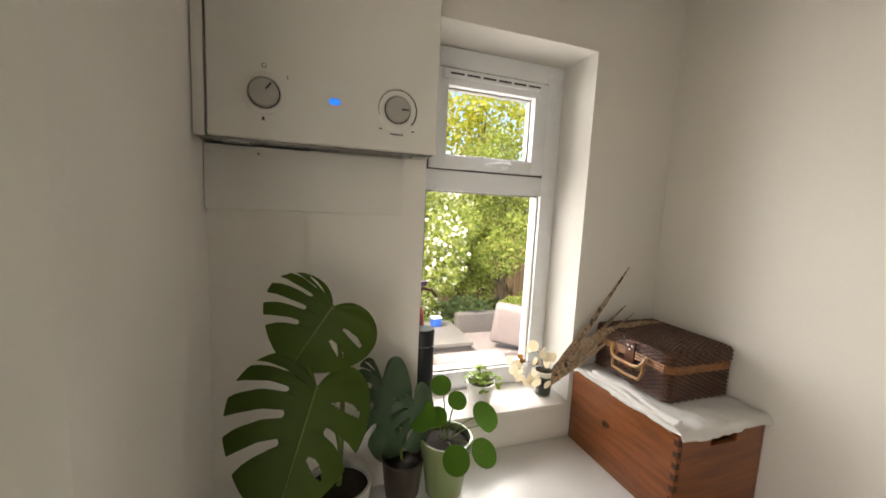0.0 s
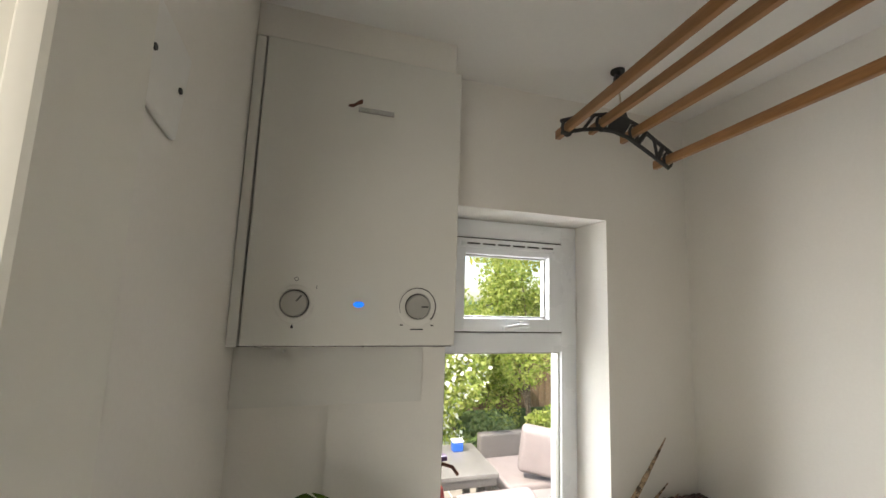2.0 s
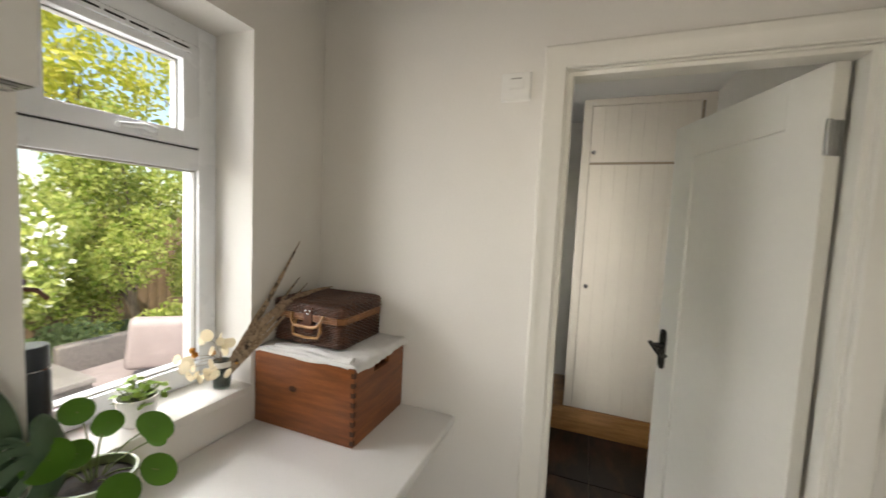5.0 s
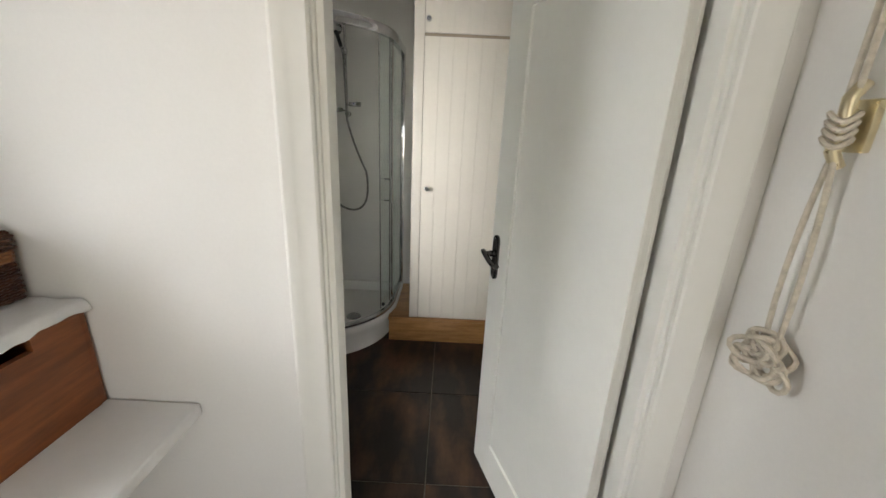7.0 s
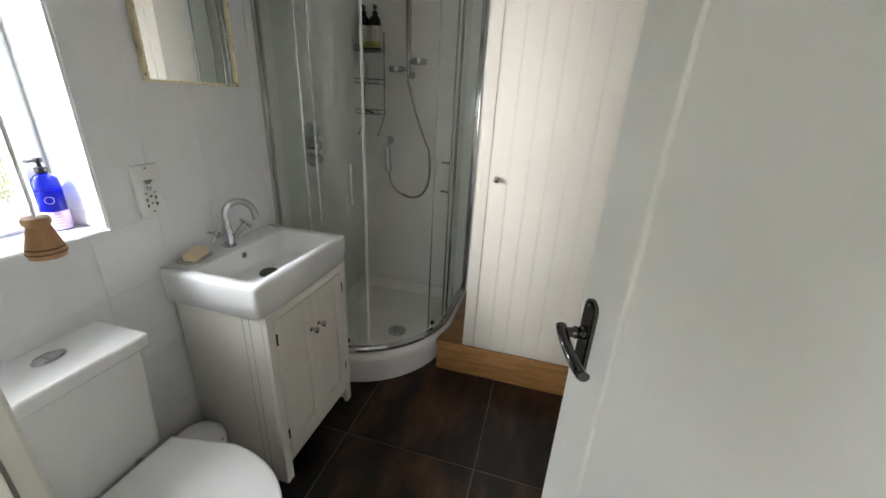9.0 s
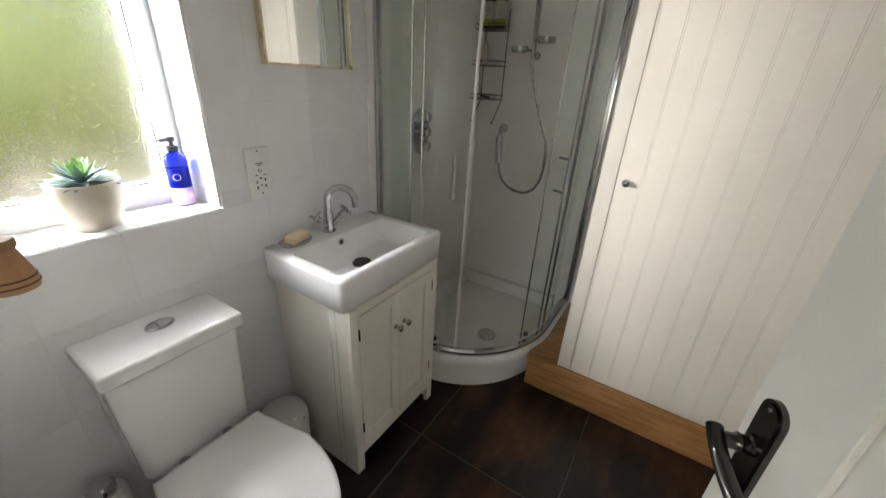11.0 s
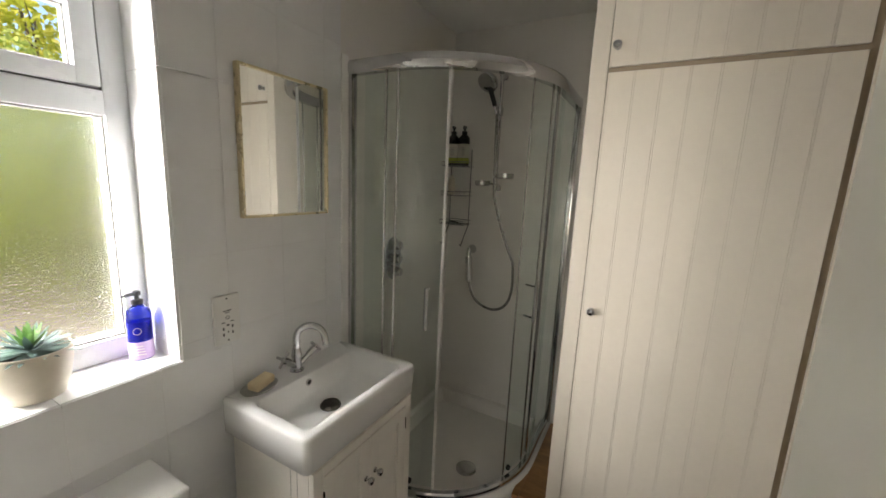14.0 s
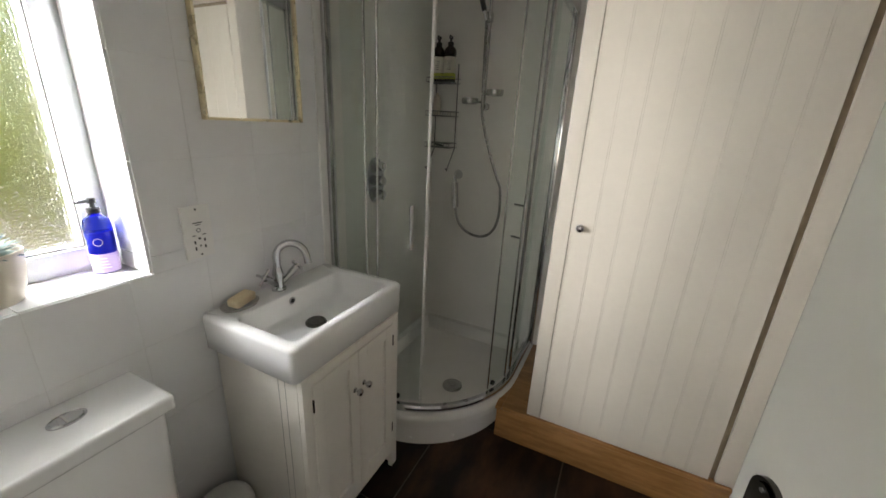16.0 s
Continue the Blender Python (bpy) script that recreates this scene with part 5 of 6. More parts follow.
riserail = thing("shower_riser", (BX, 0.60, 1.5), "chrome hand shower on a riser rail with a coiled hose", "shower")
RX, RYY = BX - 0.055, 0.586
part("rail", tube(bmn(), [(RX, RYY, 1.53), (RX, RYY, 2.17)], 0.010, 14), CHROME, riserail)
for z in (1.545, 2.155):
    bm = bmn()
    lathe(bm, [(0.016, 0), (0.016, 0.05), (0.02, 0.054)], pose(RX - 0.004, RYY, z, 0, 90, 0), 14)
    part("bracket", bm, CHROME, riserail)
bm = bmn()
box(bm, RX - 0.030, RX + 0.014, RYY - 0.016, RYY + 0.016, 1.94, 1.985, 0.006)
part("slider", bm, CHROME, riserail)
bm = bmn()
hb, ht = Vector((RX - 0.03, RYY + 0.005, 1.945)), Vector((RX - 0.085, RYY + 0.045, 2.10))
tube(bm, [hb, hb.lerp(ht, 0.5), ht], 0.012, 12)
hs = part("hand_shower", bm, CHROME, riserail)
part("grip", tube(bmn(), [hb.lerp(ht, 0.25), hb.lerp(ht, 0.85)], 0.0128, 12), DARK, hs)
m = Matrix.Translation(ht) @ (Vector((-0.75, 0.15, -0.75))).to_track_quat("Z", "Y").to_matrix().to_4x4()
part("shower_head", lathe(bmn(), [(0.018, -0.03), (0.05, -0.012), (0.056, 0.0), (0.056, 0.012), (0.05, 0.016), (0.001, 0.016)], m, 28), CHROME, hs)
bm = bmn()
for dy, dz in ((0.066, 0.004), (-0.070, 0.046)):
    lathe(bm, [(0.036, -0.016), (0.044, -0.008), (0.044, 0.014), (0.040, 0.014), (0.036, 0.0), (0.001, -0.002)], pose(RX - 0.03, RYY + dy, 1.565 + dz), 24)
    tube(bm, [(RX, RYY, 1.56 + dz), (RX - 0.02, RYY + dy * 0.6, 1.565 + dz)], 0.006, 8)
part("soap_holder", bm, BRUSHED, riserail, "round steel soap dish and holder")
bm = bmn()
hose = bez(hb, (RX - 0.05, RYY - 0.005, 1.75), (RX - 0.02, RYY - 0.005, 1.50), 12) + bez((RX - 0.02, RYY - 0.005, 1.50), (RX, RYY - 0.05, 1.30), (RX, 0.450, 1.13), 10)[1:] + \
    bez((RX, 0.450, 1.13), (RX, 0.405, 0.83), (RX, 0.560, 0.822), 14)[1:] + bez((RX, 0.560, 0.822), (RX, 0.70, 0.83), (RX - 0.002, 0.713, 0.985), 12)[1:]
tube(bm, hose, 0.0082, 8)
part("hose", bm, HOSE, riserail, "coiled steel hose")
bm = bmn()
lathe(bm, [(0.028, 0), (0.028, 0.005), (0.020, 0.024), (0.012, 0.045)], pose(BX, 0.730, 1.165, 0, -90, 0), 20)
tube(bm, [(BX - 0.045, 0.730, 1.17), (RX, 0.727, 1.13)], 0.013, 12)
part("outlet_elbow", bm, CHROME, riserail)
part("outlet_cup", tube(bmn(), [(RX, 0.727, 1.125), (RX - 0.002, 0.714, 0.978)], 0.021, 16), CHROME, riserail)

caddy = thing("shower_caddy", (BX - 0.06, 0.85, 1.5), "three-tier chrome wire shower caddy", "shower caddy")
KX0, KX1, KY0, KY1 = BX - 0.115, BX - 0.008, 0.750, 0.905
for z in (1.660, 1.488, 1.318):
    bm = bmn()
    for zz in (z, z + 0.024):
        tube(bm, [(KX0, KY0, zz), (KX1, KY0, zz), (KX1, KY1, zz), (KX0, KY1, zz)], 0.0025, 6, True)
    for i in range(11):
        y = KY0 + i * (KY1 - KY0) / 10
        tube(bm, [(KX0, y, z + 0.024), (KX0, y, z), (KX1, y, z)], 0.0017, 5)
    part("basket", bm, HOSE, caddy, "wire basket")
bm = bmn()
for y in (KY0 + 0.012, KY1 - 0.012):
    tube(bm, [(KX1 - 0.004, y, 1.76), (KX1 - 0.004, y, 1.31), (KX0 + 0.02, y, 1.205), (KX0 + 0.012, y, 1.19), (KX0 - 0.004, y, 1.205)], 0.0035, 6)
part("hanger", bm, HOSE, caddy)


def pump_bottle(name, x, y, z, r, h, mat, label, bands, neck=0.3, category="bottle", group="", turn=0):
    b = thing(name, (x, y, z), label, category, group)
    p = pose(x, y, z)
    part("body", lathe(bmn(), [(r * 0.94, 0), (r, 0.004), (r, h * 0.66), (r * 0.93, h * 0.72), (r * 0.45, h * 0.79), (r * 0.40, h * 0.81)], p, 24), mat, b)
    part("collar", lathe(bmn(), [(r * 0.48, h * 0.81), (r * 0.48, h * 0.87), (r * 0.2, h * 0.88), (r * 0.17, h * 0.94)], p, 18), DARK, b, "black pump collar")
    bm = bmn()
    lathe(bm, [(r * 0.34, h * 0.94), (r * 0.34, h * 0.985), (r * 0.28, h)], p, 14)
    box(bm, 0, r * 1.35, -r * 0.17, r * 0.17, h * 0.955, h * 0.99, 0.002, 2, p @ pose(0, 0, 0, 0, 0, turn))
    part("pump", bm, DARK, b, "black pump head")
    for lo, hi, lm in bands:
        part("label", lathe(bmn(), [(r * 1.012, h * lo), (r * 1.012, h * hi)], p, 24, False, False), lm, b, "printed paper label")
    return b


for y in (0.796, 0.866):
    b = pump_bottle("shampoo_bottle", BX - 0.055, y, 1.664, 0.033, 0.225, AMBER, "dark amber pump bottle in the shower caddy", [(0.06, 0.19, LABELG), (0.195, 0.55, LABELW)], group="shower bottles", turn=200)
    bm = bmn()
    for i in range(5):
        box(bm, -0.0342, -0.0332, -0.011, 0.011 - 0.004 * (i % 2), 0.060 + i * 0.010, 0.062 + i * 0.010, 0, 1, pose(BX - 0.055, y, 1.664, 0, 0, 18))
    part("print", bm, INK, b)
sb = thing("cream_bottle", (BX - 0.06, 0.86, 1.50), "cream squeezy bottle in the caddy", "bottle")
part("body", lathe(bmn(), [(0.018, 0), (0.02, 0.004), (0.022, 0.06), (0.016, 0.10), (0.008, 0.105), (0.008, 0.115)], pose(BX - 0.06, 0.862, 1.492), 18), STONEPOT, sb)
raz = thing("razor", (BX - 0.08, 0.84, 1.35), "dark plastic razor lying in the caddy", "razor")
part("grip", tube(bmn(), [(BX - 0.09, 0.80, 1.327), (BX - 0.07, 0.86, 1.335)], 0.006, 8), DARK, raz)

# tall cupboard with boarded doors
cup = thing("tall_cupboard", (3.3, -0.34, 0.19), "tall cream painted cupboard with tongue-and-groove doors", "cupboard")
CF, CL, CR, DIV = 2.985, 0.043, RY + 0.002, 1.975
bm = bmn()
box(bm, CF + 0.004, BX - 0.002, CR, CL, 0.19, CEILZ - 0.002)
part("carcass", bm, CREAM, cup)
bm = bmn()
box(bm, CF - 0.016, CF + 0.004, CL - 0.058, CL, 0.192, CEILZ - 0.004, 0.002)
box(bm, CF - 0.016, CF + 0.004, CR, -0.690, 0.192, CEILZ - 0.004, 0.002)
box(bm, CF - 0.016, CF + 0.004, -0.690, CL - 0.058, CEILZ - 0.05, CEILZ - 0.004, 0.002)
part("face_frame", bm, CREAM, cup)
# rebate sheet in a darker colour that stands for shade in the door gaps
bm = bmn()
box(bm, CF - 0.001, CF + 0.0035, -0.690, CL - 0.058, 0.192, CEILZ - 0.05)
part("rebate", bm, REBATE, cup, "cream rebate coloured dull beige for its shade")
def boarded(name, z0, z1, label):
    """A door of beaded boards on a backing sheet."""
    y0, y1, n = -0.668, CL - 0.061, 8
    d = part(name, box(bmn(), CF - 0.0157, CF - 0.002, y0, y1, z0 + 0.001, z1 - 0.001), CREAM, cup, label)
    w = (y1 - y0) / n
    for i in range(n):
        bm = bmn()
        box(bm, CF - 0.018, CF - 0.0122, y0 + i * w + 0.0003, y0 + (i + 1) * w - 0.0065, z0, z1, 0.0009, 1)
        box(bm, CF - 0.0177, CF - 0.0122, y0 + (i + 1) * w - 0.0063, y0 + (i + 1) * w - 0.0003, z0, z1, 0.0013, 2)
        part("board", bm, CREAM, d)
    return d
dlow = boarded("lower_door", 0.194, DIV - 0.012, "tongue-and-groove cupboard door")
dup = boarded("upper_door", DIV + 0.006, CEILZ - 0.055, "small upper cupboard door")
def knob(x, y, z, r, owner, turn=(0, -90, 0)):
    bm = bmn()
    lathe(bm, [(r * 0.75, 0), (r * 0.7, 0.003), (r * 0.35, 0.006), (r * 0.35, 0.012), (r * 0.9, 0.018), (r, 0.023), (r * 0.85, 0.029), (r * 0.3, 0.032), (0.0005, 0.0325)], pose(x, y, z, *turn), 20)
    return part("knob", bm, CHROME, owner, "polished metal knob")
knob(CF - 0.018, -0.053, 1.103, 0.015, dlow)
knob(CF - 0.018, -0.040, 2.045, 0.015, dup)

# oak step along the cupboard and beside the shower
bm = bmn()
box(bm, 2.972, 2.992, RY + 0.002, 0.186, 0.0, 0.166, 0.002)
pl = setting("oak_plinth", bm, OAK, "varnished oak step under the cupboard")
bm = bmn()
box(bm, 2.962, BX - 0.003, RY + 0.003, 0.160, 0.167, 0.187, 0.004, 3)
box(bm, 2.955, 3.12, 0.160, 0.190, 0.167, 0.187, 0.004, 3)
part("step_top", bm, OAK, pl)

# vanity unit and basin
van = thing("vanity_unit", (2.37, 0.73, 0), "cream painted vanity cupboard with two panelled doors", "cabinet")
VX0, VX1, VY0, VY1, VZ = 2.122, 2.612, 0.545, 0.885, 0.745
bm = bmn()
box(bm, VX0, VX0 + 0.018, VY0, VY1, 0.0, VZ, 0.0015)
box(bm, VX1 - 0.018, VX1, VY0, VY1, 0.0, VZ, 0.0015)
box(bm, VX0 + 0.018, VX1 - 0.018, VY1 - 0.012, VY1, 0.08, VZ)
box(bm, VX0 + 0.018, VX1 - 0.018, VY0 + 0.02, VY1 - 0.012, 0.09, 0.105)
part("carcass", bm, VCREAM, van)
bm = bmn()
for y in (VY0 + 0.045, VY0 + 0.072):
    box(bm, VX0 - 0.0006, VX0 + 0.002, y, y + 0.002, 0.002, VZ - 0.002)
part("groove", bm, GREY, van)
bm = bmn()
for x0 in (VX0, VX1 - 0.036):
    box(bm, x0, x0 + 0.036, VY0 - 0.020, VY0 - 0.0005, 0.0, VZ, 0.002)
box(bm, VX0 + 0.036, VX1 - 0.036, VY0 - 0.020, VY0 - 0.0005, 0.715, VZ, 0.002)
box(bm, VX0 + 0.036, VX1 - 0.036, VY0 - 0.020, VY0 - 0.0005, 0.085, 0.125, 0.002)
part("face_frame", bm, VCREAM, van)
xm = (VX0 + VX1) / 2
for x0, x1, kx in ((VX0 + 0.038, xm - 0.001, xm - 0.024), (xm + 0.001, VX1 - 0.038, xm + 0.024)):
    bm = bmn()
    z0, z1, s = 0.128, 0.712, 0.045
    box(bm, x0, x0 + s, VY0 - 0.022, VY0 - 0.003, z0, z1, 0.002)
    box(bm, x1 - s, x1, VY0 - 0.022, VY0 - 0.003, z0, z1, 0.002)
    box(bm, x0 + s, x1 - s, VY0 - 0.022, VY0 - 0.003, z1 - s, z1, 0.002)
    box(bm, x0 + s, x1 - s, VY0 - 0.022, VY0 - 0.003, z0, z0 + s, 0.002)
    box(bm, x0 + s - 0.002, x1 - s + 0.002, VY0 - 0.012, VY0 - 0.004, z0 + s - 0.002, z1 - s + 0.002)
    d = part("door", bm, VCREAM, van, "panelled cupboard door")
    knob(kx, VY0 - 0.022, 0.572, 0.013, d, (90, 0, 0))
    hx = x0 - 0.004 if kx < xm else x1 - 0.002
    for z in (0.20, 0.62):
        part("hinge", box(bmn(), hx, hx + 0.006, VY0 - 0.0235, VY0 - 0.015, z, z + 0.045, 0.001), PEWTER, d)

bas = thing("basin", (2.36, 0.72, 0.746), "white rectangular ceramic basin on the vanity unit", "basin")
AX0, AX1, AY0, AY1, AZ0, AZ1 = 2.098, 2.636, 0.523, WY - 0.004, 0.746, 0.864
IX0, IX1, IY0, IY1 = 2.140, 2.590, 0.560, 0.800
def rounded(x0, x1, y0, y1, r, n=5):
    p = []
    for cx, cy, a in ((x1 - r, y1 - r, 0), (x0 + r, y1 - r, 90), (x0 + r, y0 + r, 180), (x1 - r, y0 + r, 270)):
        p += [(cx + r * math.cos(radians(a + 90 * i / n)), cy + r * math.sin(radians(a + 90 * i / n))) for i in range(n + 1)]
    return p
bm = bmn()
loops = []
for (x0, x1, y0, y1, r), z in (((AX0 + 0.010, AX1 - 0.010, AY0 + 0.010, AY1, 0.02), AZ0), ((AX0 + 0.004, AX1 - 0.004, AY0 + 0.004, AY1, 0.02), AZ0 + 0.006), ((AX0, AX1, AY0, AY1, 0.022), AZ1 - 0.014), ((AX0 + 0.002, AX1 - 0.002, AY0 + 0.002, AY1, 0.022), AZ1 - 0.005), ((AX0 + 0.008, AX1 - 0.008, AY0 + 0.008, AY1, 0.02), AZ1),
                               ((IX0 - 0.006, IX1 + 0.006, IY0 - 0.006, IY1 + 0.006, 0.03), AZ1 - 0.0005), ((IX0, IX1, IY0, IY1, 0.03), AZ1 - 0.006), ((IX0 + 0.012, IX1 - 0.012, IY0 + 0.012, IY1 - 0.008, 0.035), AZ1 - 0.075), ((IX0 + 0.04, IX1 - 0.04, IY0 + 0.04, IY1 - 0.03, 0.04), AZ1 - 0.093)):
    loops.append([bm.verts.new((x, y, z)) for x, y in rounded(x0, x1, y0, y1, r)])
for a, b in zip(loops, loops[1:]):
    for i in range(len(a)):
        j = (i + 1) % len(a)
        bm.faces.new((a[i], a[j], b[j], b[i]))
bm.faces.new(list(reversed(loops[0])))
c = bm.verts.new((2.36, 0.70, AZ1 - 0.098))
for i in range(len(loops[-1])):
    bm.faces.new((loops[-1][i], loops[-1][(i + 1) % len(loops[-1])], c))
part("bowl", bm, CERAMIC, bas, smooth=60)
part("overflow_ring", lathe(bmn(), [(0.013, 0), (0.013, 0.003), (0.008, 0.003), (0.008, 0.0)], pose(2.352, IY1 - 0.003, 0.834, 90), 20, False, False), CHROME, bas)
part("overflow_hole", lathe(bmn(), [(0.0095, 0), (0.0092, 0.0022)], pose(2.352, IY1 - 0.003, 0.834, 90), 16), DARK, bas)
part("waste", lathe(bmn(), [(0.036, 0), (0.036, 0.005), (0.030, 0.012), (0.001, 0.013)], pose(2.362, 0.70, AZ1 - 0.095), 26), PEWTER, bas, "steel click-clack waste")

tap = thing("mixer_tap", (2.375, 0.858, AZ1), "chrome swan-neck basin mixer with cross handles", "tap")
TX, TY = 2.352, 0.856
bm = bmn()
lathe(bm, [(0.025, 0), (0.025, 0.006), (0.019, 0.012), (0.017, 0.05), (0.019, 0.06), (0.016, 0.072), (0.014, 0.085)], pose(TX, TY, AZ1 - 0.001), 24)
part("base", bm, CHROME, tap)
bm = bmn()
sp = [(TX, TY, AZ1 + 0.06), (TX, TY, AZ1 + 0.118)] + [(TX + 0.030 * (1 - math.cos(a)), TY - 0.040 * (1 - math.cos(a)), AZ1 + 0.118 + 0.052 * math.sin(a)) for a in np.linspace(0.2, math.pi * 0.97, 16)]
sp.append((TX + 0.062, TY - 0.082, AZ1 + 0.098))
tube(bm, sp, 0.0125, 14)
part("spout", bm, CHROME, tap)
for sgn in (-1, 1):
    bm = bmn()
    a, b = Vector((TX + sgn * 0.012, TY - 0.004, AZ1 + 0.022)), Vector((TX + sgn * 0.066, TY - 0.020, AZ1 + 0.068))
    tube(bm, [a, a.lerp(b, 0.6)], 0.010, 12)
    tube(bm, [a.lerp(b, 0.55), b], 0.013, 12)
    d = (b - a).normalized()
    u = d.cross(Vector((0, 1, 0))).normalized()
    v = d.cross(u)
    e = b + d * 0.006
    for k in (u, v):
        tube(bm, [e - k * 0.03, e + k * 0.03], 0.0048, 8)
    lathe(bm, [(0.009, -0.004), (0.009, 0.006), (0.004, 0.009)], Matrix.Translation(e) @ d.to_track_quat("Z", "Y").to_matrix().to_4x4(), 14)
    part("cross_handle", bm, CHROME, tap)

dish = thing("soap_dish", (2.19, 0.845, AZ1), "oval grey stone soap dish on the basin", "soap dish")
part("dish", lathe(bmn(), [(0.03, 0), (0.042, 0.004), (0.046, 0.012), (0.043, 0.012), (0.036, 0.007), (0.001, 0.006)], pose(2.198, 0.852, AZ1) @ Matrix.Diagonal((1.35, 0.95, 1, 1)), 28), GREYPOT, dish)
solo("soap_bar", box(bmn(), -0.040, 0.040, -0.022, 0.022, 0, 0.028, 0.009, 4, pose(2.205, 0.852, AZ1 + 0.010, 4, -3, 12)), SOAP, "cream soap bar lying in the soap dish", "soap")

# toilet
wc = thing("toilet", (1.745, 0.6, 0), "white close-coupled toilet with the lid down", "toilet")
TXc = 1.742
bm = bmn()
loops = []
for z, x0, x1, y0, y1, r in ((0.395, 1.605, 1.880, 0.745, WY - 0.006, 0.03), (0.42, 1.598, 1.886, 0.738, WY - 0.005, 0.03), (0.748, 1.588, 1.897, 0.726, WY - 0.005, 0.03)):
    loops.append([bm.verts.new((x, y, z)) for x, y in rounded(x0, x1, y0, y1, r)])
for a, b in zip(loops, loops[1:]):
    for i in range(len(a)):
        bm.faces.new((a[i], a[(i + 1) % len(a)], b[(i + 1) % len(a)], b[i]))
bm.faces.new(list(reversed(loops[0]))), bm.faces.new(loops[-1])
cist = part("cistern", bm, CERAMIC, wc)
part("cistern_lid", box(bmn(), 1.578, 1.907, 0.714, WY - 0.004, 0.749, 0.792, 0.012, 4), CERAMIC, cist)
bm = bmn()
lathe(bm, [(0.030, 0), (0.030, 0.004), (0.026, 0.007), (0.024, 0.005), (0.001, 0.005)], pose(1.748, 0.825, 0.7915) @ Matrix.Diagonal((1.15, 0.8, 1, 1)), 28)
part("flush_button", bm, CHROME, cist, "oval chrome flush button")
part("button_split", box(bmn(), 1.742, 1.746, 0.807, 0.843, 0.796, 0.7975, 0, 1), GREY, cist)
def dshape(cx, w, yb, yf, n=26):
    """A seat outline: straight at the back, round in front."""
    p = [(cx - w * 0.80, yb), (cx + w * 0.80, yb)]
    L = yb - yf
    for i in range(n + 1):
        a = math.pi * i / n
        x = cx + w * math.cos(a) 
        y = yb - L * 0.42 - L * 0.58 * math.sin(a)
        p.append((x, y))
    return p
bm = bmn()
o = dshape(TXc, 0.182, 0.712, 0.245)
rows = [(1.0, 0.415), (1.0, 0.428), (0.985, 0.436), (0.93, 0.440), (0.6, 0.446), (0.25, 0.448)]
loops = [[bm.verts.new((TXc + (x - TXc) * s, 0.50 + (y - 0.50) * s, z)) for x, y in o] for s, z in rows]
for a, b in zip(loops, loops[1:]):
    for i in range(len(a)):
        bm.faces.new((a[i], a[(i + 1) % len(a)], b[(i + 1) % len(a)], b[i]))
bm.faces.new(list(reversed(loops[0]))), bm.faces.new(loops[-1])
part("seat_lid", bm, CERAMIC, wc, "glossy white toilet lid", 50)
bm = bmn()
loops = []
for s, z, dy in ((0.97, 0.412, 0), (0.96, 0.36, 0), (0.80, 0.24, 0.03), (0.62, 0.12, 0.06), (0.60, 0.02, 0.07), (0.64, 0.0, 0.07)):
    loops.append([bm.verts.new((TXc + (x - TXc) * s, 0.50 + (y - 0.50) * s + dy, z)) for x, y in o])
for a, b in zip(loops, loops[1:]):
    for i in range(len(a)):
        bm.faces.new((a[i], b[i], b[(i + 1) % len(a)], a[(i + 1) % len(a)]))
bm.faces.new(loops[0]), bm.faces.new(list(reversed(loops[-1])))
part("pan", bm, CERAMIC, wc, smooth=60)
part("pan_neck", box(bmn(), 1.63, 1.85, 0.69, 0.87, 0.30, 0.402, 0.02, 3), CERAMIC, wc)
bm = bmn()
for x in (1.68, 1.80):
    lathe(bm, [(0.014, 0), (0.014, 0.02), (0.011, 0.024)], pose(x, 0.722, 0.404), 16)
part("seat_hinge", bm, CHROME, wc)

bin_ = thing("pedal_bin", (2.045, 0.80, 0), "small white pedal bin beside the vanity unit", "bin")
part("drum", lathe(bmn(), [(0.078, 0), (0.082, 0.01), (0.084, 0.205)], pose(2.022, 0.800, 0), 32), PLASTIC, bin_)
part("lid", lathe(bmn(), [(0.086, 0.207), (0.086, 0.225), (0.078, 0.250), (0.05, 0.272), (0.001, 0.280)], pose(2.022, 0.800, 0), 32), PLASTIC, bin_)
part("lid_stud", lathe(bmn(), [(0.005, 0), (0.004, 0.004)], pose(2.052, 0.728, 0.238, 60, 0, 20), 10), BRUSHED, bin_)
br = thing("toilet_brush", (1.525, 0.845, 0), "toilet brush in a white holder with a chrome top", "toilet brush")
part("holder", lathe(bmn(), [(0.045, 0), (0.05, 0.005), (0.05, 0.36), (0.044, 0.372)], pose(1.525, 0.845, 0), 24), PLASTIC, br)
part("cap", lathe(bmn(), [(0.030, 0.372), (0.032, 0.40), (0.026, 0.412), (0.001, 0.416)], pose(1.525, 0.845, 0), 24), CHROME, br)

# mirror, socket, pull cord
mir = thing("wall_mirror", (2.36, WY, 1.43), "rectangular wall mirror in a thin brass frame", "mirror")
MX0, MX1, MZ0, MZ1, MY = 2.190, 2.536, 1.425, 1.877, WY - 0.012
bm = bmn()
for a, b, c, d in ((MX0, MX0 + 0.008, MZ0, MZ1), (MX1 - 0.008, MX1, MZ0, MZ1), (MX0 + 0.008, MX1 - 0.008, MZ0, MZ0 + 0.008), (MX0 + 0.008, MX1 - 0.008, MZ1 - 0.008, MZ1)):
    box(bm, a, b, MY - 0.022, MY, c, d, 0.0025)
part("frame", bm, BRASS, mir, "thin brass frame")
part("backing", box(bmn(), MX0 + 0.002, MX1 - 0.002, MY - 0.008, MY, MZ0 + 0.002, MZ1 - 0.002), DARK, mir)
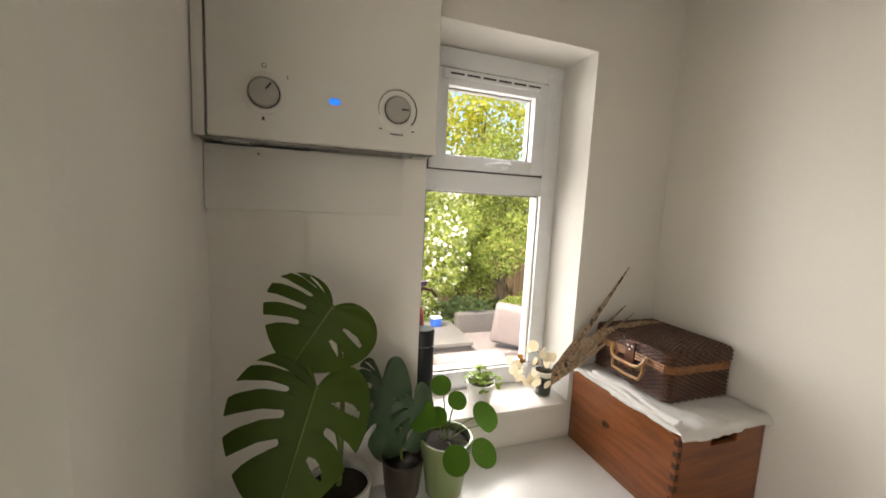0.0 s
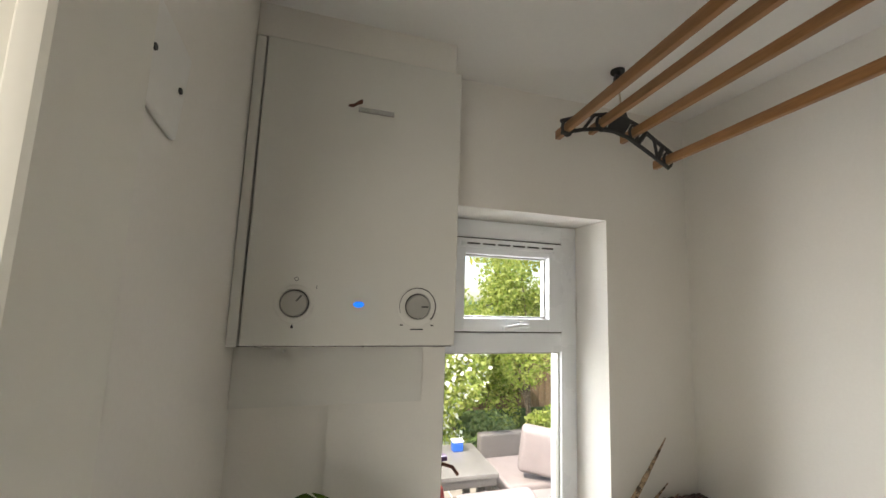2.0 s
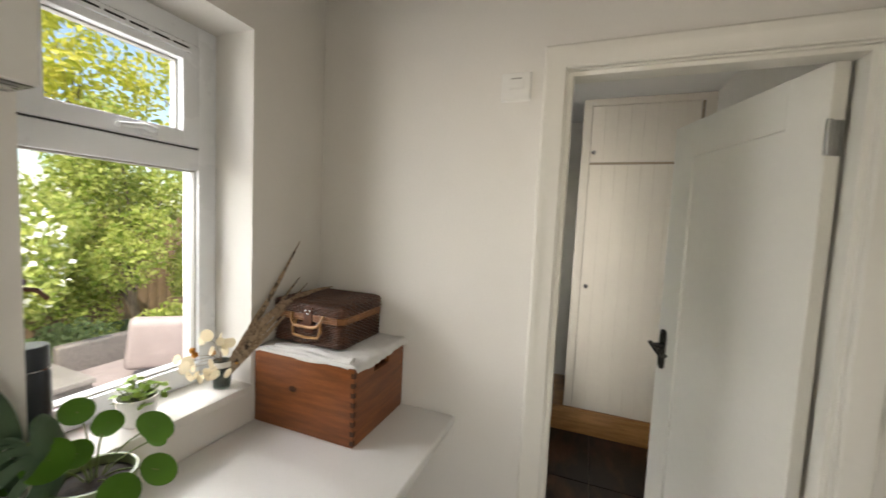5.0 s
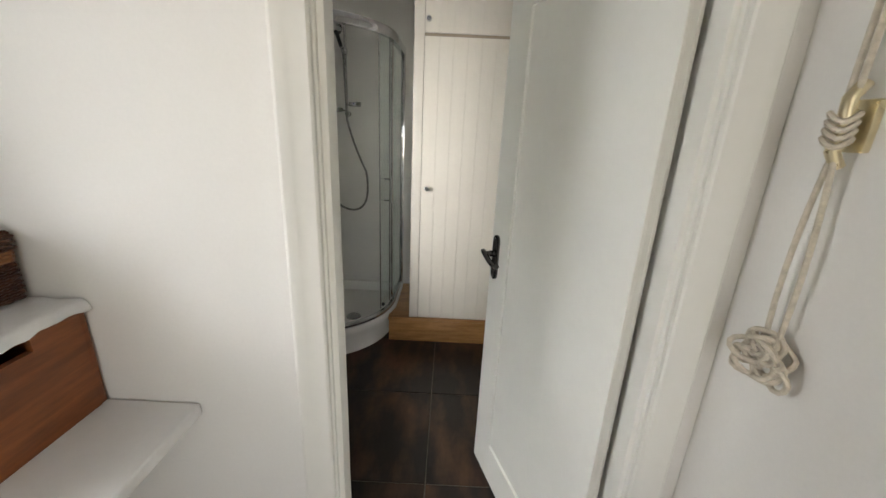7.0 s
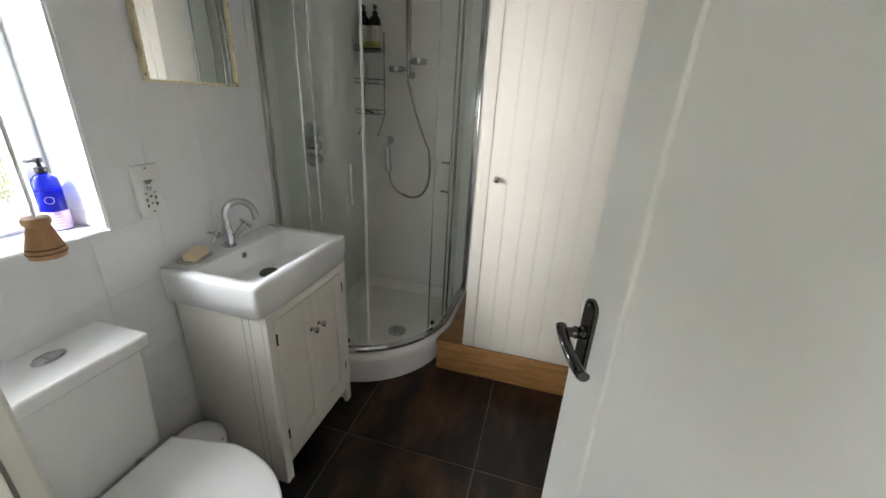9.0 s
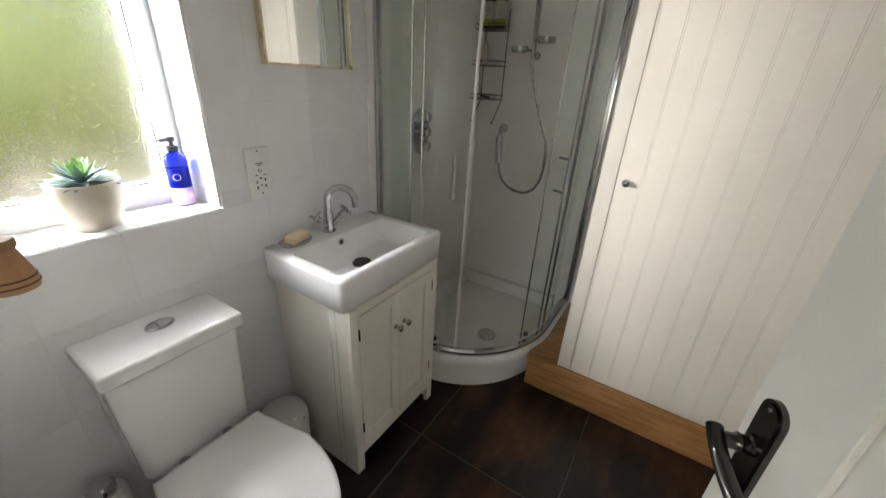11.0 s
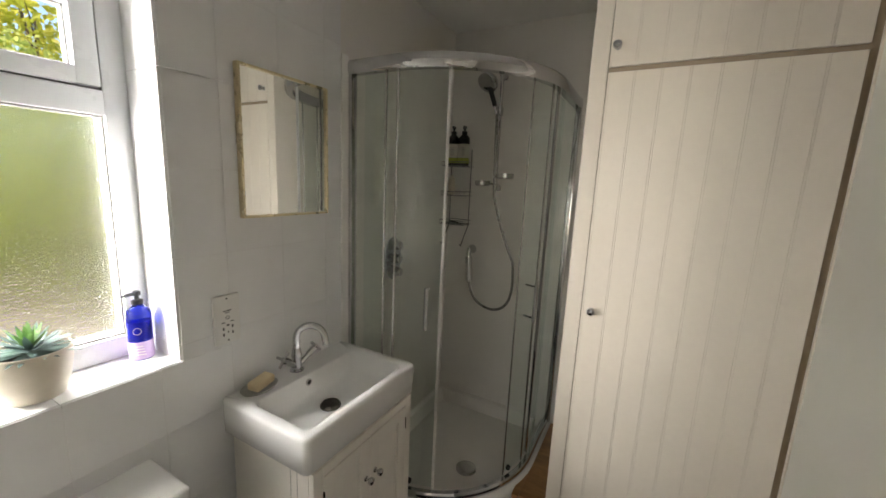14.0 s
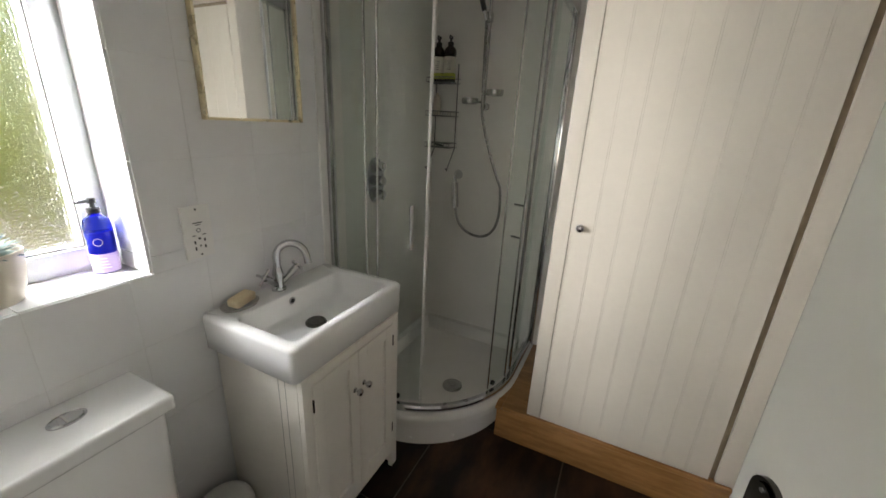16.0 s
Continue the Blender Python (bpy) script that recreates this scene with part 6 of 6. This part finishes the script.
part("mirror_glass", box(bmn(), MX0 + 0.008, MX1 - 0.008, MY - 0.014, MY - 0.009, MZ0 + 0.008, MZ1 - 0.008), MIRROR, mir, "silvered glass", 0)
soc = thing("shaver_socket", (2.128, WY, 1.12), "white shaver socket plate on the tiled wall", "socket")
part("plate", box(bmn(), 2.088, 2.168, WY - 0.022, WY - 0.011, 1.043, 1.195, 0.003, 2), PLASTIC, soc)
bm = bmn()
for dx, dz, w, h in ((-0.014, -0.028, 0.004, 0.009), (0.0, -0.018, 0.007, 0.005), (0.014, -0.024, 0.004, 0.009), (-0.014, -0.046, 0.004, 0.009), (0.0, -0.040, 0.004, 0.004), (0.014, -0.044, 0.004, 0.009), (0.0, 0.028, 0.026, 0.0025), (0.0, 0.022, 0.014, 0.002), (-0.014, -0.008, 0.010, 0.002), (0.014, -0.008, 0.010, 0.002)):
    box(bm, 2.128 + dx - w / 2, 2.128 + dx + w / 2, WY - 0.0235, WY - 0.021, 1.119 + dz - h / 2, 1.119 + dz + h / 2)
lathe(bm, [(0.006, 0), (0.006, 0.001), (0.0045, 0.001), (0.0045, 0)], pose(2.128, WY - 0.022, 1.125, 90), 14, False, False)
part("pin_hole", bm, INK, soc)
for z in (1.053, 1.185):
    part("screw", lathe(bmn(), [(0.003, 0), (0.0025, 0.001)], pose(2.128, WY - 0.022, z, 90), 10), INK, soc)
cord = thing("light_pull", (1.484, 0.148, 1.28), "light cord with a turned wooden pull", "light pull")
part("cord", tube(bmn(), [(1.484, 0.148, CEILZ - 0.02), (1.484, 0.148, 1.305)], 0.0012, 6), CLOTH, cord)
part("ceiling_rose", lathe(bmn(), [(0.04, 0.03), (0.04, 0.008), (0.03, 0)], pose(1.484, 0.148, CEILZ - 0.03), 24), PLASTIC, cord)
PULLM = pose(1.484, 0.148, 1.272) @ Matrix.Scale(0.58, 4)
part("pull", lathe(bmn(), [(0.006, 0.064), (0.015, 0.064), (0.0165, 0.061), (0.0165, 0.056), (0.0135, 0.051), (0.016, 0.042), (0.021, 0.024), (0.0235, 0.012), (0.022, 0.003), (0.014, 0.0)], PULLM, 26), BEECH, cord, "turned beech pull")
for z, r in ((0.018, 0.0223), (0.011, 0.0235)):
    part("burnt_line", lathe(bmn(), [(r - 0.0005, -0.0012), (r + 0.0005, -0.0008), (r + 0.0005, 0.0008), (r - 0.0005, 0.0012)], PULLM @ pose(0, 0, z), 26, False, False), BURN, cord)

# sill things
suc = thing("succulent_plant", (1.735, 1.0, 1.03), "blue-green rosette succulent in a cream stoneware pot", "plant")
pot_z = 1.031
part("pot", lathe(bmn(), [(0.044, 0), (0.050, 0.004), (0.062, 0.040), (0.069, 0.085), (0.071, 0.116), (0.069, 0.118), (0.066, 0.116), (0.064, 0.100)], pose(1.735, 0.992, pot_z), 36, False), STONEPOT, suc, "cream stoneware pot")
part("soil", lathe(bmn(), [(0.065, 0.098), (0.001, 0.102)], pose(1.735, 0.992, pot_z), 20, True, False), SOIL, suc)
rnd = random.Random(9)
for ring, (n, tilt, ln, w, mat) in enumerate(((18, 10, 0.092, 0.0075, SUCCULENT), (16, 18, 0.088, 0.0075, SUCCULENT), (13, 32, 0.076, 0.007, SUCCULENT), (9, 50, 0.066, 0.0065, SUCC_IN), (5, 70, 0.056, 0.006, SUCC_IN))):
    for i in range(n):
        a = 360 * (i + 0.5 * (ring % 2)) / n + rnd.uniform(-6, 6)
        m = pose(1.735, 0.992, pot_z + 0.106 + ring * 0.003, 0, 0, a) @ pose(0, 0, 0, tilt + rnd.uniform(-5, 5), 0, 0)
        bm = bmn()
        k = rnd.uniform(0.85, 1.1)
        blade(bm, m, [(0.004, w * 0.8), (ln * 0.35 * k, w), (ln * 0.7 * k, w * 0.8), (ln * 0.9 * k, w * 0.35), (ln * k, 0.0003)], droop=1.0 if ring < 2 else -1.0, cup=25)
        part("leaf", bm, mat, suc, smooth=80)
blu = pump_bottle("blue_bottle", 1.955, 1.020, 1.031, 0.029, 0.195, BLUEGL, "cobalt blue glass pump bottle on the sill", [(0.02, 0.28, LABELP)], turn=200)
part("liquid", lathe(bmn(), [(0.0235, 0.004), (0.0245, 0.11), (0.001, 0.111)], pose(1.955, 1.020, 1.031), 20), material("blue_liquid", (0.02, 0.05, 0.5), 0.2), blu)
bm = bmn()
lathe(bm, [(0.010, 0), (0.010, 0.0006), (0.0085, 0.0006), (0.0085, 0)], pose(1.955 - 0.016, 1.020 - 0.0245, 1.118, 90, 0, -33), 20, False, False)
for i in range(4):
    box(bm, -0.016 + 0.002 * i, 0.016 - 0.002 * i, -0.0305, -0.0296, 0.018 + i * 0.008, 0.020 + i * 0.008, 0, 1, pose(1.955, 1.020, 1.031, 0, 0, -33))
part("print", bm, PLASTIC, blu)


# ---- garden ----
GZ = -0.30
setting("ground", box(bmn(), -120, 130, 1.2, 180, GZ - 0.4, GZ - 0.03), GRASS, "mown lawn reaching the far trees")
pav = setting("pavement", box(bmn(), -1.5, 6.5, 1.22, 4.4, GZ - 0.05, GZ - 0.012), GROUT, "pale stone patio")


def leaf_cloud(blobs, n, size, seed, shape=0.5):
    """Many small folded leaves scattered in and over rounded clumps."""
    rng = np.random.default_rng(seed)
    w = np.array([b[3] * b[4] * b[5] for b in blobs]) ** 0.67
    pick = rng.choice(len(blobs), n, p=w / w.sum())
    B = np.array(blobs)[pick]
    d = rng.normal(size=(n, 3))
    d /= np.linalg.norm(d, axis=1, keepdims=True)
    r = rng.uniform(0.35, 1.05, (n, 1)) ** 0.6
    c = B[:, :3] + d * r * B[:, 3:6]
    f = rng.normal(size=(n, 3)) + d * 0.4 + np.array([0, 0, 0.3])
    f /= np.linalg.norm(f, axis=1, keepdims=True)
    u = np.cross(f, rng.normal(size=(n, 3)))
    u /= np.linalg.norm(u, axis=1, keepdims=True)
    v = np.cross(f, u)
    s = size * rng.uniform(0.6, 1.25, (n, 1))
    P = np.stack([c - u * s, c + v * s * shape + f * s * 0.15, c + u * s, c - v * s * shape + f * s * 0.15], 1).reshape(-1, 3)
    k = np.arange(n)[:, None] * 4
    F = np.concatenate([k + np.array([[0, 1, 2]]), k + np.array([[0, 2, 3]])], 0)
    return P, F


def cloud_part(name, blobs, n, size, seed, mat, parent, label="", shape=0.5):
    P, F = leaf_cloud(blobs, n, size, seed, shape)
    me = bpy.data.meshes.new(name)
    me.from_pydata(P.tolist(), [], F.tolist())
    me.materials.append(mat)
    ob = new(name, me)
    ob.parent = parent
    ob.matrix_parent_inverse = Matrix.Translation(parent.location).inverted()
    return tagged(ob, label)


def clumps(cx, cy, cz, rx, ry, rz, n, seed):
    rng = random.Random(seed)
    out = []
    for _ in range(n):
        a, b = rng.uniform(0, 6.28), rng.uniform(-1, 1)
        k = rng.uniform(0.3, 0.85)
        q = math.sqrt(1 - b * b) * k
        out.append((cx + rx * q * math.cos(a), cy + ry * q * math.sin(a), cz + rz * b * k, rx * rng.uniform(0.22, 0.42), ry * rng.uniform(0.22, 0.42), rz * rng.uniform(0.2, 0.38)))
    return out


def shrub(name, x, y, rx, ry, h, n, size, mat, label, seed, flowers=0, trunk=True, z0=None):
    base = GZ - 0.03
    t = thing(name, (x, y, base), label, "tree" if name.endswith("tree") else "shrub")
    low = z0 if z0 is not None else base + 0.1
    bl = clumps(x, y, (low + h) / 2, rx, ry, (h - low) / 2, 20, seed)
    cloud_part("crown", bl, n, size, seed, mat, t)
    rng = random.Random(seed)
    bm = bmn()
    tube(bm, [(x, y, base), (x + 0.03, y, base + (low - base) * 0.6 + 0.2), (x - 0.02, y + 0.03, (low + h) / 2)], 0.05 * h / 3 + 0.012, 8, taper=0.015)
    for b in bl[:9]:
        tube(bm, bez((x, y, low * 0.6 + base * 0.4 + 0.15), (x, y, b[2] - 0.1), b[:3], 6), 0.016 * h / 3 + 0.006, 6, taper=0.004)
    part("trunk", bm, BARK, t)
    if flowers:
        front = [b for b in bl if b[1] < y + 0.1]
        rr = [(b[0], b[1] - b[4] * 0.4, b[2] + b[5] * 0.1, b[3] * 0.9, b[4] * 0.8, b[5] * 0.9) for b in front]
        cloud_part("blossom", rr, flowers, size * 0.72, seed + 50, PETAL, t, "white open flowers", 0.95)
    return t


shrub("flowering_shrub", 1.35, 4.35, 0.85, 0.75, 2.15, 9500, 0.036, HEDGE, "large green shrub covered in white flowers", 1, flowers=950)
shrub("hedge_shrub", 3.1, 5.3, 1.2, 0.9, 2.7, 15000, 0.038, HEDGE, "dense bright green hedge shrub", 2)
shrub("hedge_shrub", 4.9, 5.6, 1.3, 1.0, 2.9, 10000, 0.045, HEDGE, "dense bright green hedge shrub", 3)
shrub("hedge_shrub", 2.1, 5.9, 1.2, 0.9, 2.5, 9000, 0.045, HEDGE, "dense bright green hedge shrub", 4)
shrub("hedge_shrub", 0.4, 5.6, 1.1, 0.9, 2.3, 5000, 0.05, HEDGE, "dense bright green hedge shrub", 5)
shrub("hedge_shrub", 6.8, 5.4, 1.3, 1.0, 2.6, 5000, 0.05, HEDGE, "dense bright green hedge shrub", 6)
shrub("low_shrub", 2.2, 4.45, 0.5, 0.35, 0.42, 3000, 0.028, LOWLEAF, "low grey-green shrub behind the garden seat", 7)
shrub("low_shrub", 3.2, 4.5, 0.55, 0.35, 0.55, 2500, 0.03, HEDGE, "low green shrub in the border", 8)
shrub("garden_tree", 3.9, 8.2, 2.0, 1.6, 5.6, 3000, 0.075, TREELEAF, "yellow-green tree above the hedge", 9, z0=1.9)
shrub("garden_tree", 2.0, 8.6, 1.7, 1.5, 5.2, 2600, 0.075, GOLDLEAF, "golden-leaved tree above the hedge", 10, z0=2.2)
shrub("garden_tree", 6.6, 8.4, 2.2, 1.7, 5.8, 3400, 0.062, TREELEAF, "yellow-green tree above the hedge", 11, z0=1.9)
shrub("garden_tree", -0.4, 8.0, 1.8, 1.6, 5.0, 2400, 0.065, TREELEAF, "yellow-green tree above the hedge", 12, z0=1.9)
# fence behind the hedge
fence = thing("garden_fence", (3, 6.9, GZ), "weathered wooden board fence behind the hedge", "fence")
fence["kind"] = "structure"
mesh = None
for i in range(64):
    if mesh is None:
        ob = part("board", box(bmn(), -2.0, -1.855, 6.9, 6.918, GZ - 0.02, 1.45, 0.002), FENCE, fence)
        mesh = ob.data
    else:
        ob = new("board", mesh)
        ob.parent = fence
        ob.matrix_parent_inverse = Matrix.Translation(fence.location).inverted()
        ob.location = (0.152 * i, 0, 0)

# rattan corner seat, table
def cushion(bm, x0, x1, y0, y1, z0, z1, m=None):
    box(bm, x0, x1, y0, y1, z0, z1, min(x1 - x0, y1 - y0, z1 - z0) * 0.42, 5, m)
def seat_unit(name, x0, x1, y0, y1, back, label):
    t = thing(name, ((x0 + x1) / 2, (y0 + y1) / 2, GZ), label, "garden sofa", "rattan corner seat")
    part("base", box(bmn(), x0, x1, y0, y1, GZ - 0.012, 0.02, 0.02, 3), RATTAN, t, "woven grey rattan base")
    bm = bmn()
    if back == "y0":
        box(bm, x0, x1, y0 - 0.10, y0 - 0.002, GZ - 0.012, 0.36, 0.03, 3)
    elif back == "x1":
        box(bm, x1 + 0.002, x1 + 0.10, y0, y1, GZ - 0.012, 0.36, 0.03, 3)
    else:
        box(bm, x0, x1, y1 + 0.002, y1 + 0.10, GZ - 0.012, 0.36, 0.03, 3)
    part("back", bm, RATTAN, t, "woven grey rattan back")
    bm = bmn()
    cushion(bm, x0 + 0.01, x1 - 0.01, y0 + 0.01, y1 - 0.01, 0.022, 0.14)
    part("seat_cushion", bm, CUSHION, t, "pale seat cushion")
    return t
s1 = seat_unit("garden_sofa", 0.75, 1.62, 2.42, 2.95, "y0", "grey rattan garden seat with pale cushions")
bm = bmn(); cushion(bm, 1.02, 1.60, -0.07, 0.07, -0.18, 0.20, pose(0, 2.50, 0.28, 8, 0, 0)); part("back_cushion", bm, CUSHION, s1, "pale back cushion")
s2 = seat_unit("garden_sofa", 1.66, 2.38, 2.42, 3.15, "x1", "grey rattan corner seat with pale cushions")
s3 = seat_unit("garden_sofa", 1.74, 2.38, 3.20, 3.85, "y1", "grey rattan end seat with pale cushions")
bm = bmn(); cushion(bm, -0.22, 0.24, -0.07, 0.07, -0.21, 0.22, pose(2.12, 3.22, 0.40, 10, 6, -28)); part("back_cushion", bm, CUSHION, s3, "upright pale pink cushion")
bm = bmn(); cushion(bm, -0.22, 0.22, -0.07, 0.07, -0.2, 0.2, pose(2.30, 2.78, 0.36, 10, 0, -80)); part("back_cushion", bm, CUSHION, s2, "upright pale cushion")
tb = thing("garden_table", (1.3, 3.4, GZ), "rattan garden table with a pale stone top", "table")
part("tabletop", box(bmn(), 0.75, 1.62, 3.10, 3.78, 0.275, 0.315, 0.008, 2), SLATETOP, tb, "pale stone table top")
part("edge", box(bmn(), 0.765, 1.605, 3.115, 3.765, 0.21, 0.274, 0.004), RATTAN, tb)
for x in (0.80, 1.51):
    for y in (3.15, 3.66):
        part("leg", box(bmn(), x, x + 0.06, y, y + 0.06, GZ - 0.012, 0.212, 0.004), RATTAN, tb)
bx = thing("blue_box", (1.42, 3.62, 0.315), "small blue plastic box on the garden table", "box")
part("box", box(bmn(), 1.36, 1.46, 3.58, 3.66, 0.3155, 0.40, 0.006), BLUEBOX, bx)
part("lid", box(bmn(), 1.355, 1.465, 3.575, 3.665, 0.40, 0.415, 0.004), PLASTIC, bx)

# ---- pieces: patio slabs, floor tiles, wall tiles ----
def pieces(parent, name, mat, spots, bevel=0.0015):
    """Alike pieces share a mesh; each is an object of its own under parent."""
    made = {}
    for x, y, z, a, b, c in spots:
        key = (round(a, 4), round(b, 4), round(c, 4))
        if key not in made:
            me = bpy.data.meshes.new(name)
            bm = box(bmn(), -a / 2, a / 2, -b / 2, b / 2, -c / 2, c / 2, bevel, 1)
            bm.to_mesh(me)
            bm.free()
            me.materials.append(mat)
            made[key] = me
        ob = new(name, made[key])
        ob.parent = parent
        ob.location = (x, y, z)


spots = []
for i in range(13):
    for j in range(5):
        spots.append((-1.2 + i * 0.6, 1.55 + j * 0.6, GZ - 0.012, 0.588, 0.588, 0.024))
pieces(pav, "slab", PAVING, spots, 0.004)

fb2 = setting("floor_bathroom", box(bmn(), DX0 + 0.05, 3.7, RY, WY, -0.3, -0.004), FGROUT, "dark brown slate-look tiled floor")
spots, T, G = [], 0.585, 0.005
xs = sorted({DX0 + 0.051, BX, *[2.41 + k * T for k in range(-2, 3)]})
ys = sorted({RY, WY, *[-0.15 + k * T for k in range(-1, 2)]})
for a, b in zip(xs, xs[1:]):
    for c, d in zip(ys, ys[1:]):
        if b - a > 0.02 and d - c > 0.02:
            spots.append(((a + b) / 2, (c + d) / 2, -0.005, b - a - G, d - c - G, 0.0096))
pieces(fb2, "tile", FLOOR, spots)

def wall_tiles():
    spots, TX2, TZ, g = [], 0.198, 0.2445, 0.0014
    x0, x1 = DX1 + 0.001, SX - 0.037
    xs = [x0] + [x for x in [1.947 + k * TX2 for k in range(-4, 5)] if x0 + 0.01 < x < x1 - 0.01] + [x1]
    zs = [0.0] + [z for z in [0.834 + k * TZ for k in range(-4, 7)] if 0.01 < z < CEILZ - 0.01] + [CEILZ]
    for a, b in zip(xs, xs[1:]):
        for c, d in zip(zs, zs[1:]):
            cells = [(a, b, c, d)]
            if b > 1.40 and a < 2.003 and d > 1.03 and c < 2.05:
                cells = [(a, b, c, min(d, 1.03)), (a, b, max(c, 2.05), d), (a, min(b, 1.40), max(c, 1.03), min(d, 2.05)), (max(a, 2.003), b, max(c, 1.03), min(d, 2.05))]
            for a2, b2, c2, d2 in cells:
                if b2 - a2 > 0.006 and d2 - c2 > 0.006:
                    spots.append(((a2 + b2) / 2, WY - 0.0055, (c2 + d2) / 2, b2 - a2 - g, 0.009, d2 - c2 - g))
    # reveal and sill
    zz = sorted({1.034, 2.048, *[z for z in [0.834 + k * TZ for k in range(1, 6)] if 1.05 < z < 2.0]})
    for c, d in zip(zz, zz[1:]):
        spots.append((2.003 - 0.0035, (WY + 1.062) / 2 - 0.004, (c + d) / 2, 0.007, 1.062 - WY + 0.004, d - c - g))
    for a, b in zip([1.40, 1.549, 1.747, 1.945], [1.549, 1.747, 1.945, 1.999]):
        spots.append(((a + b) / 2, (WY + 1.062) / 2 - 0.004, 1.0285, b - a - g, 1.062 - WY + 0.004, 0.007))
    return spots


wt = setting("wall_tiling", wall_with_holes(bmn(), "x", DX1 + 0.001, SX - 0.036, 0, CEILZ, WY - 0.0090, WY - 0.0003, [(1.40, 2.003, 1.02, 2.05)]), GROUT, "white glazed wall tiling")
pieces(wt, "tile", TILE, wall_tiles(), 0.0004)
